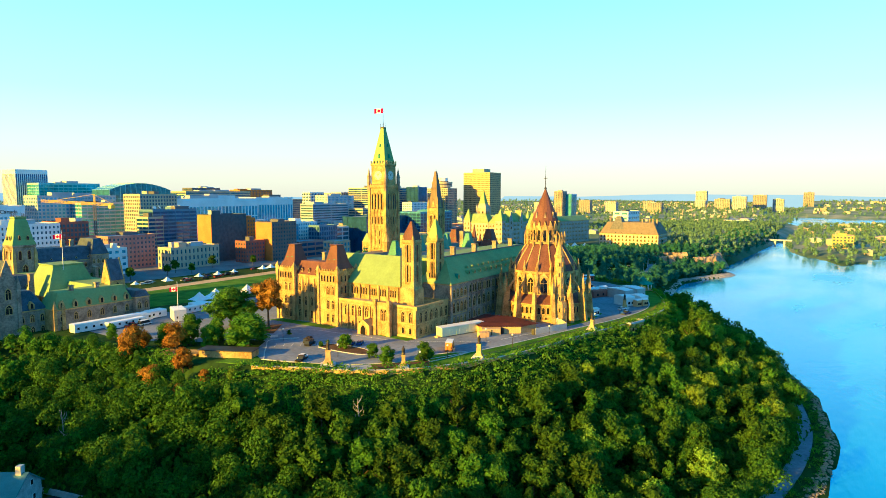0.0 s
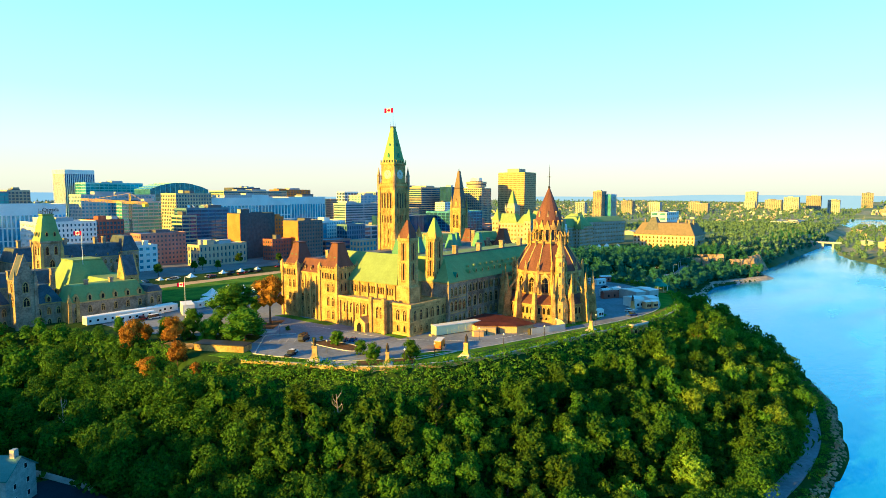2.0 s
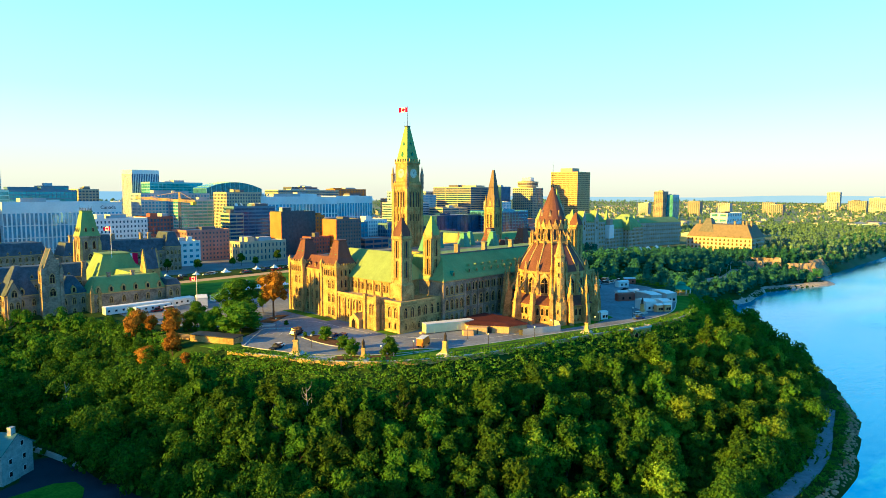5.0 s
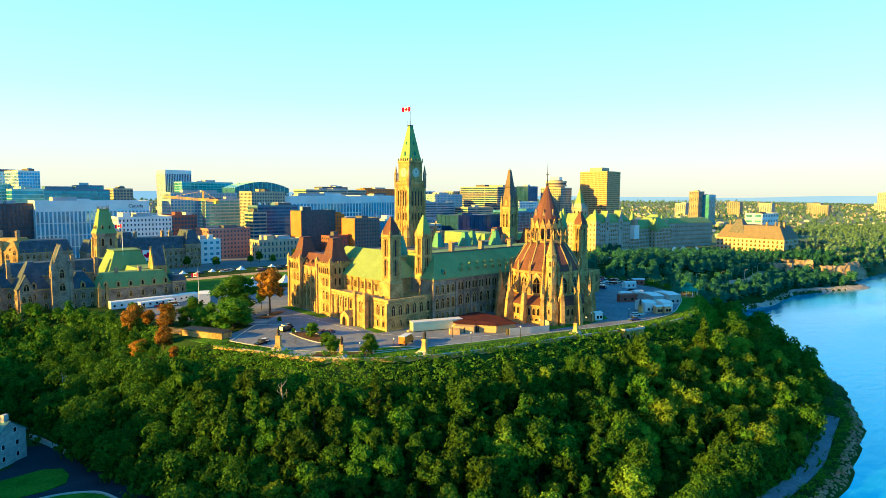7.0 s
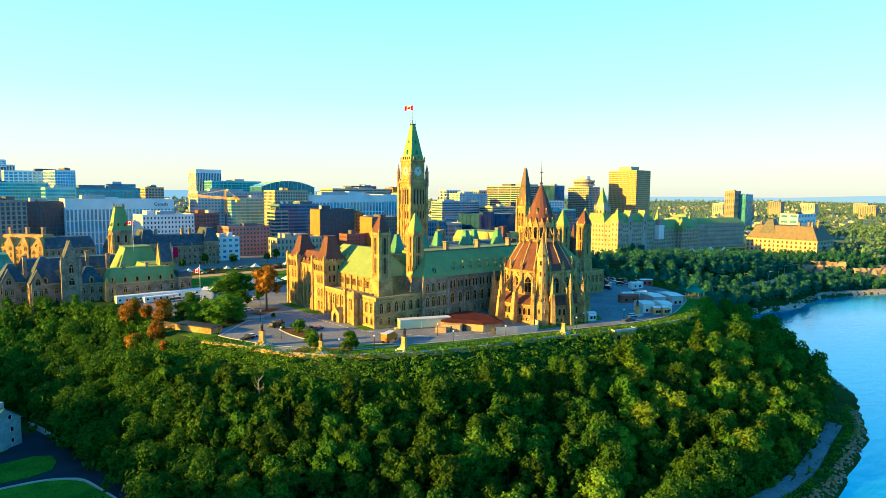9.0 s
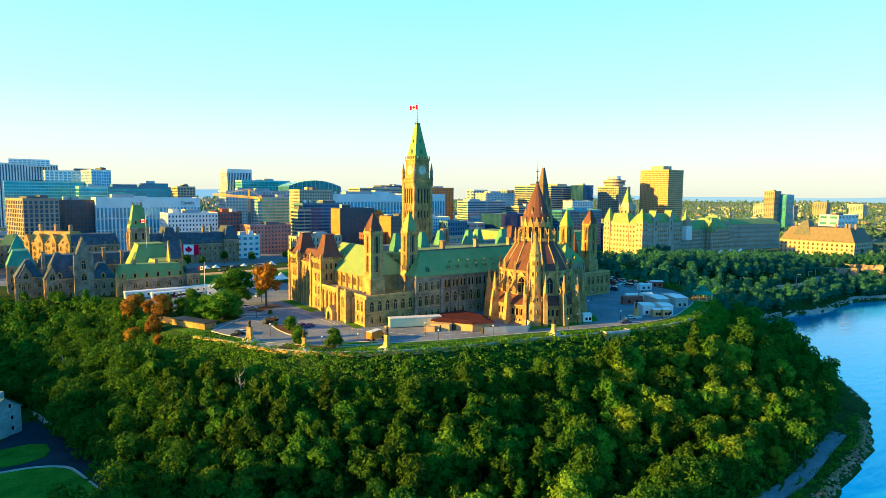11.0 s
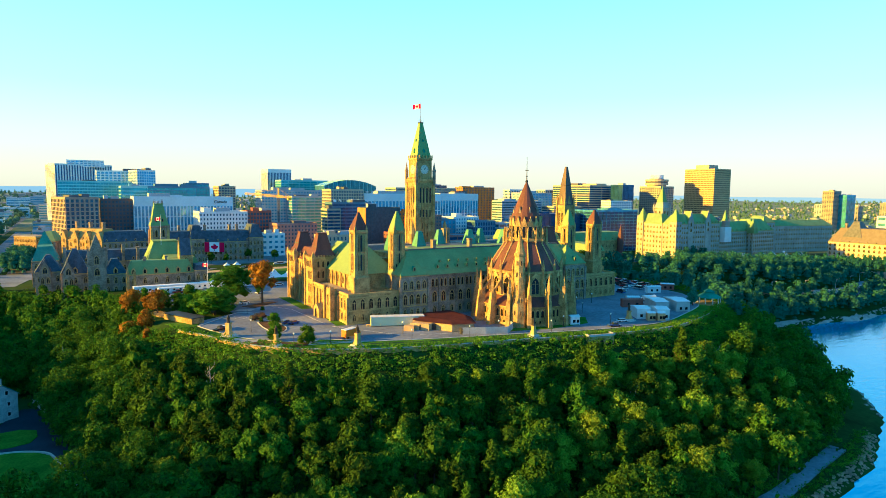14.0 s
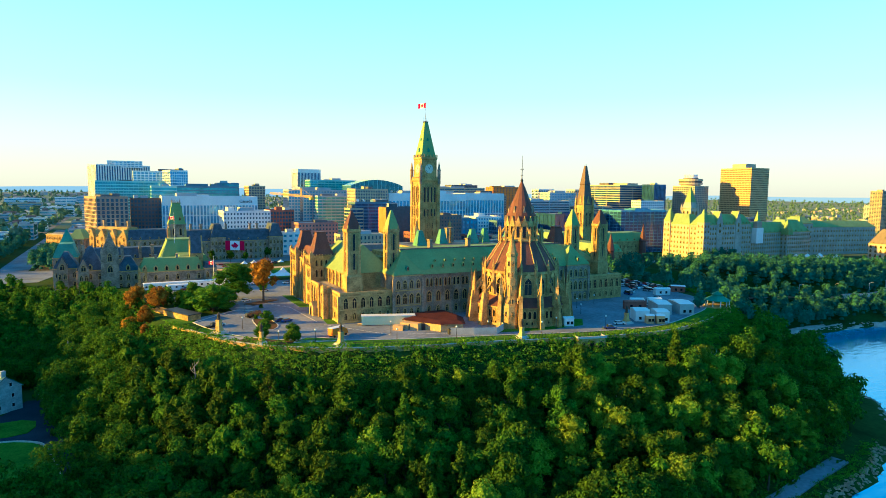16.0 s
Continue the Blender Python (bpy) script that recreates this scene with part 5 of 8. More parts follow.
# ---- other old stone buildings ----
def wing(parent, at, turn, length, depth, eave, rise, wall, roof, floors=2, step=4.2, inset=2.6, sides="n", low=0.0, dormers=0, window=(1.3, 2.9), z0=-6.0, dormer_mat=None, dscale=1.0):
    """A range of a building with a mansard roof, in its own turned frame; it looks along its -y. low: floor level of the first windows."""
    bm = bmesh.new()
    box(bm, 0, 0, z0, length, depth, eave)
    w = part("wing", bm, wall, parent)
    w.matrix_basis = pose(at[0], at[1], at[2] if len(at) > 2 else 0.0, 0, 0, turn)
    bm = bmesh.new()
    box(bm, -0.3, -0.3, eave, length + 0.3, depth + 0.3, eave + 0.5)
    part("cornice", bm, STONE_PALE, w)
    bm = bmesh.new()
    loft(bm, [rect(-0.1, -0.1, length + 0.1, depth + 0.1, eave + 0.5), rect(inset, inset, length - inset, depth - inset, eave + rise)])
    part("wing_roof", bm, roof, w)
    ww, wh = window
    for f in range(floors):
        z = low + f * (eave - low) / floors + 0.5
        for s in sides:
            n = max(1, int((length if s in "ns" else depth) / step))
            for i in range(n):
                c = ((length if s in "ns" else depth) / n) * (i + 0.5)
                if s == "n":
                    plain_window(w, ww, wh, 2, (c, -0.02, z), 0)
                elif s == "e":
                    plain_window(w, ww, wh, 2, (-0.02, c, z), 270)
                elif s == "w":
                    plain_window(w, ww, wh, 2, (length + 0.02, c, z), 90)
    for i in range(dormers):
        c = length / dormers * (i + 0.5)
        small_dormer(w, c, 0.9 if dscale == 1.0 else 0.4, eave + 0.9, 0, dscale, dormer_mat or STONE_PALE)
    return w


def gable_tower(parent, x, y, half, z0, eave, top, wall, roof, turn=0.0):
    """A square tower whose saddle roof ends in steep stone gables."""
    bm = bmesh.new()
    loft(bm, [square(0, 0, half * 1.08, z0), square(0, 0, half, z0 + 8), square(0, 0, half, eave)])
    t = part("gable_tower", bm, wall, parent)
    t.matrix_basis = pose(x, y, 0, 0, 0, turn)
    for s in (-1, 1):
        bm = bmesh.new()
        p = [(-half, s * half, eave), (half, s * half, eave), (0, s * half, top)]
        q = [(a, s * (half - 0.7), c) for a, b_, c in p]
        loft(bm, [p, q])
        part("gable", bm, wall, t)
    bm = bmesh.new()
    loft(bm, [[(-half - 0.2, -half + 0.7, eave), (half + 0.2, -half + 0.7, eave), (0, -half + 0.7, top - 0.5)], [(-half - 0.2, half - 0.7, eave), (half + 0.2, half - 0.7, eave), (0, half - 0.7, top - 0.5)]])
    part("saddle_roof", bm, roof, t)
    for turn2 in (0, 270, 90):
        m = pose(0, 0, 0, 0, 0, turn2)
        put_window(t, 1.8, 4.2, 2, m @ Vector((0, -half - 0.02, eave - 5.2)), turn2)
        put_window(t, 2.2, 3.6, 2, m @ Vector((0, -half - 0.02, eave - 11)), turn2)
    return t


def crowned_tower(parent, x, y, half, z0, eave, top, wall, roof):
    """A square tower with corner buttresses and a tall bell-shaped mansard crowned by iron cresting."""
    bm = bmesh.new()
    loft(bm, [square(0, 0, half, z0), square(0, 0, half, eave - 1.5), square(0, 0, half * 1.1, eave - 0.8), square(0, 0, half * 1.1, eave)])
    t = part("tower", bm, wall, parent)
    t.matrix_basis = pose(x, y, 0)
    for sx in (-1, 1):
        for sy in (-1, 1):
            bm = bmesh.new()
            loft(bm, [square(sx * half, sy * half, 1.0, z0), square(sx * half, sy * half, 0.7, eave - 4), [(sx * half, sy * half, eave - 1)]])
            part("corner_buttress", bm, STONE_PALE, t)
    h = top - eave
    bm = bmesh.new()
    loft(bm, [square(0, 0, half * 1.12, eave), square(0, 0, half * 0.9, eave + h * 0.2), square(0, 0, half * 0.62, eave + h * 0.72), square(0, 0, half * 0.5, eave + h * 0.84), square(0, 0, half * 0.56, eave + h * 0.86), square(0, 0, half * 0.56, eave + h * 0.9)])
    r = part("tower_roof", bm, roof, t)
    bm = bmesh.new()
    for i in range(7):
        k = -half * 0.5 + half * i / 6
        for s in (-1, 1):
            tube(bm, (k, s * half * 0.5, eave + h * 0.9), (k, s * half * 0.5, eave + h * (1.0 if i not in (0, 6) else 1.08)), 0.09, 0.05, 4)
            tube(bm, (s * half * 0.5, k, eave + h * 0.9), (s * half * 0.5, k, eave + h * (1.0 if i not in (0, 6) else 1.08)), 0.09, 0.05, 4)
    part("cresting", bm, METAL, r, kind="stuff")
    for turn in (0, 90, 180, 270):
        m = pose(0, 0, 0, 0, 0, turn)
        for k in (-half * 0.42, half * 0.42):
            put_window(t, 1.3, 4.6, 1, m @ Vector((k, -half - 0.02, eave - 7.5)), turn)
            put_window(r, 0.9, 2.2, 1, m @ Vector((k * 0.9, -half * 0.98, eave + h * 0.16)), turn)
        put_window(t, 2.4, 4.8, 2, m @ Vector((0, -half - 0.02, eave - 15)), turn)
    return t


def east_block():
    b = thing("gothic_office", (0, 0, 0), "dark gothic stone government block with copper and slate roofs", "building")
    n = wing(b, (-142.5, 57.5), 0, 32.5, 13, 8.0, 7.2, STONE_SHADED, COPPER, floors=2, step=5.2, low=-1.5, sides="ne", dormers=6, dormer_mat=STONE_PALE, dscale=1.5)
    # lighter stone on the east end and pinnacles paints in the sun
    bm = bmesh.new()
    box(bm, -0.35, -0.1, -6, -0.02, 8.0, 8.2)
    part("end_wall", bm, STONE, n)
    for x in (8.5, 19):
        chimney(n, x, 3.6, 12, 17.5, 0.6, 0.9)
    for x in (0.0, 3.2):
        bm = bmesh.new()
        loft(bm, [square(x, 0, 0.8, -6), square(x, 0, 0.6, 8.4), square(x, 0, 0.8, 8.8), [(x, 0, 12.5)]])
        part("corner_pinnacle", bm, STONE, n)
    wing(b, (-110, 55), 0, 6.5, 14, 9.0, 3.2, STONE_SHADED, SLATE, floors=2, step=3.0, inset=1.0, sides="nw", low=-1.5)
    wing(b, (-153, 65), 0, 11, 14, 8.2, 8.0, STONE_SHADED, SLATE, floors=2, step=3.6, low=-1.5, dormers=1, inset=4, dscale=1.5)
    left = wing(b, (-172, 73), 0, 13, 16, 8.4, 13.0, STONE_SHADED, SLATE, floors=2, step=4.0, low=-1.5, dormers=1, sides="ne", inset=5.5, dscale=1.5)
    outer = wing(b, (-183.5, 84), 0, 12, 16, 8.8, 9.0, STONE_SHADED, SLATE, floors=2, step=4.0, low=-1.5, dormers=1, sides="ne", inset=5, dscale=1.4)
    wing(b, (-186, 116), 0, 13, 20, 11.5, 8.5, STONE_SHADED, COPPER_TEAL, floors=3, step=4.0, low=-1.5, sides="ne", inset=3)
    bm = bmesh.new()
    loft(bm, [square(-180, 142, 4.2, -6), square(-180, 142, 4.0, 17), square(-180, 142, 4.4, 17.4), square(-180, 142, 3.0, 21), [(-180, 142, 28)]])
    part("corner_turret", bm, COPPER_TEAL, b, "teal copper peaked turret")
    for w, c in ((left, 3.4), (outer, 4.5)):
        bm = bmesh.new()
        p = [(c - 2.6, -1.3, -6), (c + 2.6, -1.3, -6), (c + 2.6, -1.3, 9.6), (c, -1.3, 15.4), (c - 2.6, -1.3, 9.6)]
        loft(bm, [p, [(x, 4.0, z) for x, y, z in p]])
        g = part("gable_bay", bm, STONE_SHADED, w)
        for k in (-1, 1):
            bm = bmesh.new()
            loft(bm, [[(c + k * 3.0, yy, 9.4), (c, yy, 15.6), (c, yy, 16.0), (c + k * 3.3, yy, 9.5)] for yy in (-1.5, 4.2)])
            part("gable_roof", bm, SLATE, g)
        put_window(g, 2.0, 3.2, 2, (c, -1.32, 8.6), 0)
        plain_window(g, 1.3, 2.9, 2, (c - 1.2, -1.32, 3.4), 0)
        plain_window(g, 1.3, 2.9, 2, (c + 1.2, -1.32, 3.4), 0)
        plain_window(g, 1.3, 2.9, 2, (c, -1.32, -1.0), 0)
    gable_tower(b, -156, 67.4, 3.6, -8, 19.5, 30.0, STONE_SHADED, SLATE, 0)
    for sx in (-1, 1):
        bm = bmesh.new()
        loft(bm, [square(-156 + sx * 3.6, 63.8, 0.8, -6), square(-156 + sx * 3.6, 63.8, 0.6, 18), square(-156 + sx * 3.6, 63.8, 0.8, 18.5), [(-156 + sx * 3.6, 63.8, 24)]])
        part("buttress", bm, STONE_SHADED, b)
    wing(b, (-124, 66), 0, 19, 84, 9.0, 6.5, STONE_SHADED, COPPER, floors=2, step=5.0, sides="ew", low=-1.5)
    wing(b, (-172, 118), 0, 50, 14, 9.5, 7, STONE_SHADED, SLATE, floors=2, step=5.0, low=-1.5, dormers=6)
    # great copper roof of the middle pavilion
    bm = bmesh.new()
    loft(bm, [rect(-131, 88, -108, 110, 9.5), rect(-126, 92.5, -113, 105.5, 22.5), rect(-126.3, 92.2, -112.7, 105.8, 22.7), rect(-126.3, 92.2, -112.7, 105.8, 23.2)])
    r = part("pavilion_roof", bm, COPPER, b, "tall green copper mansard")
    small_dormer(r, -119.5, 90.5, 13.0, 0, 1.4, COPPER)
    gable_tower(b, -113, 67, 3.4, -6, 17.0, 26.8, STONE, SLATE, 90)
    crowned_tower(b, -116.5, 147, 5.0, -8, 29.5, 45.5, STONE_SHADED, COPPER)
    for x, y in ((-134, 96), (-104.5, 98), (-170, 108), (-140, 118), (-150, 100)):
        chimney(b, x, y, 10, 20, 0.8, 1.2)
    return b


east_block()


def block_behind():
    b = thing("gothic_office", (0, 0, 0), "dark stone mansard building with a banner flag on its front", "building")
    wing(b, (-105, 236), 0, 72, 22, 9.5, 9.5, STONE_SHADED, SLATE, floors=3, step=4.0, low=-6, dormers=9, z0=-8)
    for x in (-84, -36):
        wing(b, (x, 233.5), 0, 12, 24, 12.5, 11.5, STONE_SHADED, SLATE, floors=3, step=3.0, inset=3.2, low=-6, z0=-8)
    for x in (-98, -90, -70, -50, -44):
        chimney(b, x, 244, 14, 24, 0.9, 1.5)
    return b


block_behind()
flag("banner_flag", (-72.5, 232.9, 2.2), (1, 0, 0), 15.5, 8.0, "large red and white flag hung flat on a facade", wave=0.0)


def chateau_row():
    b = thing("stone_block", (0, 0, 0), "sunlit golden stone building with steep gabled roofs", "building")
    w = wing(b, (-172, 270.5), -50, 41, 18, 12.5, 9.5, STONE, BROWN_TILE, floors=4, step=3.4, sides="new", low=-6, dormers=9, z0=-8, inset=4.5, dormer_mat=STONE_PALE)
    for c in (2.5, 14.5, 26.5, 38.5):
        bm = bmesh.new()
        p = [(c - 2.6, -0.8, -8), (c + 2.6, -0.8, -8), (c + 2.6, -0.8, 14), (c, -0.8, 20.5), (c - 2.6, -0.8, 14)]
        loft(bm, [p, [(x, 3.0, z) for x, y, z in p]])
        g = part("gable_bay", bm, STONE, w)
        for z in (-3.5, 1.2, 6, 11):
            plain_window(g, 1.3, 2.9, 2, (c, -0.84, z), 0)
    for x in (6, 20, 33):
        chimney(w, x, 9, 18, 27, 0.8, 1.3)
    wing(b, (-146, 239), 8, 34, 22, 11.5, 8.5, STONE_SHADED, SLATE, floors=4, step=3.6, sides="ne", low=-6, dormers=5, z0=-8)
    t = thing("brick_block", (0, 0, 0), "yellow brick building with a green copper roof", "building")
    wing(t, (-205, 300), -50, 24, 16, 14, 1.2, STONE, FLATROOF, floors=5, step=3.0, sides="new", low=-6, z0=-8, window=(1.4, 2.2), inset=0.6)
    wing(t, (-188, 280), -20, 12, 16, 11, 8, STONE_SHADED, COPPER, floors=4, step=3.2, sides="ne", low=-6, z0=-8, inset=4)


BROWN_TILE = mat("weathered_brown_roof", (0.40, 0.27, 0.10), var=0.35, scale=0.3)
chateau_row()


def west_block():
    b = thing("gothic_office", (0, 0, 0), "gothic stone block with a tall brown-spired tower", "building")
    bm = bmesh.new()
    loft(bm, [square(0, 0, 5.4, -12), square(0, 0, 5.1, 10), square(0, 0, 4.9, 40), square(0, 0, 5.3, 41), square(0, 0, 5.3, 43)])
    t = part("tower", bm, STONE, b)
    t.matrix_basis = pose(198.5, 96.5, 0)
    for sx in (-1, 1):
        for sy in (-1, 1):
            bm = bmesh.new()
            loft(bm, [square(sx * 4.9, sy * 4.9, 1.1, -12), square(sx * 4.9, sy * 4.9, 0.8, 45), [(sx * 4.9, sy * 4.9, 54)]])
            part("corner_pinnacle", bm, STONE, t)
    for turn in (0, 270):
        m = pose(0, 0, 0, 0, 0, turn)
        for k in (-1.8, 1.8):
            put_window(t, 1.7, 12, 2, m @ Vector((k, -5.1, 25)), turn)
    bm = bmesh.new()
    loft(bm, [square(0, 0, 5.0, 43), square(0, 0, 2.9, 60), square(0, 0, 3.2, 60.5), square(0, 0, 2.8, 62), square(0, 0, 0.9, 76)])
    r = part("spire", bm, SPIRE_LEAD, t, "steep dark brown spire")
    for turn in (0, 270):
        m = pose(0, 0, 0, 0, 0, turn)
        bm = bmesh.new()
        p = [Vector((-2.2, -4.9, 43)), Vector((2.2, -4.9, 43)), Vector((0, -4.6, 51))]
        loft(bm, [[m @ v for v in p], [m @ (v + Vector((0, 2.5, 0))) for v in p]])
        part("spire_gable", bm, STONE, r)
    bm = bmesh.new()
    for s in (-1, 1):
        tube(bm, (s * 0.9, 0, 74), (s * 0.9, 0, 78), 0.12, 0.05, 4)
    part("finial", bm, METAL, r)
    wing(b, (165, 95), 0, 28, 60, 12, 8, STONE, COPPER, floors=3, step=4.5, sides="ne", low=-8, z0=-12, dormers=4)
    wing(b, (205, 100), 0, 70, 20, 10, 8, STONE, COPPER, floors=3, step=4.5, sides="ne", low=-8, z0=-12, dormers=8)
    for x, y, top in ((172, 36, 24), (268, 96, 26), (160, 104, 22)):
        bm = bmesh.new()
        loft(bm, [ring(x, y, 3.0, -12, 8), ring(x, y, 2.8, 10, 8), ring(x, y, 3.3, 10.4, 8), [(x, y, top)]])
        part("stair_turret", bm, COPPER_BROWN if top > 23 else STONE, b)
    wing(b, (164, 36), 0, 20, 52, 9, 6, STONE, COPPER, floors=3, step=4.2, sides="ne", low=-7, z0=-12, dormers=3)
    return b


west_block()


LIME = mat("pale_limestone", (0.40, 0.355, 0.29), var=0.22, scale=0.12, fine=1.0)


def confederation():
    b = thing("chateau_office", (0, 0, 0), "golden stone office with steep green copper roofs and corner spire", "building")
    w = wing(b, (386, 125), 0, 76, 18, 21, 11, LIME, COPPER, floors=7, step=4.0, sides="ne", low=-16, z0=-22, dormers=14, inset=6.5, dormer_mat=COPPER, window=(1.3, 2.4))
    wing(b, (385.5, 143), 0, 22, 34, 21, 11, LIME, COPPER, floors=7, step=4.0, sides="e", low=-16, z0=-22, inset=7.5, window=(1.3, 2.4))
    wing(b, (384.5, 124), 0, 9, 9, 24, 14, LIME, COPPER, floors=7, step=4.0, sides="ne", low=-16, z0=-22, inset=4.2, window=(1.3, 2.4))
    wing(b, (384.5, 168), 0, 9, 9, 24, 14, LIME, COPPER, floors=7, step=4.0, sides="ne", low=-16, z0=-22, inset=4.2, window=(1.3, 2.4))
    for x in (410, 440):
        gable_tower(b, x, 129, 4.5, -20, 24, 36, LIME, COPPER)
    bm = bmesh.new()
    loft(bm, [square(0, 0, 6.5, 15), square(0, 0, 6.2, 37), square(0, 0, 6.8, 38), square(0, 0, 5.4, 40), square(0, 0, 4.0, 44.5)])
    t = part("corner_tower", bm, LIME, b)
    t.matrix_basis = pose(407.5, 162, 0)
    for sx in (-1, 1):
        for sy in (-1, 1):
            bm = bmesh.new()
            loft(bm, [ring(sx * 6, sy * 6, 1.3, 20, 6), ring(sx * 6, sy * 6, 1.2, 39, 6), [(sx * 6, sy * 6, 44.5)]])
            part("turret", bm, LIME, t)
    bm = bmesh.new()
    loft(bm, [square(0, 0, 4.3, 44.5), square(0, 0, 3.2, 49), [(0, 0, 63)]])
    part("spire", bm, COPPER, t, "green copper spire")
    for turn in (0, 270):
        m = pose(0, 0, 0, 0, 0, turn)
        for k in (-2.6, 2.6):
            put_window(t, 1.6, 5, 1, m @ Vector((k, -6.3, 30)), turn)
    # wrapped scaffold on the front
    bm = bmesh.new()
    box(bm, 466, 121, 0, 478, 127, 17)
    part("scaffold_wrap", bm, WHITE, b, "white sheeted scaffold")
    bm = bmesh.new()
    box(bm, 468, 122, 17, 476, 127, 24)
    part("scaffold_frame", bm, TAN, b)
    j = thing("chateau_office", (0, 0, 0), "grey stone office with green copper hipped roofs", "building")
    wing(j, (462, 133), 0, 84, 20, 10, 12, LIME, COPPER, floors=6, step=4.0, sides="ne", low=-18, z0=-24, dormers=10, inset=7, dormer_mat=COPPER, window=(1.3, 2.6))
    wing(j, (528, 125), 0, 44, 34, 10.5, 14, LIME, COPPER, floors=6, step=4.0, sides="ne", low=-18, z0=-24, dormers=4, inset=11, dormer_mat=COPPER, window=(1.3, 2.6))
    for x, y, tp in ((497, 142, 36), (530, 127, 26), (574, 140, 28)):
        bm = bmesh.new()
        loft(bm, [square(x, y, 4.5, 8), square(x, y, 4.3, 14), [(x, y, tp)]])
        part("pointed_roof", bm, COPPER, j)
    m = thing("stone_block", (0, 0, 0), "long pale stone office with a pitched roof", "building")
    wing(m, (640, 165), -12, 110, 24, 12, 8, LIME, COPPER, floors=5, step=4.5, sides="ne", low=-20, z0=-26, inset=8, window=(1.3, 2.4))
    wing(m, (620, 168), -12, 22, 30, 17, 9, LIME, COPPER, floors=6, step=4.5, sides="ne", low=-20, z0=-26, inset=8, window=(1.3, 2.4))


confederation()


def court_house():
    b = thing("court_house", (604, 77, -24), "pale stone court house with a tall pitched grey roof", "building", turn=-90)
    wing(b, (0, 0), 0, 83, 56, 23.1, 17, mat("cream_stone", (0.50, 0.42, 0.33), var=0.15, scale=0.12, fine=1.0), mat("weathered_lead", (0.20, 0.165, 0.125), var=0.14), floors=4, step=5.0, sides="nw", low=3, z0=-8, dormers=9, inset=9, dormer_mat=LEAD, window=(1.9, 3.2))
    bm = bmesh.new()
    loft(bm, [rect(14, 3, 34, 30, 30), rect(21, 12, 27, 20, 48)])
    part("centre_roof", bm, LEAD, b)
    for x, y in ((22, 12), (58, 12), (66, 20), (72, 14), (76, 20), (10, 20)):
        chimney(b, x, y, 30, 45, 1.0, 1.4)


court_house()

# ---- roads and lawns of the hilltop ----
ROAD_EDGE = [(-126.5, -46), (-123, -58), (-115, -76), (-100, -91), (-82, -100), (-64, -107), (-46, -112.5), (-25, -118.5), (3, -127), (28, -131.5), (46, -130.5), (66, -124), (86, -116), (100, -106)]
tagged(sheet("road", ROAD_EDGE + [(112, -88), (118, -60), (122, 0), (110, 40), (80, 56), (-60, 56), (-100, 56), (-135, 52), (-136, 20), (-122, -8), (-112, -14), (-108, -27), (-122, -36)], 0.06, ASPHALT, "grey asphalt drive and car park round the building", "road", drop=0.3))
sheet("lawn_strip", [(x * 0.995, y * 0.995) for x, y in CLIFF[1:-1]] + ROAD_EDGE[:0:-1], 0.10, GRASS, "strip of mown grass inside the cliff wall", "lawn", drop=0.5)
sheet("lawn_bed", [(-80, -33), (-75.2, -33), (-75.2, 0), (-80, 2)], 0.14, GRASS, "grass bed along the facade", "lawn")
sheet("lawn_bed", [(-79.5, -72), (-75.2, -73), (-75.2, -56), (-78, -56)], 0.14, GRASS, "grass bed along the facade", "lawn")
sheet("lawn_corner", [(-137, -36), (-124, -36), (-126.5, -46), (-132, -49)], 0.13, GRASS, "grass corner beside the car park", "lawn")
sheet("lawn_bed", [(-25, -113.5), (-8, -118), (12, -117.5), (20, -108), (16, -106), (2, -114.5), (-22, -110)], 0.14, GRASS, "grass bed round the library", "lawn")
sheet("lawn_bed", [(5, -133), (28, -137), (44, -136), (44, -133), (28, -132), (8, -129.5)], 0.16, GRASS, "small lawn beside the sheds", "lawn")
sheet("soil_bed", [(-112, -82), (-98, -95), (-103, -98), (-116, -84)], 0.2, SOIL, "planted bed of dark soil", "flower bed")
sheet("soil_bed", [(-102, -14), (-88, -7), (-84, -10), (-98, -20)], 0.2, SOIL, "planted bed of red soil", "flower bed")
sheet("pavement", [(-122, -76.5), (-115, -84.5), (-112, -81), (-119, -73)], 0.16, PAVING, "pale paved spot round a statue", "pavement")


def slope_sheet(name, pts, lift, material, label, category):
    vs = [(x, y, zat(x, y) + lift) for x, y in pts]
    bm = bmesh.new()
    loft(bm, [[(x, y, z - 0.6) for x, y, z in vs], vs])
    bmesh.ops.triangulate(bm, faces=bm.faces)
    return tagged(part(name, bm, material), label, category, kind="structure")


PAVE_G = mat("grey_street_paving", (0.20, 0.20, 0.20), rough=0.9, var=0.3, scale=0.05)
SAND = mat("tan_gravel", (0.46, 0.33, 0.19), var=0.2, scale=0.1, fine=0.8)
slope_sheet("great_lawn", [(-98, 84), (-60, 70), (70, 70), (95, 100), (95, 148), (-80, 148)], 0.12, GRASS, "wide green lawn in front of the building", "lawn")
slope_sheet("gravel_walk", [(-86, 148.5), (100, 148.5), (110, 166), (-96, 166)], 0.12, SAND, "tan gravel strip beside the street", "path")
slope_sheet("street", [(-255, 176), (-96, 170), (280, 166), (280, 200), (-96, 206), (-255, 212)], 0.14, ASPHALT, "wide grey city street", "road")
slope_sheet("street", [(-228, 200), (-209, 200), (-209, 700), (-228, 700)], 0.13, ASPHALT, "broad avenue leading into the city", "road")
slope_sheet("street", [(-255, 130), (-195, 128), (-190, 176), (-255, 178)], 0.15, ASPHALT, "grey bridge approach road", "road")


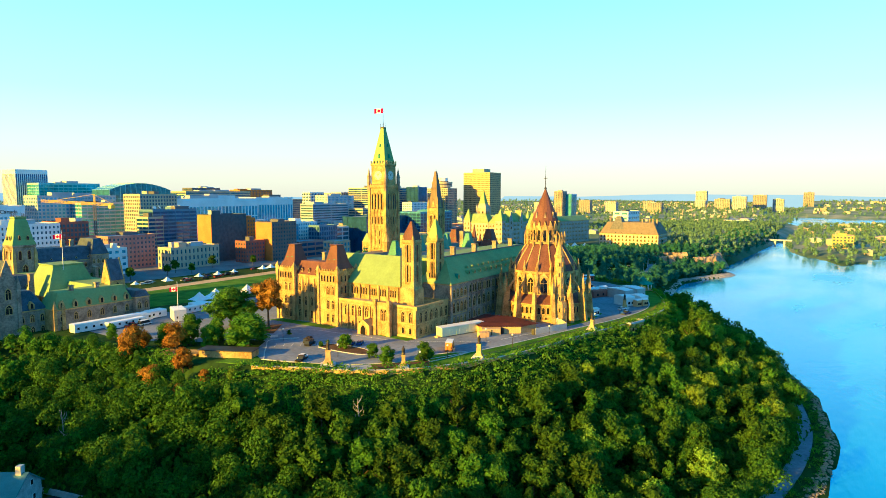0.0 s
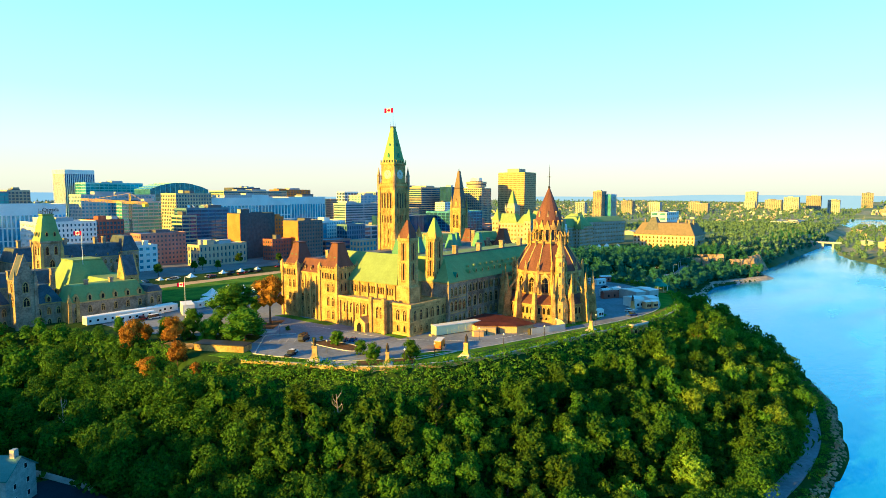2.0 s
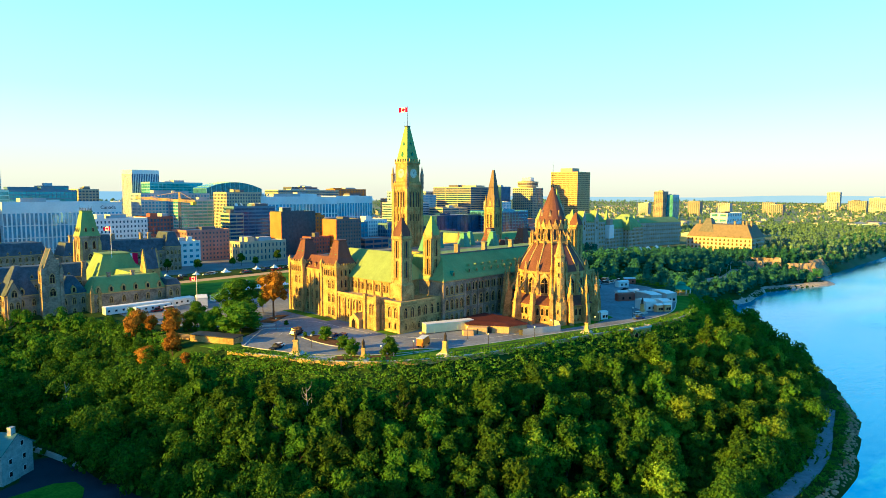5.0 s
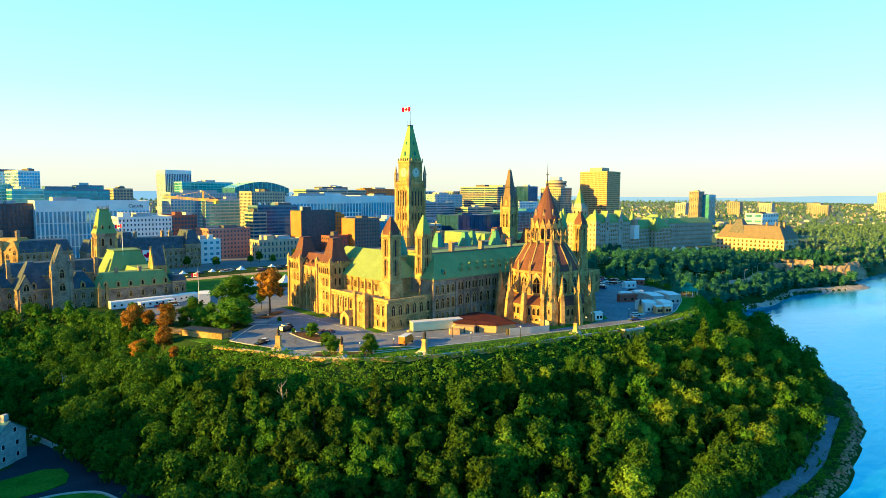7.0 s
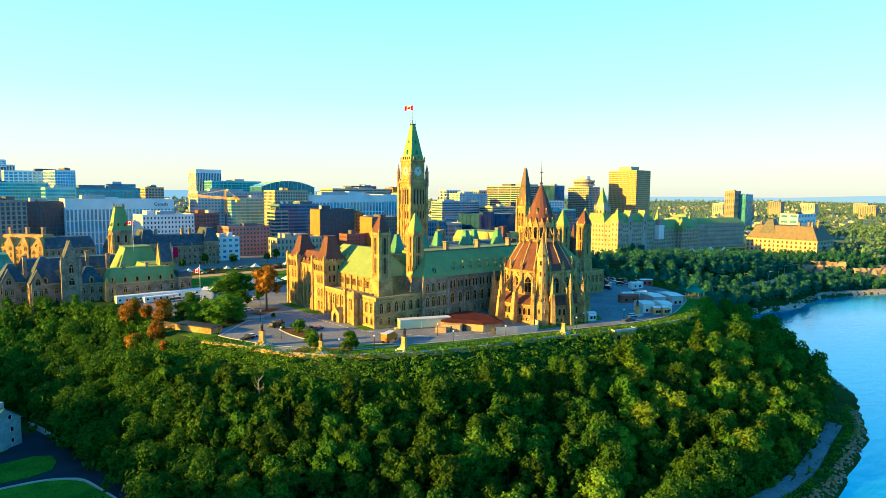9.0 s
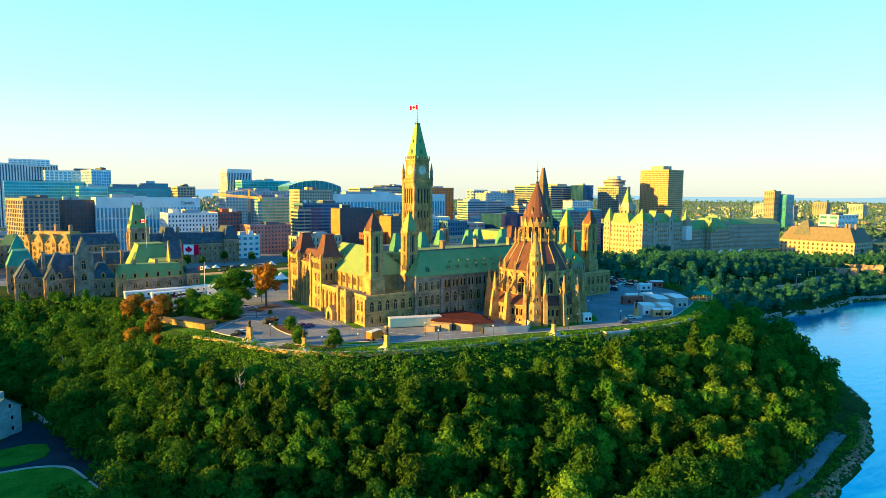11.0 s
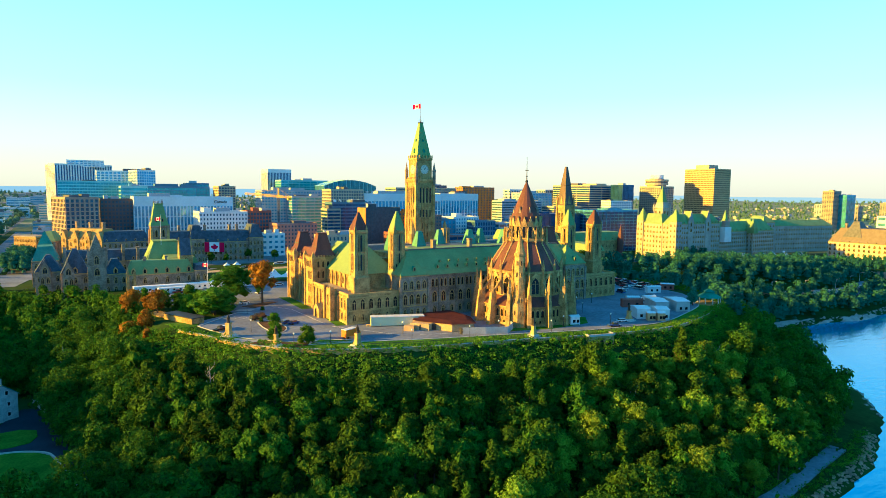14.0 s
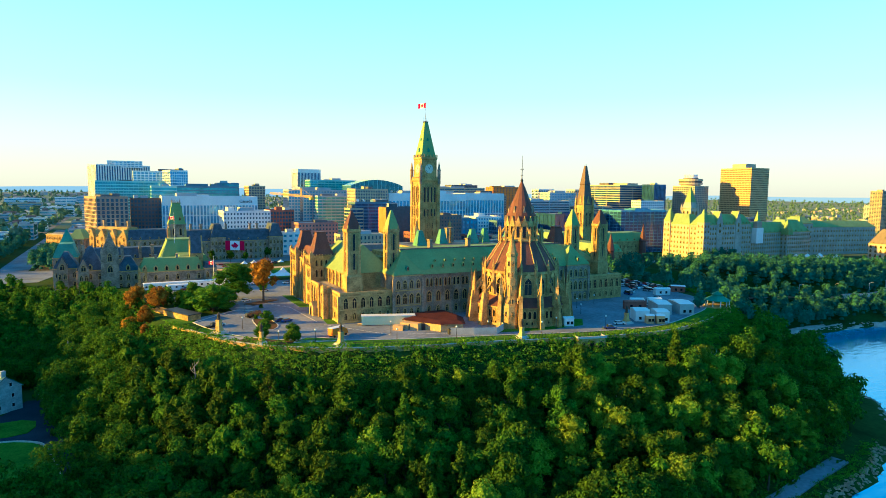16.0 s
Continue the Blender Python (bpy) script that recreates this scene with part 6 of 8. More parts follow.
LAWN2 = [(-99, -95.5), (-93, -90.5), (-84.5, -96), (-82.5, -100.2)]
sheet("lawn_bed", LAWN2, 0.16, GRASS, "mown grass patch beside the drive", "lawn")
ISLAND = [(-104.4, -50.5), (-105, -57), (-105, -63.6), (-104, -70.5), (-100.5, -72), (-97.5, -66), (-97.5, -58), (-98.5, -51)]
sheet("parking_island", ISLAND, 0.2, SOIL, "kerbed planted island in the car park", "island", drop=0.4)
sheet("pavement", [(-107, -22.5), (-101, -26), (-98.5, -23), (-104.5, -19.5)], 0.1, PAVING, "pale paved crossing on the drive", "pavement")
PAINT_W = mat("white_road_paint", (0.62, 0.62, 0.58), rough=0.8, var=0.3, scale=1.5)
for k in range(7):
    x, y = -112.5 + k * 2.0, -36.5 - k * 2.3
    sheet("bay_line", [(x, y), (x + 3.4, y + 2.6), (x + 3.5, y + 2.48), (x + 0.1, y - 0.12)], 0.075, PAINT_W, "white parking bay line", "road marking", drop=0.05)
for x0, y0, x1, y1 in ((-84, -30, -82, -66), (-81, -72, -64, -99), (-58, -101, -30, -111), (-90, -20, -84, -30)):
    d = Vector((x1 - x0, y1 - y0)).normalized() * 0.12
    sheet("road_line", [(x0 - d.y, y0 + d.x), (x1 - d.y, y1 + d.x), (x1 + d.y, y1 - d.x), (x0 + d.y, y0 - d.x)], 0.075, PAINT_W, "worn white line on the asphalt", "road marking", drop=0.05)

slope_sheet("city_ground", [(-600, 660), (-236, 640), (-236, 1700), (-600, 1700)], 0.1, PAVE_G, "grey paved ground beside the avenue", "pavement")
for x0, x1 in ((-205, 130), (130, 390)):
    slope_sheet("city_ground", [(x0, 207), (x1, 204), (x1, 700), (x0, 700)], 0.1, PAVE_G, "grey paved ground and streets between the city blocks", "pavement")

# ---- cliff wall, fence, kerbs ----
def along(pts, step):
    """Points every step metres along a line, with the direction there."""
    out, left = [], 0.0
    for (ax, ay), (bx, by) in zip(pts, pts[1:]):
        L = math.hypot(bx - ax, by - ay)
        u = left
        while u < L:
            out.append((ax + (bx - ax) * u / L, ay + (by - ay) * u / L, math.degrees(math.atan2(by - ay, bx - ax))))
            u += step
        left = u - L
    return out


def smooth(pts, n=6):
    out = []
    for i in range(len(pts) - 1):
        p0, p1, p2, p3 = (Vector(pts[max(0, min(len(pts) - 1, k))]) for k in (i - 1, i, i + 1, i + 2))
        for j in range(n):
            t = j / n
            q = 0.5 * ((2 * p1) + (p2 - p0) * t + (2 * p0 - 5 * p1 + 4 * p2 - p3) * t * t + (3 * p1 - p0 - 3 * p2 + p3) * t ** 3)
            out.append((q.x, q.y))
    return out + [tuple(pts[-1])]


def ribbon(bm, pts, width, z0, z1):
    """A wall of even width that follows a line."""
    L, R = [], []
    for i, (x, y) in enumerate(pts):
        a, b_ = pts[max(0, i - 1)], pts[min(len(pts) - 1, i + 1)]
        d = Vector((b_[0] - a[0], b_[1] - a[1])).normalized()
        nx, ny = -d.y * width / 2, d.x * width / 2
        L.append((x + nx, y + ny))
        R.append((x - nx, y - ny))
    rings = [[(*l_, z0), (*r_, z0), (*r_, z1), (*l_, z1)] for l_, r_ in zip(L, R)]
    return loft(bm, rings)


cliff_line = smooth(CLIFF)
bm = bmesh.new()
ribbon(bm, cliff_line, 0.5, -2.5, 0.15)
cw = tagged(part("cliff_wall", bm, STONE_PALE), "low pale stone wall along the cliff edge", "wall", kind="structure")
bm = bmesh.new()
ribbon(bm, cliff_line, 0.65, 0.15, 0.38)
part("coping", bm, KERB, cw)
bm = bmesh.new()
ribbon(bm, smooth(ROAD_EDGE), 0.4, -0.2, 0.24)
tagged(part("kerb", bm, KERB), "pale kerb along the curved drive", "kerb", kind="structure")
for line in (ISLAND + ISLAND[:1], [(-126, -46.5), (-119.3, -39.3), (-113.7, -33.8), (-107.8, -28), (-104, -29), (-98, -34.3)], LAWN2 + LAWN2[:1]):
    bm = bmesh.new()
    ribbon(bm, smooth(line, 4), 0.35, -0.1, 0.27)
    tagged(part("kerb", bm, KERB), "pale kerb in the car park", "kerb", kind="structure")
fence_line = [(x * 0.982 + 0.4, y * 0.972) for x, y in cliff_line[24:54]]
fence = thing("iron_fence", (0, 0, 0), "low dark iron fence on the grass strip", "fence")
bm = bmesh.new()
box(bm, -0.05, -0.05, 0, 0.05, 0.05, 1.2)
post_me = mesh_of("post", bm, METAL)
for x, y, a in along(fence_line, 1.2)[:150]:
    piece("post", post_me, fence, pose(x, y, 0.1))
bm = bmesh.new()
ribbon(bm, fence_line, 0.08, 1.05, 1.15)
part("rail", bm, METAL, fence)
# arched lookout in the wall
look_out = thing("lookout_bastion", (0, -134.5, 0), "pale stone lookout with arches built into the cliff wall", "lookout", turn=-14)
bm = bmesh.new()
box(bm, -5.5, -2.6, -7, 5.5, 1, 0.25)
part("bastion", bm, STONE_PALE, look_out)
bm = bmesh.new()
for s in ((-5.7, -2.8, 5.7, -2.4), (-5.7, -2.4, -5.3, 1), (5.3, -2.4, 5.7, 1)):
    box(bm, *s[:2], 0.25, *s[2:], 1.0)
part("parapet", bm, KERB, look_out)
for k in (-3.6, 0, 3.6):
    put_window(look_out, 2.0, 3.2, 1, (k, -2.62, -4), 0)


# ---- statues on pedestals ----
def statue(x, y, high, base, turn, group="statues on the hilltop"):
    """A dark bronze figure, kept to a plain robed shape, that stands on its pedestal."""
    p = thing("pedestal", (x, y, 0.05), "tall pale stone pedestal with flared steps", "pedestal", "pedestals on the hilltop", turn=turn)
    bm = bmesh.new()
    loft(bm, [square(0, 0, base, 0), square(0, 0, base, 0.5), square(0, 0, base * 0.8, 0.55), square(0, 0, base * 0.76, 1.0)])
    part("steps", bm, KERB, p)
    bm = bmesh.new()
    loft(bm, [square(0, 0, base * 0.66, 0.9), square(0, 0, base * 0.46, 1.5), square(0, 0, base * 0.36, 2.3), square(0, 0, base * 0.31, high - 0.6), square(0, 0, base * 0.37, high - 0.5), square(0, 0, base * 0.37, high)])
    part("shaft", bm, STONE_PALE, p)
    bm = bmesh.new()
    loft(bm, [ring(0, 0, 0.62, high, 8), ring(0, 0.05, 0.5, high + 0.9, 8), ring(0, 0, 0.55, high + 1.9, 8), ring(0, 0, 0.28, high + 2.3, 8), ring(0, 0, 0.26, high + 2.6, 8), ring(0, 0, 0.1, high + 2.9, 8)])
    s = new("statue", mesh_of("statue", bm, BRONZE))
    s.matrix_basis = pose(x, y, 0.05, 0, 0, turn)
    tagged(s, "dark bronze standing statue on its stone pedestal", "statue", group)


statue(-85.6, -106.6, 4.9, 2.2, 15)
statue(-109.3, -92.3, 4.4, 1.7, 35)
statue(-120, -70, 5.2, 2.4, 40)
statue(-23, -124.5, 4.2, 1.9, 10)
statue(30.5, -122.6, 4.4, 2.0, 5)

# ---- site trailer, sheds, hoarding ----
PALE_GREEN = mat("pale_green_panel", (0.52, 0.60, 0.40), rough=0.6, var=0.08, bump=0.05)
BROWN_ROOF = mat("red_brown_sheet_roof", (0.085, 0.027, 0.02), rough=0.7, var=0.25)
PLY = mat("plywood", (0.55, 0.36, 0.18), rough=0.8, var=0.2)
HOARD = mat("grey_hoarding", (0.42, 0.42, 0.40), rough=0.8, var=0.15)
ORANGE = mat("orange_paint", (0.68, 0.19, 0.012), rough=0.5, var=0.08, bump=0.0)
TYRE = mat("rubber", (0.02, 0.02, 0.02), rough=0.9, var=0.1)
CAR_GLASS = mat("car_glass", (0.02, 0.025, 0.03), rough=0.08, var=0.1, bump=0.0, spec=0.7)

tr = thing("site_trailer", (-68.4, -80.6, 0.06), "long pale green site trailer with a white roof", "trailer", turn=-21)
bm = bmesh.new()
box(bm, 0, 0, 0.3, 21.0, 3.6, 3.7)
part("body", bm, PALE_GREEN, tr)
bm = bmesh.new()
box(bm, -0.15, -0.15, 3.7, 21.15, 3.75, 3.95)
part("roof", bm, WHITE, tr)
for i in range(13):
    bm = bmesh.new()
    box(bm, 0.3 + i * 1.69, -0.06, 0.35, 0.36 + i * 1.69, 0.0, 3.7)
    part("panel_seam", bm, PALE_GREEN, tr)
bm = bmesh.new()
box(bm, -1.6, 0.6, 0, -0.02, 2.6, 0.6)
part("step", bm, PLY, tr)

sh = thing("site_shed", (0, 0, 0.06), "low site shed with red-brown roof and hoarding", "shed")
bm = bmesh.new()
poly(bm, [(-54, -89), (-46, -80), (-32, -80), (-32, -95), (-37, -106), (-45, -103)], 0, 3.0)
part("shell", bm, PLY, sh)
bm = bmesh.new()
loft(bm, [[(x, y, 3.0) for x, y in [(-55, -89.5), (-46.5, -79), (-31, -79), (-31, -95), (-36.5, -107), (-45.6, -104)]], [(x, y, 3.7) for x, y in [(-50, -89), (-44, -83), (-34, -82), (-33, -94), (-37.5, -102), (-44, -100)]]])
part("roof", bm, BROWN_ROOF, sh)
bm = bmesh.new()
loft(bm, [[(-57, -92, 0), (-52, -97.5, 0), (-46, -95, 0), (-51, -88, 0)], [(-57, -92, 2.6), (-52, -97.5, 2.6), (-46, -95, 2.8), (-51, -88, 2.8)]])
part("porch", bm, PLY, sh)
for px_, py_ in ((-54, -94.4), (-49.5, -96.9), (-43.8, -108), (-40, -108.4)):
    bm = bmesh.new()
    box(bm, px_ - 0.6, py_ - 0.6, 0, px_ + 0.6, py_ + 0.6, 2.2)
    part("door", bm, METAL, sh)
bm = bmesh.new()
ribbon(bm, [(-44, -108.8), (-36, -112.5), (-28, -115.6), (-22, -111), (-20, -106)], 0.15, 0, 2.6)
part("hoarding", bm, HOARD, sh)
bm = bmesh.new()
loft(bm, [[(-60.5, -93, 0), (-57.5, -95.5, 0), (-56, -93.5, 0), (-59, -91, 0)], [(-60.5, -93, 2.0), (-57.5, -95.5, 2.0), (-56, -93.5, 2.0), (-59, -91, 2.0)]])
tagged(part("crate", bm, PLY), "stacked plywood crate beside the shed", "crate")


def shed(x, y, w, d, h, turn, label, body=WHITE, top=CANVAS, name="site_shed"):
    t = thing(name, (x, y, 0.08), label, "shed", "white sheds by the cliff wall", turn=turn)
    bm = bmesh.new()
    box(bm, 0, 0, 0.0, w, d, h)
    part("shell", bm, body, t)
    bm = bmesh.new()
    loft(bm, [rect(-0.2, -0.2, w + 0.2, d + 0.2, h), rect(-0.2, d / 2 - 0.1, w + 0.2, d / 2 + 0.1, h + 0.6)])
    part("roof", bm, top, t)
    for i in range(2):
        bm = bmesh.new()
        box(bm, w * (0.25 + 0.4 * i), -0.05, 0.8, w * (0.25 + 0.4 * i) + 1.1, 0.0, 2.0)
        part("window", bm, GLASS, t)
    return t


shed(36.6, -121.6, 5.8, 8.5, 4.4, -30, "white boxy site shed with sunlit wall")
shed(43, -127.0, 5.2, 8.5, 4.4, -30, "white boxy site shed with sunlit wall")
shed(37.6, -126.6, 3.2, 2.6, 3.2, -30, "small cream storage box", PLY, CANVAS)
shed(41.2, -128.8, 3.2, 2.6, 3.2, -30, "small cream storage box", PLY, CANVAS)
shed(56, -115.6, 6.2, 13, 4.6, -28, "long white canvas-roofed shed with grey sides", HOARD, CANVAS)
shed(65.5, -119.4, 6.4, 13, 4.6, -26, "long white canvas-roofed shed with grey sides", HOARD, CANVAS)
shed(52, -100, 10, 3, 3.4, -28, "dark red shipping container", BRICK_R, BRICK_R, "shipping_container")
shed(60, -96, 6, 3, 3.4, -28, "small white site cabin")
shed(70, -98, 6, 3, 3.2, -20, "small white site cabin")
shed(3.4, -116.4, 4.0, 3.2, 3.2, -20, "small white gate booth", WHITE, WHITE, "gate_booth")

gz = thing("gazebo", (97, -114, 0), "octagonal garden pavilion with tiered green roof", "pavilion")
bm = bmesh.new()
loft(bm, [ring(0, 0, 6.4, -3, 10), ring(0, 0, 6.2, 0.6, 10)])
part("platform", bm, STONE_PALE, gz)
for i in range(10):
    a = 2 * math.pi * (i + 0.5) / 10
    bm = bmesh.new()
    tube(bm, (5.2 * math.cos(a), 5.2 * math.sin(a), 0.6), (5.2 * math.cos(a), 5.2 * math.sin(a), 3.5), 0.2, 0.18, 6)
    part("column", bm, WHITE, gz)
bm = bmesh.new()
loft(bm, [ring(0, 0, 6.0, 3.4, 10), ring(0, 0, 2.4, 5.4, 10), ring(0, 0, 2.2, 6.0, 10), ring(0, 0, 2.7, 6.1, 10), [(0, 0, 7.6)]])
part("roof", bm, COPPER_DARK, gz)


# ---- vehicles ----
PAINTS = {"white": WHITE, "black": mat("black_car_paint", (0.015, 0.015, 0.018), rough=0.25, var=0.1, bump=0.0), "blue": mat("blue_car_paint", (0.03, 0.06, 0.22), rough=0.25, var=0.1, bump=0.0), "red": mat("red_car_paint", (0.4, 0.02, 0.02), rough=0.3, var=0.1, bump=0.0), "silver": mat("silver_car_paint", (0.5, 0.5, 0.5), rough=0.3, metal=0.5, var=0.1, bump=0.0), "green": mat("dark_green_car_paint", (0.02, 0.08, 0.06), rough=0.3, var=0.1, bump=0.0)}


def car(x, y, turn, paint, style="car", z=None, group="parked cars"):
    label = {"car": "parked %s saloon car on the asphalt", "van": "parked %s van on the asphalt", "pickup": "parked %s pickup truck on the asphalt"}[style] % paint
    t = thing({"car": "car", "van": "van", "pickup": "pickup_truck"}[style], (x, y, (0.07 if z is None else z)), label, style if style != "pickup" else "truck", group, turn=turn)
    L, Wd = (4.6, 1.8) if style == "car" else (5.4, 2.0)
    roof_z = 1.45 if style == "car" else 2.1 if style == "van" else 1.75
    bm = bmesh.new()
    loft(bm, [[(-L / 2, s * Wd / 2, 0.35), (-L / 2, s * Wd / 2, 0.8), (-L / 2 + 0.9, s * Wd / 2, 0.9), (L / 2 - 1.0, s * Wd / 2, 0.92), (L / 2, s * Wd / 2, 0.75), (L / 2, s * Wd / 2, 0.35)] for s in (-1, 1)])
    part("body", bm, PAINTS[paint], t)
    bm = bmesh.new()
    f, r = {"car": (0.75, -1.5), "van": (1.4, -2.6), "pickup": (0.9, -0.7)}[style]
    loft(bm, [rect(r - 0.35, -Wd * 0.48, f + 0.5, Wd * 0.48, 0.88), rect(r, -Wd * 0.42, f, Wd * 0.42, roof_z - 0.05)])
    part("cabin_glass", bm, CAR_GLASS, t)
    bm = bmesh.new()
    box(bm, r, -Wd * 0.43, roof_z - 0.05, f, Wd * 0.43, roof_z + 0.03)
    part("roof", bm, PAINTS[paint], t)
    for sx in (-1, 1):
        for sy in (-1, 1):
            bm = bmesh.new()
            tube(bm, (sx * L * 0.3, sy * (Wd / 2 - 0.22), 0.34), (sx * L * 0.3, sy * (Wd / 2 + 0.02), 0.34), 0.34, 0.34, 10)
            part("wheel", bm, TYRE, t)
    return t


car(-103.5, -45.5, 20, "black", "van")
car(-101.2, -42.6, 20, "black", "van")
car(-95.2, -58.2, 25, "blue", "car")
car(-92.8, -60.4, 25, "blue", "car")
car(-118, -56.5, 20, "white", "car")
car(-120.5, -58.5, 20, "black", "pickup")
car(-99, -7, 15, "white", "car")
car(26.5, -122.6, -22, "white", "car")
car(17, -127.2, -22, "blue", "pickup")
car(-85, 19, 30, "white", "car")
car(-68, 41, 5, "white", "car")
for i, (x, y) in enumerate([(70, -96), (76, -93), (82, -90), (88, -86), (84, -70), (90, -66), (96, -62), (102, -56), (78, -58), (88, -52), (100, -44), (106, -38), (92, -34), (104, -24), (110, -16)]):
    car(x, y, 60 + (i * 37) % 40, ("white", "silver", "red", "black", "blue")[i % 5], ("car", "van", "car")[i % 3])

rng_p = random.Random(21)
for i in range(26):
    x, y = 103 + (i % 4) * 5.6 + rng_p.uniform(-0.6, 0.6), -66 + (i // 4) * 8.2 + rng_p.uniform(-0.8, 0.8)
    car(x, y, rng_p.choice((8, 95, 100)) + rng_p.uniform(-6, 6), rng_p.choice(("white", "silver", "red", "blue", "black", "green")), rng_p.choice(("car", "van", "pickup")), None, "cars behind the library")
for x, y, w, a, m, lab in ((96, -78, 8, -20, WHITE, "white site trailer in the west car park"), (110, -8, 9, 20, PALE_GREEN, "pale green site trailer in the west car park"), (100, 2, 10, 10, WHITE, "white site trailer in the west car park"), (112, -74, 7, -40, BRICK_R, "red storage container in the west car park")):
    shed(x, y, w, 3, 3.2, a, lab, m, CANVAS)

tk = thing("box_truck", (-82.5, -93, 0.07), "orange box truck with a white roof on the drive", "truck", turn=25)
bm = bmesh.new()
box(bm, -3.4, -1.2, 0.9, 2.6, 1.2, 3.4)
part("cargo_box", bm, ORANGE, tk)
bm = bmesh.new()
box(bm, -3.45, -1.25, 3.4, 2.65, 1.25, 3.55)
part("cargo_roof", bm, WHITE, tk)
bm = bmesh.new()
loft(bm, [rect(2.7, -1.1, 4.6, 1.1, 0.6), rect(2.7, -1.1, 4.5, 1.1, 1.5), rect(2.7, -1.0, 3.8, 1.0, 2.5)])
part("cab", bm, ORANGE, tk)
for sx in (-2.2, 3.3):
    for sy in (-1, 1):
        bm = bmesh.new()
        tube(bm, (sx, sy * 0.9, 0.45), (sx, sy * 1.2, 0.45), 0.45, 0.45, 10)
        part("wheel", bm, TYRE, tk)

# ---- lamps along the drive ----
LAMP_GLOBE = mat("white_lamp_globe", (0.8, 0.78, 0.7), rough=0.4, var=0.03, bump=0.0)
lamp0 = None
for x, y in [(-111, -66), (-92, -98), (-63, -97), (-66, -109.5), (-45, -115), (-30, -112.5), (-12, -122), (-2, -118), (18, -124), (44, -122), (-104, -32), (-99, -93), (-104, -95), (60, -104), (26, -100), (34, -88), (48, -84)]:
    if lamp0 is None:
        lamp0 = thing("street_lamp", (x, y, 0), "dark iron lamp post with a white globe", "lamp", "lamps along the drive")
        bm = bmesh.new()
        tube(bm, (0, 0, 0), (0, 0, 4.2), 0.13, 0.07, 6)
        part("post", bm, METAL, lamp0)
        bm = bmesh.new()
        bmesh.ops.create_uvsphere(bm, u_segments=10, v_segments=6, radius=0.34)
        bmesh.ops.translate(bm, verts=bm.verts, vec=(0, 0, 4.5))
        part("globe", bm, LAMP_GLOBE, lamp0)
    else:
        copy_thing(lamp0, pose(x, y, 0))

# ---- trailers and tents beside the stone block ----
for x, y, w, d, h, a, lab in ((-141, 45.5, 33, 4, 3.4, 0, "long white row of site trailers"), (-130, 40.5, 16, 3, 2.6, 4, "low white and green trailer"), (-108, 47, 8, 5, 3.2, 4, "white site trailer beside the drive"), (-106, 33, 5, 10, 5.0, -24, "white two-storey gatehouse cabin"), (-92, 44, 16, 3.4, 3.0, 6, "white site trailer beside the lawn"), (-84, 50, 8, 5, 2.8, 0, "teal and white site cabin")):
    t = thing("trailer", (x, y, 0.05), lab, "trailer", "trailers beside the stone block", turn=a)
    bm = bmesh.new()
    box(bm, 0, 0, 0.3, w, d, h)
    part("body", bm, WHITE, t)
    bm = bmesh.new()
    loft(bm, [rect(-0.15, -0.15, w + 0.15, d + 0.15, h), rect(0.1, 0.3, w - 0.1, d - 0.3, h + 0.35)])
    part("roof", bm, CANVAS, t)
    for i in range(max(1, int(w / 3))):
        bm = bmesh.new()
        box(bm, 1 + i * 3, -0.05, 1.4, 1.9 + i * 3, 0, 2.3)
        part("window", bm, GLASS, t)
car(-121, 40, 5, "red", "pickup")
car(-116, 38.5, 5, "white", "van")


def marquee(x, y, half, h, z=None, group="white event tents"):
    t = thing("event_tent", (x, y, zat(x, y) + 0.05 if z is None else z), "white peaked canvas event tent", "tent", group)
    bm = bmesh.new()
    loft(bm, [square(0, 0, half, h), square(0, 0, half * 0.45, h + half * 0.35), [(0, 0, h + half * 0.95)]])
    part("canopy", bm, CANVAS, t)
    for sx in (-1, 1):
        for sy in (-1, 1):
            bm = bmesh.new()
            tube(bm, (sx * half * 0.95, sy * half * 0.95, 0), (sx * half * 0.95, sy * half * 0.95, h), 0.08, 0.08, 5)
            part("leg", bm, METAL, t)
    return t


for x, y, hf in ((-66, 58, 5), (-74, 60, 4), (-58, 56, 4), (-46, 58, 4.5), (-30, 56, 4), (-68, 172, 2.5), (-60, 176, 2.5), (-40, 174, 2.2), (-20, 170, 3), (6, 172, 2.5), (20, 170, 2.5), (36, 172, 2.2), (60, 168, 3), (70, 170, 3), (84, 168, 2.6), (510, 90, 6), (522, 84, 7), (500, 96, 5), (545, 78, 6), (470, 100, 4)):
    marquee(x, y, hf, 2.8)
rng_c = random.Random(9)
for i in range(46):
    x = rng_c.uniform(-95, 140)
    car(x, 184 + rng_c.choice((-8, -4, 3, 8)) - x * 0.012, 180 * (i % 2) - 1, rng_c.choice(("white", "silver", "black", "red", "blue")), rng_c.choice(("car", "car", "van")), zat(x, 185) + 0.2, "cars on the street")
# flagpole with its flag
fp = thing("flagpole", (-109, 25.5, 0), "white flagpole with a small red flag", "flagpole")
bm = bmesh.new()
tube(bm, (0, 0, 0), (0, 0, 19), 0.16, 0.09, 6)
part("pole", bm, WHITE, fp)
flag("flag", (-109, 25.5, 14.6), (-0.6, 0.75, 0), 3.2, 1.8, "red and white flag on a pole")
fp2 = copy_thing(fp, pose(-122, 92, 20))
flag("flag", (-122, 92, 35), (-0.7, 0.7, 0), 3.6, 2.0, "red and white flag over a green roof")

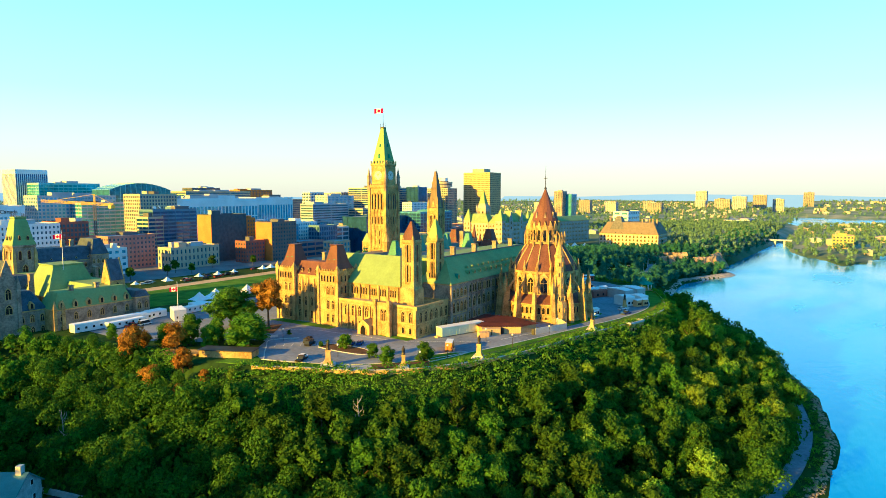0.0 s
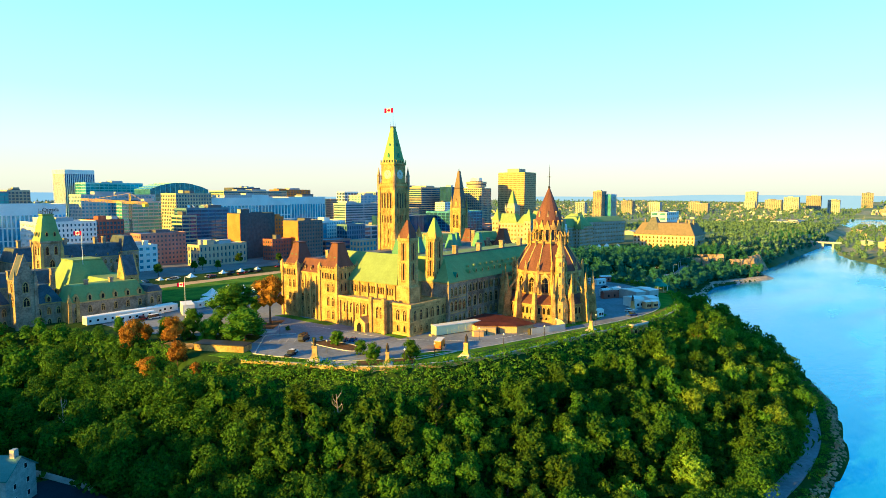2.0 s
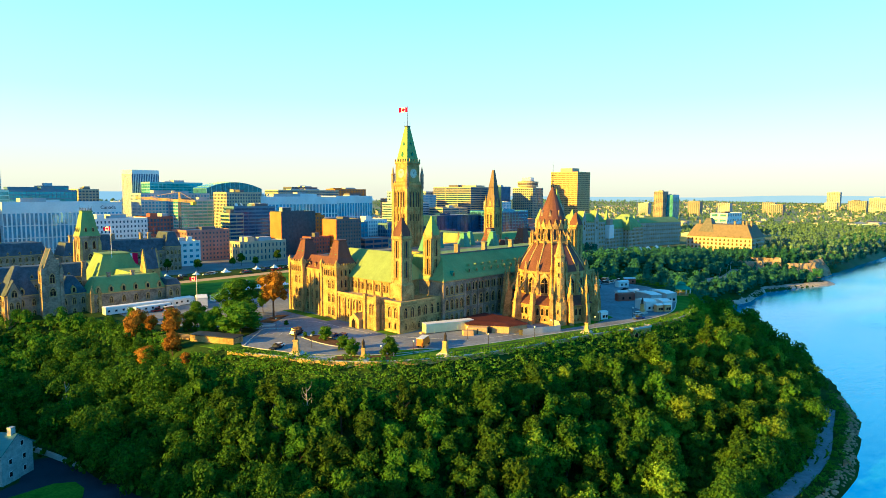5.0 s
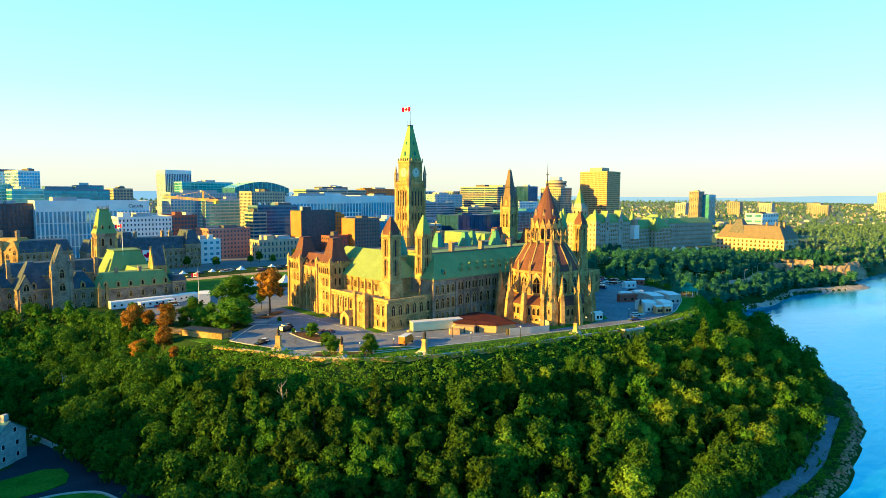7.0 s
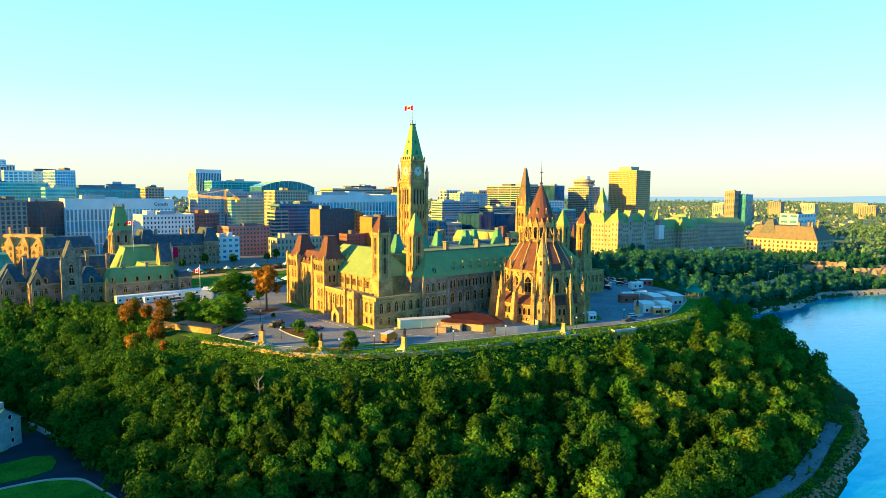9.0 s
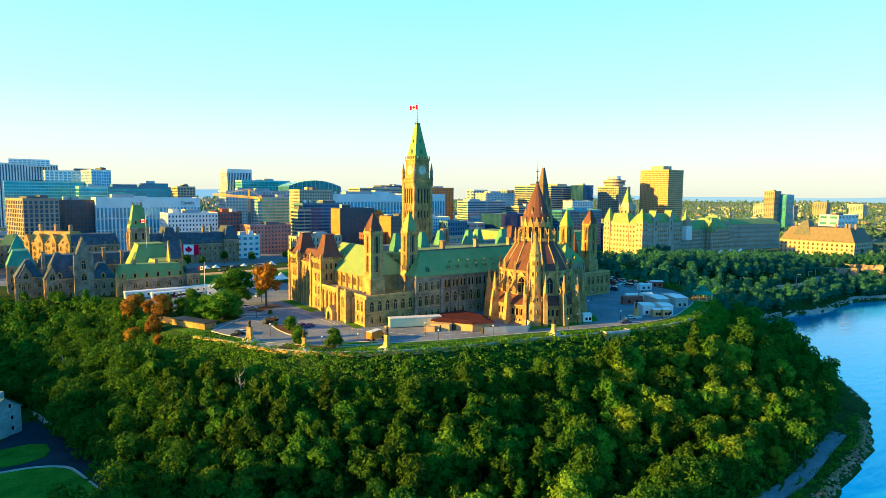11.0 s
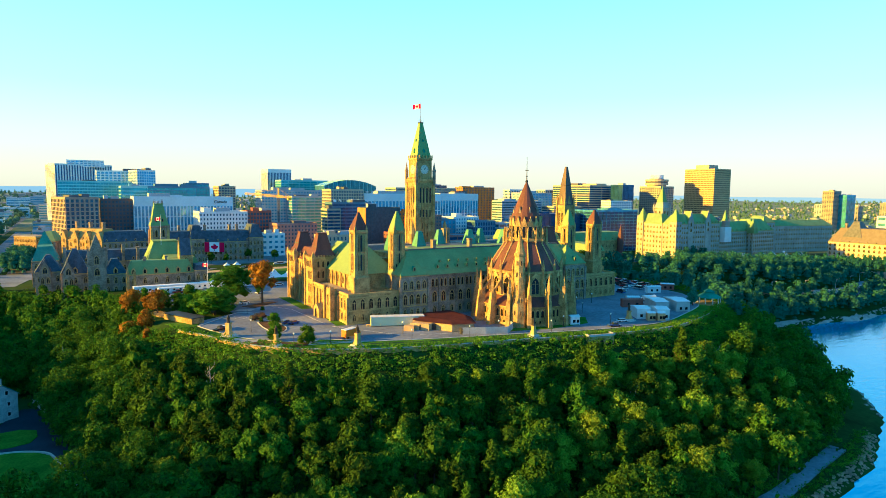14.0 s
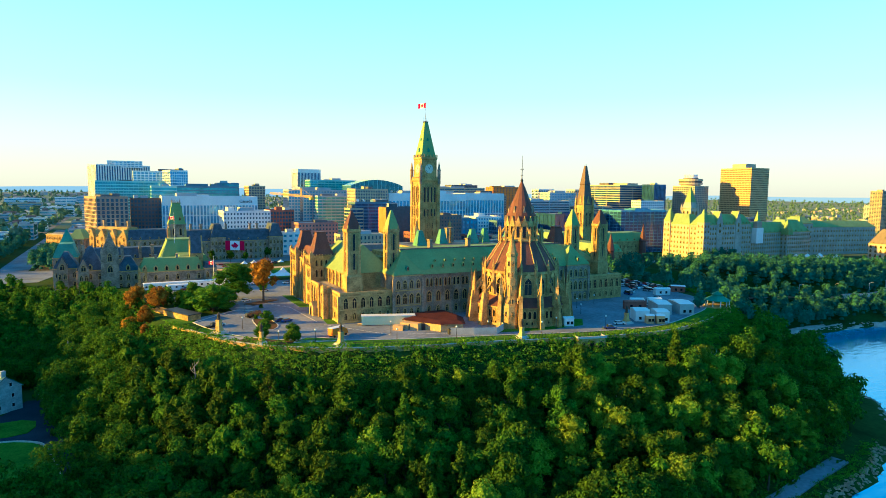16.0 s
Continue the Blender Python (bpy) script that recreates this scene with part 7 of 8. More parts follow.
# ---- low stone service building on the cliff edge ----
lb = thing("service_building", (-128, -42.8, -5), "low tan stone building with a dark flat roof", "building", turn=114.5)
bm = bmesh.new()
box(bm, 0, -5.5, 0, 19, 0, 7.3)
part("shell", bm, STONE, lb)
bm = bmesh.new()
box(bm, -0.3, -5.8, 7.3, 19.3, 0.3, 7.6)
part("roof", bm, METAL, lb)
bm = bmesh.new()
box(bm, 20.5, -7, 0, 34, -1, 5.6)
part("side_wall", bm, STONE, lb)

# ---- old stone house in the valley ----
TEAL_ROOF = mat("teal_metal_roof", (0.10, 0.22, 0.20), rough=0.5, var=0.15)
hs = thing("stone_house", (-186.3, -25.8, -31.5), "grey stone house with teal metal roof and chimney", "house", turn=123)
bm = bmesh.new()
box(bm, 0, 0, -5, 24, 11, 9)
loft(bm, [[(0, 0, 9), (0, 11, 9), (0, 5.5, 13.2)], [(24, 0, 9), (24, 11, 9), (24, 5.5, 13.2)]])
part("shell", bm, mat("grey_limestone", (0.42, 0.42, 0.40), var=0.25, scale=0.6, fine=2.5), hs)
bm = bmesh.new()
for s in ((-0.5, 9 - 0.4), (11.5, 9 - 0.4)):
    loft(bm, [[(-0.6, s[0], s[1]), (-0.6, 5.5, 13.3), (-0.6, 5.5, 13.6), (-0.6, s[0], s[1] + 0.3)], [(24.6, s[0], s[1]), (24.6, 5.5, 13.3), (24.6, 5.5, 13.6), (24.6, s[0], s[1] + 0.3)]])
part("roof", bm, TEAL_ROOF, hs)
bm = bmesh.new()
box(bm, 1.0, 4.7, 12, 2.4, 6.3, 15.4)
part("chimney", bm, KERB, hs)
for yy, zz in ((3.2, 9.2), (2.6, 5.0), (7.4, 5.0), (2.6, 1.2), (7.4, 1.2)):
    bm = bmesh.new()
    box(bm, -0.08, yy, zz, 0.02, yy + 1.2, zz + 1.7)
    w = part("window", bm, WHITE, hs)
    bm = bmesh.new()
    box(bm, -0.12, yy + 0.15, zz + 0.15, -0.05, yy + 1.05, zz + 1.55)
    part("pane", bm, GLASS, w)
sheet("valley_lawn", [(-213.8, -59.3), (-193.6, -61.7), (-185, -63.1), (-179.2, -66.5), (-175.8, -70.8), (-172.5, -82.4), (-168.2, -101.6), (-176.3, -116.9), (-204.2, -107.3), (-218.6, -78.5)], VALLEY_Z + 0.45, GRASS, "green lawn beside the old house", "lawn", drop=1.2)
# valley shade is put into this darker asphalt colour
LANE = mat("shaded_asphalt", (0.03, 0.04, 0.055), rough=0.85, var=0.3, scale=0.1)
sheet("valley_road", [(-185.9, -17), (-180.6, -19), (-175.8, -37.2), (-170.6, -61.2), (-165.3, -87.2), (-161.9, -105.4), (-167.7, -103.5), (-172, -82.4), (-175.4, -70.3), (-179.2, -66), (-185, -62.7), (-193.6, -61.2), (-213.8, -58.8), (-213.8, -42), (-191.7, -32.4)], VALLEY_Z + 0.25, LANE, "asphalt lane coloured dark for the valley shade", "road", drop=1.2)
sheet("valley_lawn", [(-213.8, -41.1), (-192.6, -41.5), (-185, -41.1), (-180.2, -44.4), (-179.7, -50.7), (-181.6, -55.9), (-186.9, -57.4), (-213.8, -55.5)], VALLEY_Z + 0.45, GRASS, "kerbed green island in the valley lane", "lawn", drop=1.2)
bm = bmesh.new()
lane_edge = smooth([(-213.8, -59.1), (-193.6, -61.4), (-185, -63), (-179.2, -66.2), (-175.5, -70.6), (-172.3, -82.4), (-167.7, -102.5)])
ribbon(bm, lane_edge, 0.5, -34, -31.2)
tagged(part("lane_kerb", bm, KERB), "pale kerb round the valley lawn", "kerb", kind="structure")

# car park below the chateau offices
slope_sheet("west_car_park", [(262, 72), (330, 66), (440, 68), (450, 112), (380, 122), (300, 112), (262, 104)], 0.25, ASPHALT, "grey car park below the stone offices", "car park")
for i in range(34):
    x, y = 280 + (i % 12) * 13 + rng_c.uniform(-2, 2), 76 + (i // 12) * 13 + rng_c.uniform(-1, 1)
    car(x, y, 80 + rng_c.uniform(-6, 6), rng_c.choice(("white", "silver", "black", "red", "blue")), "car", zat(x, y) + 0.35, "cars below the stone offices")
for i in range(40):
    x, y = 80 + (i % 8) * 5.6 + rng_c.uniform(-0.5, 0.5), -48 + (i // 8) * 15 + rng_c.uniform(-0.5, 0.5)
    car(x, y, 90 + rng_c.uniform(-5, 5), rng_c.choice(("white", "silver", "black", "red", "blue", "green")), rng_c.choice(("car", "car", "van", "pickup")), None, "cars behind the library")
bm = bmesh.new()
ribbon(bm, smooth([(-182.6, -9.4), (-179.7, -19), (-175.8, -37.2)]), 0.7, -36, -30.4)
tagged(part("valley_wall", bm, KERB), "low pale stone wall beside the valley lane", "wall", kind="structure")

# ---- trees ----
LEAF = mat("foliage", (0.024, 0.090, 0.014), rough=0.7, var=0.35, scale=0.5, fine=2.0, bump=0.0, alt=(0.090, 0.195, 0.010), per_object=0.32, per_island=0.2, trans=0.35, spec=0.06)
# sunlight on the hilltop trees, put into a brighter leaf colour
LEAF_B = mat("sunlit_foliage", (0.045, 0.15, 0.015), rough=0.7, var=0.3, scale=0.5, fine=2.0, bump=0.0, alt=(0.12, 0.25, 0.012), per_object=0.2, per_island=0.2, trans=0.35, spec=0.06)
LEAF_O = mat("autumn_foliage", (0.30, 0.13, 0.014), rough=0.7, var=0.3, scale=0.5, fine=2.0, bump=0.0, alt=(0.40, 0.20, 0.02), per_object=0.2, per_island=0.3, trans=0.25, spec=0.06)
# yellow-green leaves; they also paint in sun on the lit slope
LEAF_Y = mat("sunlit_yellow_green_foliage", (0.12, 0.25, 0.012), rough=0.7, var=0.3, scale=0.5, fine=2.0, bump=0.0, alt=(0.21, 0.33, 0.02), per_object=0.25, per_island=0.25, trans=0.25, spec=0.06)
# dark green of conifers; on the west woods it stands for shade
LEAF_D = mat("dark_shaded_foliage", (0.042, 0.165, 0.105), rough=0.75, var=0.3, scale=0.5, fine=2.0, bump=0.0, per_object=0.25, per_island=0.12, trans=0.2, spec=0.06)

LEAF_S = mat("shrub_foliage", (0.085, 0.235, 0.014), rough=0.7, var=0.35, scale=0.15, fine=1.5, bump=0.0, alt=(0.14, 0.30, 0.016), per_island=0.3, trans=0.3, spec=0.06)
# distance haze is put into this paler, bluer leaf colour
LEAF_F = mat("hazed_distant_foliage", (0.08, 0.18, 0.12), rough=0.9, var=0.3, scale=0.02, fine=0.2, bump=0.0, alt=(0.14, 0.25, 0.15), per_island=0.2, spec=0.05)


def leaf_cloud(rng, centres, radii, count, size, flat=1.0):
    """Small four-cornered leaf clumps on the skin of many lobes."""
    k = len(centres)
    which = rng.choice(k, count, p=radii ** 2 / (radii ** 2).sum())
    d = rng.normal(size=(count, 3))
    d /= np.linalg.norm(d, axis=1)[:, None]
    d[:, 2] = np.where(d[:, 2] < -0.35, -d[:, 2], d[:, 2])
    rad = radii[which] * rng.uniform(0.78, 1.08, count)
    c = centres[which] + d * rad[:, None] * np.array([1, 1, flat])
    nrm = d + rng.normal(scale=0.4, size=(count, 3))
    nrm /= np.linalg.norm(nrm, axis=1)[:, None]
    u = np.cross(nrm, rng.normal(size=(count, 3)))
    u /= np.linalg.norm(u, axis=1)[:, None]
    v = np.cross(nrm, u)
    s = size * rng.uniform(0.6, 1.25, count)[:, None]
    verts = np.stack([c + u * s, c + v * s * 0.8, c - u * s * 0.9, c - v * s * 0.7], 1).reshape(-1, 3)
    faces = np.arange(count * 4).reshape(-1, 4)
    return verts, faces


def core_ball(centres, radii, shrink):
    """A dark, uneven inner mass of low blocks, so that the crown is not hollow."""
    vs, fs = [], []
    base = [(1, 0, 0), (0, 1, 0), (-1, 0, 0), (0, -1, 0), (0, 0, 1), (0, 0, -1)]
    tri = [(0, 1, 4), (1, 2, 4), (2, 3, 4), (3, 0, 4), (1, 0, 5), (2, 1, 5), (3, 2, 5), (0, 3, 5)]
    for c, r in zip(centres, radii):
        o = len(vs)
        vs += [tuple(c + np.array(b_) * r * shrink) for b_ in base]
        fs += [tuple(o + i for i in f) for f in tri]
    return vs, fs


def crown_mesh(seed, kind, leaves, material, leaf=0.34):
    rng = np.random.default_rng(seed)
    if kind == "round":
        n = 16
        a, h = rng.uniform(0, 2 * math.pi, n), rng.uniform(0, 1, n)
        rr = np.sqrt(np.clip(1 - (h * 1.5 - 0.62) ** 2, 0.05, 1)) * 2.7 * rng.uniform(0.6, 1.05, n)
        centres = np.stack([rr * np.cos(a), rr * np.sin(a), 4.2 + h * 5.8], 1)
        radii = rng.uniform(1.2, 2.1, n)
        centres = np.vstack([centres, [(0, 0, 6.5), (0, 0, 9.4)]])
        radii = np.append(radii, [2.6, 1.9])
    elif kind == "broad":
        n = 30
        a, h = rng.uniform(0, 2 * math.pi, n), rng.uniform(0, 1, n)
        rr = np.sqrt(np.clip(1 - (h * 1.75 - 0.75) ** 2, 0.05, 1)) * 3.1 * rng.uniform(0.45, 1.05, n)
        centres = np.stack([rr * np.cos(a), rr * np.sin(a), 3.9 + h * 6.2], 1)
        radii = rng.uniform(0.85, 1.5, n)
        centres = np.vstack([centres, [(0, 0, 5.6), (0, 0, 7.6), (0, 0, 9.4)]])
        radii = np.append(radii, [2.2, 2.2, 1.5])
    elif kind == "tall":
        n = 14
        a, h = rng.uniform(0, 2 * math.pi, n), np.linspace(0, 1, n)
        rr = (1 - h * 0.8) * 1.7 * rng.uniform(0.5, 1.1, n)
        centres = np.stack([rr * np.cos(a), rr * np.sin(a), 3.2 + h * 9.0], 1)
        radii = 1.7 * (1 - h * 0.55) * rng.uniform(0.8, 1.2, n)
    else:                                   # conifer
        n = 12
        h = np.linspace(0, 1, n)
        a = h * 40
        rr = (1 - h) * 1.0
        centres = np.stack([rr * np.cos(a), rr * np.sin(a), 1.8 + h * 8.5], 1)
        radii = 0.35 + 1.7 * (1 - h)
    v, f = leaf_cloud(rng, centres, radii, leaves, leaf)
    cv, cf = core_ball(centres, radii, 0.8)
    o = len(v)
    verts = v.tolist() + [list(map(float, p)) for p in cv]
    faces = f.tolist() + [[o + i for i in t] for t in cf]
    me = bpy.data.meshes.new("crown")
    me.from_pydata(verts, [], faces)
    me.materials.append(material)
    return me


def trunk_mesh(seed, high=8.0, r=0.28):
    rnd = random.Random(seed)
    bm = bmesh.new()
    tube(bm, (0, 0, -1.0), (0.1, 0.05, high * 0.55), r, r * 0.65, 6)
    tube(bm, (0.1, 0.05, high * 0.55), (0.0, 0.15, high), r * 0.65, r * 0.3, 5)
    for i in range(6):
        a, z = rnd.uniform(0, 6.28), high * rnd.uniform(0.38, 0.8)
        tube(bm, (0.08, 0.05, z), (2.0 * math.cos(a), 2.0 * math.sin(a), z + rnd.uniform(1.2, 2.4)), r * 0.4, r * 0.12, 4)
    return mesh_of("trunk", bm, BARK)


TRUNKS = [trunk_mesh(i) for i in range(3)]
CROWNS = {
    "near": [crown_mesh(i, "round" if i % 4 else "tall", 1200, LEAF, 0.315) for i in range(8)],
    "yellow": [crown_mesh(20 + i, "round", 2000, LEAF_Y, 0.27) for i in range(3)],
    "orange": [crown_mesh(30 + i, "round", 2000, LEAF_O, 0.27) for i in range(2)],
    "grand": [crown_mesh(70 + i, "broad", 4200, LEAF_B, 0.17) for i in range(3)],
    "amber": [crown_mesh(80, "broad", 3000, LEAF_O, 0.15)],
    "far": [crown_mesh(40 + i, "round", 620, LEAF, 0.55) for i in range(5)],
    "dark": [crown_mesh(50 + i, "round", 700, LEAF_D, 0.55) for i in range(4)],
    "conifer": [crown_mesh(60 + i, "conifer", 1100, LEAF_D, 0.3) for i in range(2)],
}
TREE_LABEL = {"grand": "full green deciduous tree", "amber": "large autumn tree", "near": "leafy green deciduous tree on the steep slope", "yellow": "yellow-green leafy tree with morning sun in its colour", "orange": "tree with orange autumn leaves", "far": "green leafy tree below the hill", "dark": "dark green leafy tree in shade", "conifer": "dark green pointed conifer"}
tree_rng = random.Random(5)


def tree(kind, x, y, s=1.0, z=None, label=None, group="trees of the slope", sz=None):
    t = thing("tree", (x, y, zat(x, y) if z is None else z), label or TREE_LABEL[kind], "tree", group, turn=tree_rng.uniform(0, 360))
    sz = sz or s * tree_rng.uniform(0.88, 1.15)
    m = Matrix.Diagonal((s, s, sz, 1))
    piece("trunk", tree_rng.choice(TRUNKS), t, m)
    piece("crown", tree_rng.choice(CROWNS[kind]), t, m)
    return t


def scatter(x0, y0, x1, y1, gap, seed, keep):
    """Places at least gap apart, where keep(xs, ys) gives true."""
    rng = np.random.default_rng(seed)
    tries = int((x1 - x0) * (y1 - y0) / gap / gap * 4)
    xs, ys = rng.uniform(x0, x1, tries), rng.uniform(y0, y1, tries)
    ok = keep(xs, ys)
    cells, out = {}, []
    for x, y in zip(xs[ok].tolist(), ys[ok].tolist()):
        cx, cy = int(x // gap), int(y // gap)
        if any((x - p[0]) ** 2 + (y - p[1]) ** 2 < gap * gap for i in (-1, 0, 1) for j in (-1, 0, 1) for p in cells.get((cx + i, cy + j), ())):
            continue
        cells.setdefault((cx, cy), []).append((x, y))
        out.append((x, y))
    return out


def heights(places):
    return ground_z(np.array([p[0] for p in places]), np.array([p[1] for p in places])).tolist()


def some(xs, share):
    return np.random.default_rng(len(xs)).random(len(xs)) < share


def merged(name, places, templates, material, label, category="trees"):
    """Many trees that nobody could count, as one object."""
    vs, fs, off = [], [], 0
    for (x, y, z, s, sz, a), k in places:
        v, f = templates[k % len(templates)]
        c, n_ = math.cos(a), math.sin(a)
        w = np.empty_like(v)
        w[:, 0] = (v[:, 0] * c - v[:, 1] * n_) * s + x
        w[:, 1] = (v[:, 0] * n_ + v[:, 1] * c) * s + y
        w[:, 2] = v[:, 2] * sz + z
        vs.append(w)
        fs.append(f + off)
        off += len(v)
    V, F = np.vstack(vs), np.vstack(fs)
    me = bpy.data.meshes.new(name)
    me.vertices.add(len(V))
    me.vertices.foreach_set("co", V.astype(np.float32).ravel())
    me.loops.add(F.size)
    me.loops.foreach_set("vertex_index", F.astype(np.int32).ravel())
    me.polygons.add(len(F))
    me.polygons.foreach_set("loop_start", np.arange(0, F.size, 4, dtype=np.int32))
    me.update(calc_edges=True)
    me.materials.append(material)
    return tagged(new(name, me), label, category, kind="stuff")


def template(seed, leaves, leaf, core=True):
    """The crown as quads only, for merging."""
    rng = np.random.default_rng(seed)
    n = 12
    a, h = rng.uniform(0, 2 * math.pi, n), rng.uniform(0, 1, n)
    rr = np.sqrt(np.clip(1 - (h * 1.5 - 0.62) ** 2, 0.05, 1)) * 2.7 * rng.uniform(0.6, 1.05, n)
    centres = np.vstack([np.stack([rr * np.cos(a), rr * np.sin(a), 4.0 + h * 5.8], 1), [(0, 0, 6.5), (0, 0, 9.2)]])
    radii = np.append(rng.uniform(1.2, 2.1, n), [2.6, 1.9])
    v, f = leaf_cloud(rng, centres, radii, leaves, leaf)
    if not core:
        return v, f
    cv, cf = [], []
    for c, r in ((np.array([0, 0, 5.4]), 2.1), (np.array([0, 0, 7.8]), 1.8), (np.array([0, 0, 2.0]), 1.0)):
        o = len(v) + len(cv)
        cv += [c + r * np.array(p) for p in ((-1, -1, -0.6), (1, -1, -0.6), (1, 1, -0.6), (-1, 1, -0.6), (-0.6, -0.6, 0.7), (0.6, -0.6, 0.7), (0.6, 0.6, 0.7), (-0.6, 0.6, 0.7))]
        cf += [[o + i for i in q] for q in ((4, 5, 6, 7), (0, 1, 5, 4), (1, 2, 6, 5), (2, 3, 7, 6), (3, 0, 4, 7))]
    return np.vstack([v, cv]), np.vstack([f, cf])


SERVICE = [(-148, -12), (-130, -22), (-126, -45), (-130, -53), (-137, -50), (-150, -26)]


def slope_ok(x, y):
    ok = ~inside(x, y, SERVICE) & inside(x, y, SHORE) & ~inside(x, y, HILL) & ~inside(x, y, PARK) & ~inside(x, y, VALLEY)
    return ok & (edge_distance(x, y, HILL) > np.where((x < -136) & (y > -35), 2.5, 12)) & (edge_distance(x, y, SHORE) > np.where(x > -70, 13.5, 6))


slope_places = scatter(-235, -212, 172, 120, 5.2, 3, slope_ok)
slope_h = heights(slope_places)
slope_d = edge_distance(np.array([p[0] for p in slope_places]), np.array([p[1] for p in slope_places]), HILL).tolist()
near_places = [p for p, d in zip(slope_places, slope_d) if -150 < p[0] < 60 and p[1] < -60 and d < 62]
near_set = set(near_places[::max(1, len(near_places) // 270)][:285])
rest = []
for (x, y), z, d in zip(slope_places, slope_h, slope_d):
    s = (0.72 if d < 15 else 1.2) * tree_rng.uniform(0.72, 1.22)
    if (x, y) in near_set:
        u = tree_rng.random()
        # more yellow crowns towards the west, standing in for sunlight
        kind = "yellow" if u < 0.04 or (x > -20 and u < 0.3) else "yellow" if u > 0.97 else "near"
        tree(kind, x, y, s, z)
    else:
        rest.append(((x, y, z, s, s * tree_rng.uniform(0.85, 1.2), tree_rng.uniform(0, 6.28)), len(rest)))
TEMPLATES = [template(100 + i, 560, 0.42) for i in range(5)]
low = [p for p in rest if (p[0][1] < -150 and p[0][0] < 90) or (p[0][0] < -95 and p[0][1] < 30)]
low_set = set(id(p) for p in low)
merged("lower_woods", low, [template(120 + i, 1250, 0.30, core=False) for i in range(5)], LEAF, "dense green wood low on the slope by the river", "wood")
merged("slope_woods", [p for p in rest if id(p) not in low_set], TEMPLATES, LEAF, "dense green wood on the steep cliff slope", "wood")


# shrubs and creepers right below the wall
def bush_template(seed, leaves, leaf):
    rng = np.random.default_rng(seed)
    centres = np.stack([rng.normal(0, 0.9, 6), rng.normal(0, 0.9, 6), rng.uniform(0.3, 1.2, 6)], 1)
    return leaf_cloud(rng, centres, rng.uniform(0.7, 1.2, 6), leaves, leaf)


shrub_places = []
shrub_at = scatter(-150, -175, 130, 70, 1.55, 8, lambda x, y: ~inside(x, y, HILL) & ~inside(x, y, [(-140, -22), (-127, -46), (-132, -52), (-148, -26)]) & (edge_distance(x, y, HILL) < 17) & inside(x, y, SHORE))
shrub_d = edge_distance(np.array([p[0] for p in shrub_at]), np.array([p[1] for p in shrub_at]), HILL).tolist()
for (x, y), z, d in zip(shrub_at, heights(shrub_at), shrub_d):
    k = 0.9 if d < 1.7 else 1.0
    shrub_places.append(((x, y, z + (0.35 if d < 1.7 else 0.25), k * tree_rng.uniform(0.8, 1.4), k * tree_rng.uniform(0.7, 1.4), tree_rng.uniform(0, 6.28)), len(shrub_places)))
merged("cliff_shrubs", shrub_places, [bush_template(200 + i, 75, 0.32) for i in range(4)], LEAF_S, "low green shrubs and creepers below the wall", "shrubs")

under_at = scatter(-230, -208, 165, 110, 3.4, 12, lambda x, y: slope_ok(x, y))
under = []
for (x, y), z in zip(under_at, heights(under_at)):
    under.append(((x, y, z - 0.2, tree_rng.uniform(1.6, 2.8), tree_rng.uniform(1.8, 3.6), tree_rng.uniform(0, 6.28)), len(under)))
merged("understorey", under, [bush_template(240 + i, 46, 0.36) for i in range(4)], LEAF, "green undergrowth between the trees", "shrubs")

# single trees on the hilltop
tree("grand", -102.5, 0, 2.7, -3.0, "full green deciduous tree beside the drive", "trees on the hilltop", 1.85)
tree("grand", -116.5, -27, 2.6, -4.0, "broad green tree beside the car park", "trees on the hilltop", 1.45)
tree("grand", -110, -17, 1.8, -3, "broad green tree beside the car park", "trees on the hilltop", 1.05)
tree("amber", -91.5, -10, 2.0, 0, "large tree with orange autumn leaves", "trees on the hilltop", 1.85)
for x, y, s in ((-35, -166, 1.5), (10, -172, 1.4), (22, -178, 1.5), (36, -160, 1.3), (-5, -190, 1.3), (62, -170, 1.4), (-14, -150, 1.2), (48, -188, 1.0), (-62, -176, 1.2)):
    tree("yellow", x, y, s)
tree("yellow", -89, 3, 0.7, 0, "slim pale green young tree", "trees on the hilltop", 0.9)
for x, y, s in ((-137, -14, 0.9), (-146, -2, 1.0), (-149, -18, 0.8), (-143, -27, 0.75), (-139, 2, 0.7)):
    tree("orange", x, y, s * 1.2, zat(x, y) - 2.5, "tree with sparse rust-orange leaves", "trees on the hilltop")
for x, y, s in ((-128, -8, 1.1), (-122, -2, 1.1), (-133, -2, 1.1), (-138, 24, 0.7), (-120, -14, 1.1), (-126, -18, 1.0)):
    tree("grand", x, y, s, zat(x, y) - 3.2 * s, "leafy green tree beside the trailers", "trees on the hilltop")
for x, y, s in ((-100.8, -60, 0.8), (-105, -76, 0.75), (-107.5, -84, 0.85), (-99, -93, 0.95), (-103, -50.5, 0.3), (-99, -50, 0.25), (-97.5, -55, 0.35), (-96, -27, 0.3)):
    tree("grand", x, y, s * 0.95, -2.6 * s, "small round bush tree in a planted bed", "bushes in the car park", s * 0.85)
for kind, x, y, s in (("orange", -143.5, -39, 0.5), ("yellow", -139.5, -47, 0.42), ("orange", -149, -33, 0.6), ("near", -145, -45, 0.6), ("yellow", -152, -26, 0.55)):
    tree(kind, x, y, s, None, "small tree on the bank below the service building", "trees on the hilltop")
tree("conifer", 86, -113, 1.15, 0, "yellow-green pointed conifer beside the pavilion", "trees on the hilltop", 1.2)
for x, y in ((150, 40), (156, 44), (146, 48), (160, 36)):
    tree("near", x, y, 1.1, None, "leafy tree at the edge of the car park", "trees on the hilltop")

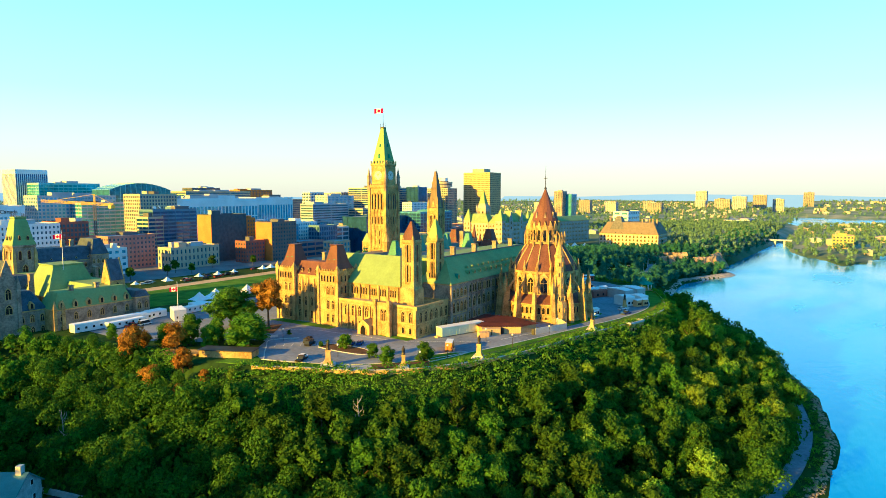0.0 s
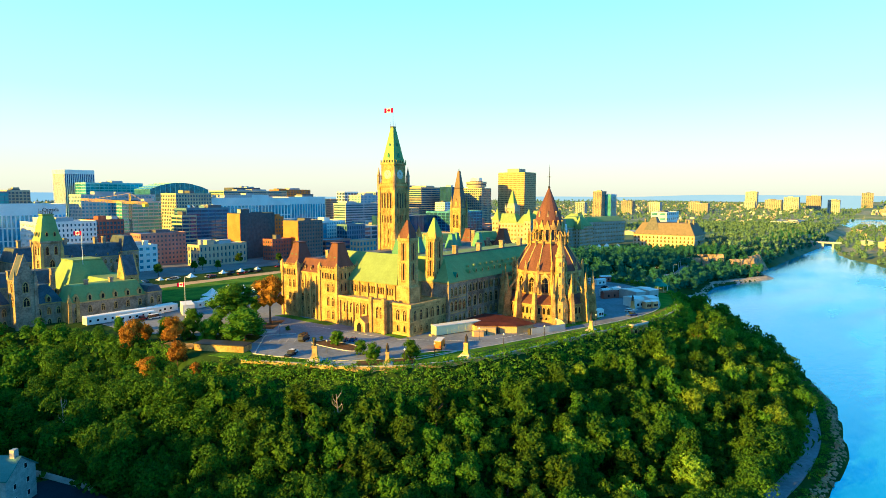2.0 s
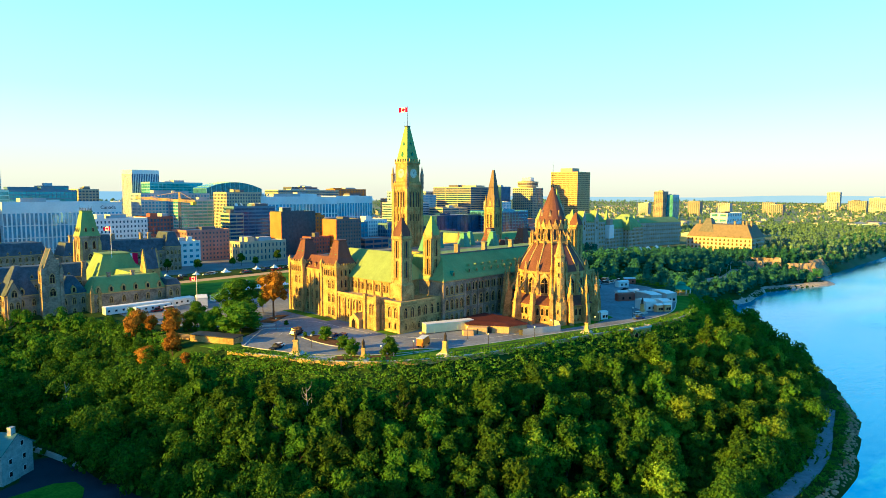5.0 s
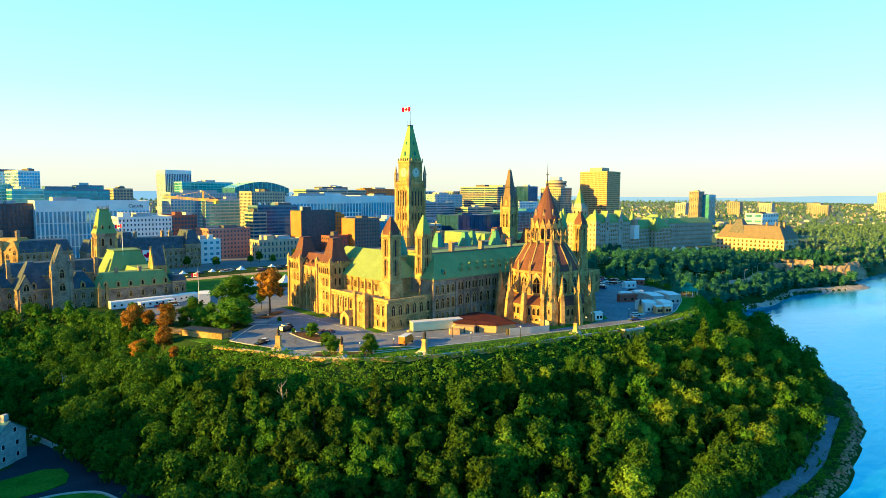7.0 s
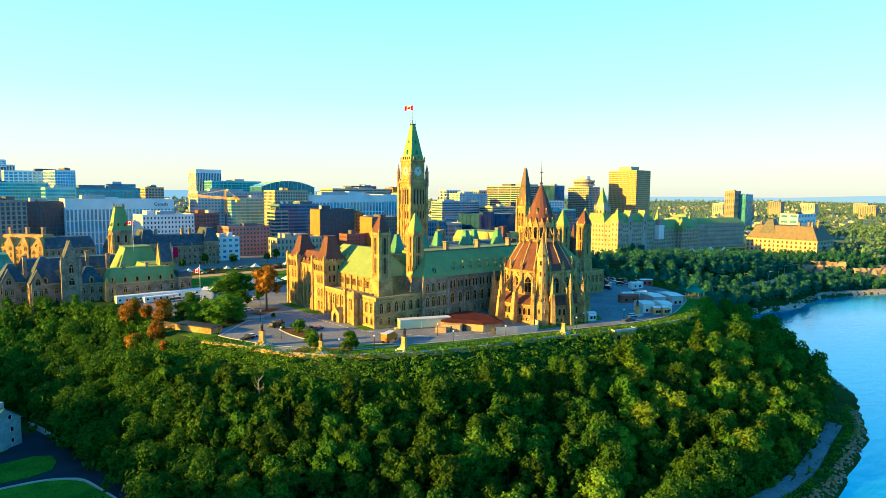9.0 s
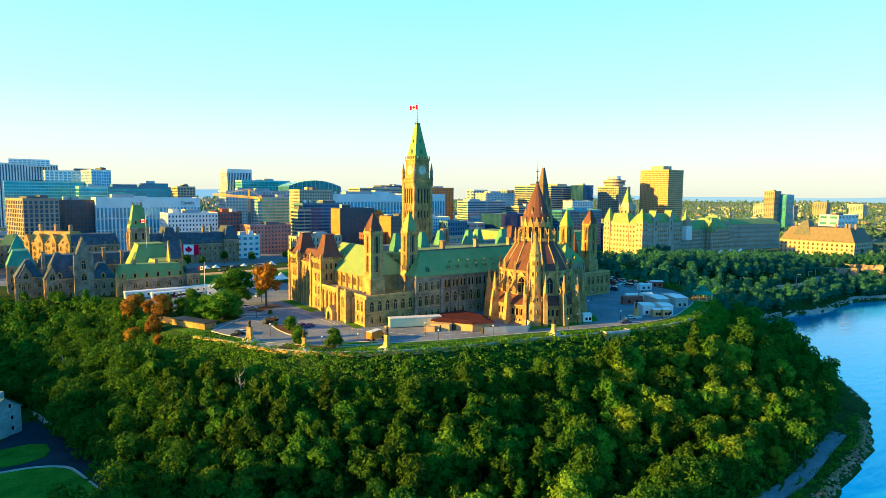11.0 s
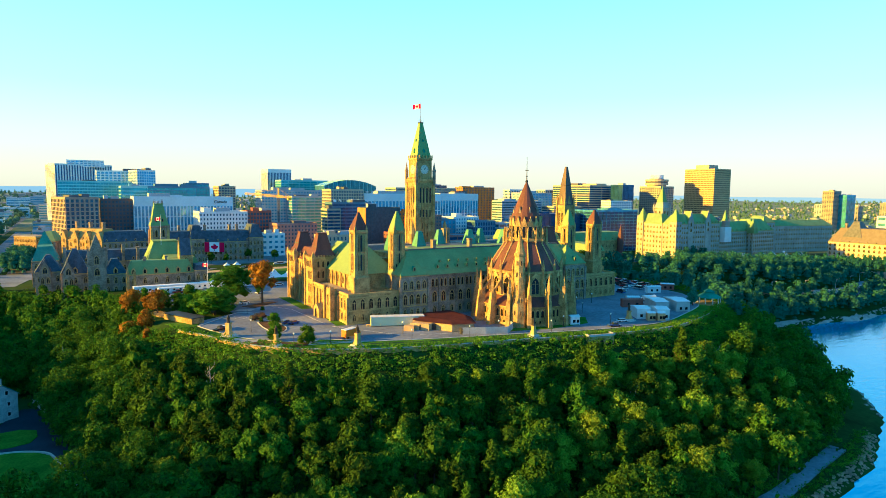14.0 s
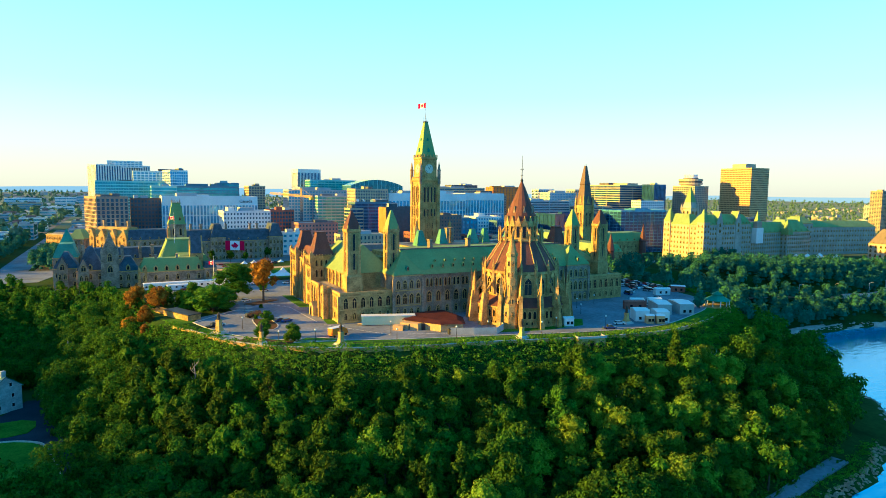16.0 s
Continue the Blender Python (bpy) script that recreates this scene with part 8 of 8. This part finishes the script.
# woods on the far banks and in the city
far_places = []
ROCK_LINE = [(452, -12), (464, -34), (474, -56), (480, -58), (505, -30), (530, -62), (524, -74), (548, -92), (584, -98), (614, -93), (584, -99), (548, -94), (520, -76), (526, -62), (502, -34), (476, -58)]
COURT_FRONT = [(550, 90), (500, -4), (452, -12), (440, -40), (462, -62), (505, -60), (515, -100), (560, -112), (612, -104), (640, -60), (610, 0), (604, 90)]


def add_far(x0, y0, x1, y1, gap, seed, keep, smin, smax):
    at = scatter(x0, y0, x1, y1, gap, seed, keep)
    for (x, y), z in zip(at, heights(at)):
        far_places.append(((x, y, z, tree_rng.uniform(smin, smax), tree_rng.uniform(smin, smax), tree_rng.uniform(0, 6.28)), len(far_places)))


PARKWAY = [(205, -14), (255, -24), (300, -37), (330, -46), (356, -54), (392, -50), (430, -44), (470, -60), (420, -40), (392, -45), (356, -49), (330, -41), (300, -32), (255, -19)]
WEST_CLEAR = [(150, -50), (140, 60), (160, 150), (380, 180), (384, 118), (600, 110), (760, 220), (900, 60), (664, -16), (604, -10), (548, 60), (540, 10), (440, 22), (330, 18), (262, 24), (230, 10), (200, -6)]
add_far(112, -120, 620, 130, 6.6, 21, lambda x, y: inside(x, y, SHORE) & ~inside(x, y, WEST_CLEAR) & ~(inside(x, y, HILL) & (x < 128) & (y > -112)) & (edge_distance(x, y, SHORE) > 8) & ~((x > 430) & (y > -60)) & ~inside(x, y, COURT_FRONT) & (edge_distance(x, y, PARKWAY) > 3.2), 0.95, 1.3)
add_far(430, -62, 640, 110, 6.2, 31, lambda x, y: inside(x, y, SHORE) & ~inside(x, y, WEST_CLEAR) & (edge_distance(x, y, ROCK_LINE) > 6), 0.45, 0.85)
add_far(430, -112, 640, -60, 5, 45, lambda x, y: inside(x, y, SHORE) & (edge_distance(x, y, SHORE) > 7) & (edge_distance(x, y, ROCK_LINE) > 7), 0.3, 0.5)
add_far(140, -30, 345, 66, 8.5, 41, lambda x, y: inside(x, y, SHORE) & ~(inside(x, y, HILL) & (x < 134)) & ~((x > 258) & (y > 58)), 0.7, 1.05)
add_far(-420, 225, -236, 640, 11, 42, lambda x, y: some(x, 0.8) & ~((x > -325) & (x < -238) & (y > 405) & (y < 470)) & ~((x > -270) & (y > 510) & (y < 570)), 0.9, 1.3)
add_far(-206, 215, -192, 345, 6, 43, lambda x, y: x < 0, 1.0, 1.5)
# unseen trees on the eastern bank, sized to shade the valley and lower slope
add_far(-400, -210, -252, -70, 9, 22, lambda x, y: inside(x, y, PARK), 1.7, 2.4)
add_far(-420, -70, -272, 130, 9, 24, lambda x, y: inside(x, y, PARK), 1.0, 1.45)
add_far(-320, 130, -236, 420, 9, 23, lambda x, y: ~((x > -325) & (x < -255) & (y > 105) & (y < 220)), 0.7, 1.0)
add_far(-204, 205, -190, 300, 7, 25, lambda x, y: x < 0, 0.9, 1.3)
add_far(535, -130, 1150, -50, 9, 33, lambda x, y: inside(x, y, SHORE) & (edge_distance(x, y, SHORE) > 3), 0.6, 1.0)
# hill shade is put into these crowns by the blue-green leaf colour
merged("west_woods", far_places, [template(300 + i, 260, 0.62) for i in range(5)], LEAF_D, "green woods below the hill, coloured as if shaded", "wood")
far_places = []
add_far(620, -110, 1500, 330, 12.5, 26, lambda x, y: inside(x, y, SHORE) & (edge_distance(x, y, SHORE) > 6) & ~((x < 960) & (y > 20) & (y < 240)), 0.8, 1.25)
add_far(640, -600, 2100, -140, 16, 27, lambda x, y: inside(x, y, ISLE) & some(x, 0.8), 0.7, 1.2)
add_far(1500, -100, 4300, 1400, 30, 28, lambda x, y: some(x, 0.65), 0.9, 1.4)
add_far(1900, -2600, 4600, -150, 46, 29, lambda x, y: inside(x, y, FAR_BANK), 1.0, 1.6)
add_far(-620, 420, -238, 1700, 20, 35, lambda x, y: some(x, 0.85), 1.2, 2.0)
add_far(1500, 1400, 4400, 3300, 52, 44, lambda x, y: np.hypot(x, y) < 4600, 1.2, 2.0)
add_far(-1400, 700, 1500, 4400, 60, 30, lambda x, y: some(x, 0.5) & ((x < -250) | (y > 1000)), 1.4, 2.4)
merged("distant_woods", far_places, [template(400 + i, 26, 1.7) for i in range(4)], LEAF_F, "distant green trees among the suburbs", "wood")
for x, y in [(-72, 210), (-60, 212), (-20, 214), (10, 216), (22, 224), (60, 230), (90, 215), (-40, 222), (28, 212), (-86, 214)]:
    tree("far", x, y, tree_rng.uniform(0.6, 0.95), None, "small street tree on the pavement", "street trees")

# bare grey snags standing in the wood
for x, y, h, seed in ((-172, -8, 17, 1), (-131, -92, 12, 2), (-62, -172, 15, 3), (-10, -160, 13, 4), (38, -158, 14, 5)):
    snag = thing("dead_tree", (x, y, zat(x, y) - 0.5), "bare grey dead tree among green crowns", "tree", "dead trees on the slope")
    rnd_s = random.Random(seed)
    bm = bmesh.new()
    tube(bm, (0, 0, 0), (0.3, 0.2, h * 0.6), 0.3, 0.2, 6)
    tube(bm, (0.3, 0.2, h * 0.6), (0.1, 0.5, h), 0.2, 0.06, 5)
    part("trunk", bm, BARK_PALE, snag)
    for i in range(9):
        z = h * rnd_s.uniform(0.45, 0.9)
        a = rnd_s.uniform(0, 6.28)
        ln = rnd_s.uniform(1.5, 3.2)
        mid = Vector((0.25 + ln * 0.5 * math.cos(a), 0.25 + ln * 0.5 * math.sin(a), z + ln * 0.5))
        bm = bmesh.new()
        tube(bm, (0.25, 0.25, z), mid, 0.1, 0.07, 4)
        tube(bm, mid, mid + Vector((0.3 * math.cos(a + 0.6), 0.3 * math.sin(a + 0.6), ln * 0.6)), 0.07, 0.02, 4)
        part("branch", bm, BARK_PALE, snag)

# ---- river bank: path, stones ----
bank = SHORE[4:12]
path_line = smooth([(x - 0.02 * x, y + 10.5) for x, y in bank])
bm = bmesh.new()
rings = []
for i, (x, y) in enumerate(path_line):
    a, c = path_line[max(0, i - 1)], path_line[min(len(path_line) - 1, i + 1)]
    d = Vector((c[0] - a[0], c[1] - a[1])).normalized()
    z = max(zat(x, y), RIVER_Z + 1.6) + 0.5
    rings.append([(x - d.y * 2.6, y + d.x * 2.6, z - 1.5), (x + d.y * 2.6, y - d.x * 2.6, z - 1.5), (x + d.y * 2.6, y - d.x * 2.6, z), (x - d.y * 2.6, y + d.x * 2.6, z)])
loft(bm, rings)
tagged(part("river_path", bm, ASPHALT), "grey path along the river bank", "path", kind="structure")


bank_places = []
rng_b = np.random.default_rng(5)
for x, y, a in along(smooth([(x, y + 5.5) for x, y in SHORE[5:13]]), 1.6):
    for off in (-1.5, 1.0, 8.5):
        if rng_b.random() < 0.6:
            px_, py_ = x - math.sin(radians(a)) * off + rng_b.uniform(-1, 1), y + math.cos(radians(a)) * off + rng_b.uniform(-1, 1)
            k = rng_b.uniform(0.45, 1.0)
            bank_places.append(((px_, py_, zat(px_, py_) - 0.1, k, k, rng_b.uniform(0, 6.28)), len(bank_places)))
merged("bank_bushes", bank_places, [bush_template(270 + i, 60, 0.28) for i in range(4)], LEAF_S, "green bushes between the path and the water", "shrubs")


def stones(name, line, width, gap, smin, smax, material, label):
    """Many rough stones along a bank, as one object."""
    rng = np.random.default_rng(77)
    base = np.array([(-1, -1, -0.7), (1, -1, -0.6), (1, 1, -0.7), (-1, 1, -0.6), (-0.7, -0.6, 0.6), (0.6, -0.7, 0.7), (0.7, 0.6, 0.55), (-0.6, 0.7, 0.65)])
    quads = [(4, 5, 6, 7), (0, 1, 5, 4), (1, 2, 6, 5), (2, 3, 7, 6), (3, 0, 4, 7)]
    V, F = [], []
    pts = along(line, gap)
    for x, y, a in pts:
        for _ in range(3):
            s = rng.uniform(smin, smax)
            off = rng.uniform(-width, width)
            px, py = x - math.sin(radians(a)) * off + rng.uniform(-1, 1), y + math.cos(radians(a)) * off + rng.uniform(-1, 1)
            z = max(zat(px, py), RIVER_Z - 0.3)
            o = len(V)
            t = rng.uniform(0, 6.28)
            for b_ in base * rng.uniform(0.7, 1.2, (8, 3)) * s:
                V.append((px + b_[0] * math.cos(t) - b_[1] * math.sin(t), py + b_[0] * math.sin(t) + b_[1] * math.cos(t), z + b_[2] * 0.7))
            F += [tuple(o + i for i in q) for q in quads]
    return tagged(raw(name, V, F, material), label, "stones", kind="stuff")


stones("bank_stones", smooth([(x, y + 2.2) for x, y in SHORE[4:13]]), 1.7, 0.9, 0.3, 0.65, ROCK, "rough grey stones along the water's edge")
PALE_ROCK = mat("pale_shore_stone", (0.36, 0.33, 0.28), rough=0.95, var=0.3, scale=0.2)
bay = smooth(SHORE[14:27])
rows_b = []
for off, z in ((-2.5, RIVER_Z - 0.6), (0.5, RIVER_Z + 0.9), (3.5, RIVER_Z + 2.3), (8.0, RIVER_Z + 3.0), (9.0, RIVER_Z + 1.0)):
    line = []
    for i, (x, y) in enumerate(bay):
        a, c = bay[max(0, i - 1)], bay[min(len(bay) - 1, i + 1)]
        d = Vector((c[0] - a[0], c[1] - a[1])).normalized()
        line.append((x - d.y * off, y + d.x * off, z + 0.25 * math.sin(i * 1.7 + off)))
    rows_b.append(line)
nb = len(bay)
beach = tagged(raw("beach", [p for r_ in rows_b for p in r_], [(j * nb + i, j * nb + i + 1, (j + 1) * nb + i + 1, (j + 1) * nb + i) for j in range(4) for i in range(nb - 1)], PALE_ROCK), "pale gravel beach curving round the bay", "beach", kind="structure")
stones("bay_stones", smooth([(x, y + 1.5) for x, y in SHORE[13:27]]), 2.2, 3.0, 0.3, 0.8, PALE_ROCK, "pale stones strewn along the bay")
# rock face below the court house
for x, y, w, h, a in ((452, -26, 26, 19, -62), (466, -46, 30, 21, -56), (512, -46, 40, 21, -58), (535, -84, 34, 16, -42), (568, -94, 36, 18, -12), (600, -92, 30, 17, 0)):
    rng_r = np.random.default_rng(int(x))
    bm = bmesh.new()
    cols, rws = 14, 6
    grid = [[bm.verts.new((w * i / cols - w / 2, rng_r.uniform(-1.6, 1.6) + j * 1.6, h * j / rws + rng_r.uniform(-0.5, 0.5))) for i in range(cols + 1)] for j in range(rws + 1)]
    for j in range(rws):
        for i in range(cols):
            bm.faces.new((grid[j][i], grid[j][i + 1], grid[j + 1][i + 1], grid[j + 1][i]))
    r = part("rock_face", bm, ROCK)
    r.matrix_basis = pose(x, y, -37, 0, 0, a)
    tagged(r, "bare tan rock face above the river", "cliff", kind="structure")

# curved parkway on the wooded bank, with a pale parapet
park_line = smooth([(205, -14), (255, -22), (300, -35), (330, -44), (356, -52), (392, -48), (430, -40)])
bm = bmesh.new()
ribbon(bm, park_line, 7.5, -34, -21.5)
pk = tagged(part("parkway", bm, ASPHALT), "grey curved parkway on the wooded bank", "road", kind="structure")
bm = bmesh.new()
ribbon(bm, [(x + 0.4, y - 3.9) for x, y in park_line], 0.5, -24, -20.7)
part("parapet", bm, KERB, pk)
park_lamp = None
for x, y, a in along(park_line, 32)[1:]:
    if park_lamp is None:
        park_lamp = thing("street_lamp", (x, y + 3.6, -21), "tall grey parkway lamp post with a curved arm", "lamp", "lamps along the parkway")
        bm = bmesh.new()
        tube(bm, (0, 0, 0), (0, 0, 7.0), 0.12, 0.08, 6)
        tube(bm, (0, 0, 7.0), (0.5, -1.2, 7.6), 0.08, 0.06, 6)
        tube(bm, (0.5, -1.2, 7.6), (0.9, -2.2, 7.5), 0.06, 0.06, 6)
        part("post", bm, WHITE, park_lamp)
        bm = bmesh.new()
        box(bm, 0.7, -2.8, 7.4, 1.1, -2.1, 7.55)
        part("lantern", bm, WHITE, park_lamp)
    else:
        copy_thing(park_lamp, pose(x, y + 3.6, -21))

# ---- distant suburbs ----
PALES = [mat("pale_house_a", (0.34, 0.33, 0.30), var=0.15, scale=0.02), mat("pale_house_b", (0.32, 0.28, 0.24), var=0.15, scale=0.02), mat("pale_house_c", (0.40, 0.42, 0.42), var=0.12, scale=0.02)]


def suburb(name, x0, y0, x1, y1, count, seed, keep, hmin, hmax, material, label):
    rng = np.random.default_rng(seed)
    xs, ys = rng.uniform(x0, x1, count), rng.uniform(y0, y1, count)
    ok = keep(xs, ys)
    xs, ys = xs[ok], ys[ok]
    zs = ground_z(xs, ys)
    V, F = [], []
    for x, y, z in zip(xs, ys, zs):
        w, d, h = rng.uniform(8, 34), rng.uniform(8, 26), rng.uniform(hmin, hmax)
        o = len(V)
        V += rect(x, y, x + w, y + d, z - 4) + rect(x, y, x + w, y + d, z + h) + [(x, y + d / 2, z + h + 2.5), (x + w, y + d / 2, z + h + 2.5)]
        F += [tuple(o + i for i in q) for q in ((0, 1, 5, 4), (1, 2, 6, 5), (2, 3, 7, 6), (3, 0, 4, 7), (4, 5, 9, 8), (6, 7, 8, 9), (5, 6, 9), (7, 4, 8))]
    return tagged(raw(name, V, F, material), label, "houses", kind="stuff")


for i, m in enumerate(PALES):
    suburb("distant_houses", 950, -60, 4200, 1500, 170, 60 + i, lambda x, y: inside(x, y, HILL), 4, 9, m, "pale distant houses among trees")
    suburb("distant_houses", -1300, 900, 1500, 3800, 260, 70 + i, lambda x, y: np.hypot(x, y) > 950, 6, 20, m, "pale distant city blocks")
    suburb("distant_houses", 800, -420, 1900, -160, 10, 80 + i, lambda x, y: inside(x, y, ISLE), 5, 12, m, "pale buildings on the river island")
    suburb("distant_houses", 2700, -900, 4200, -160, 30, 90 + i, lambda x, y: inside(x, y, FAR_BANK), 6, 14, m, "pale houses on the far bank")
for x, y, w, h in ((3557, 406, 60, 85), (2885, 126, 60, 62), (3000, 210, 70, 50), (3100, 60, 60, 78), (3200, -10, 50, 70), (3565, -130, 50, 75), (2700, 500, 50, 45), (2500, 420, 60, 42), (3050, 330, 50, 40), (2300, 560, 50, 50), (2200, 640, 46, 56), (2000, 760, 40, 50), (1900, 620, 40, 48), (1700, 560, 40, 40)):
    office("distant sunlit apartment tower in the suburbs", x, y, x + w * 0.7, y + w, zat(x, y) + h, PALES[int(x) % 3], GL_DARK, floor=4, bay=8, pier=3, spandrel=2, name="apartment_tower", category="apartment building")
office("long low hall with blue-grey roof", 1400, -40, 1560, 20, -8, CONCRETE, GL_DARK, floor=8, bay=20, pier=6, spandrel=3)
office("stone mill building on the island", 925, -240, 955, -210, -12, STONE_PALE, GL_DARK, floor=4.5, bay=5, pier=2.4, spandrel=2.2, name="mill_building", category="mill")

# stone bridge over the narrow channel
br = thing("bridge", (0, 0, 0), "pale low bridge over the river channel", "bridge")
bm = bmesh.new()
box(bm, 985, -150, -28, 997, -96, -25.5)
part("deck", bm, CONCRETE, br)
for y in (-138, -123, -108):
    bm = bmesh.new()
    box(bm, 986, y - 1.5, -44, 996, y + 1.5, -28)
    part("pier", bm, CONCRETE, br)

# ---- tower crane among the offices ----
CRANE = mat("yellow_crane_paint", (0.70, 0.46, 0.06), rough=0.5, var=0.1, bump=0.0)
cr = thing("tower_crane", (0, 0, 0), "yellow tower crane standing among the offices", "crane")


def truss(bm, a, b_, size, n):
    a, b_ = Vector(a), Vector(b_)
    d = (b_ - a).normalized()
    u = d.orthogonal().normalized()
    v = d.cross(u)
    offs = [(u + v) * size, (u - v) * size, (-u - v) * size, (v - u) * size]
    for o in offs:
        tube(bm, a + o, b_ + o, 0.22, 0.22, 4)
    L = (b_ - a).length
    for i in range(n):
        for k in range(4):
            tube(bm, a + d * (L * i / n) + offs[k], a + d * (L * (i + 1) / n) + offs[(k + 1) % 4], 0.12, 0.12, 4)


bm = bmesh.new()
truss(bm, (19, 331, -6), (19, 331, 46), 0.8, 16)
part("mast", bm, GREY_D, cr, kind="stuff")
bm = bmesh.new()
truss(bm, (-4, 374, 49.8), (27, 316, 46.4), 0.7, 22)
part("jib", bm, CRANE, cr, kind="stuff")
bm = bmesh.new()
truss(bm, (19, 331, 47), (19, 331, 55.5), 0.5, 4)
tube(bm, (19, 331, 55.5), (1, 364.5, 50), 0.14, 0.14, 4)
tube(bm, (19, 331, 55.5), (26.5, 317, 47.3), 0.14, 0.14, 4)
box(bm, 24, 314.5, 43.5, 27.5, 319, 46)
part("apex", bm, CRANE, cr, kind="stuff")

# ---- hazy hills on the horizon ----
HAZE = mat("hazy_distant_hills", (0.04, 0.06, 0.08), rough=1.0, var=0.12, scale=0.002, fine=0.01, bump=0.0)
# haze painted in: the backdrop hills give off an even pale blue
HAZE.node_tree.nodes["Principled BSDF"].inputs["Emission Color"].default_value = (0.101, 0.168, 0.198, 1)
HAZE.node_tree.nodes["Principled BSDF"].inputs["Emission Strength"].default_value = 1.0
bm = bmesh.new()
N_ = 160
lo, hi = [], []
for i in range(N_):
    a = 2 * math.pi * i / N_
    h = 44 + 10 * math.sin(a * 5 + 1) + 6 * math.sin(a * 13) + 3 * math.sin(a * 29 + 2) + 22 * max(0.0, math.cos(a - radians(100))) ** 2
    lo.append((4700 * math.cos(a), 4700 * math.sin(a), -45))
    hi.append((4720 * math.cos(a), 4720 * math.sin(a), h))
loft(bm, [lo, hi], cap=False)
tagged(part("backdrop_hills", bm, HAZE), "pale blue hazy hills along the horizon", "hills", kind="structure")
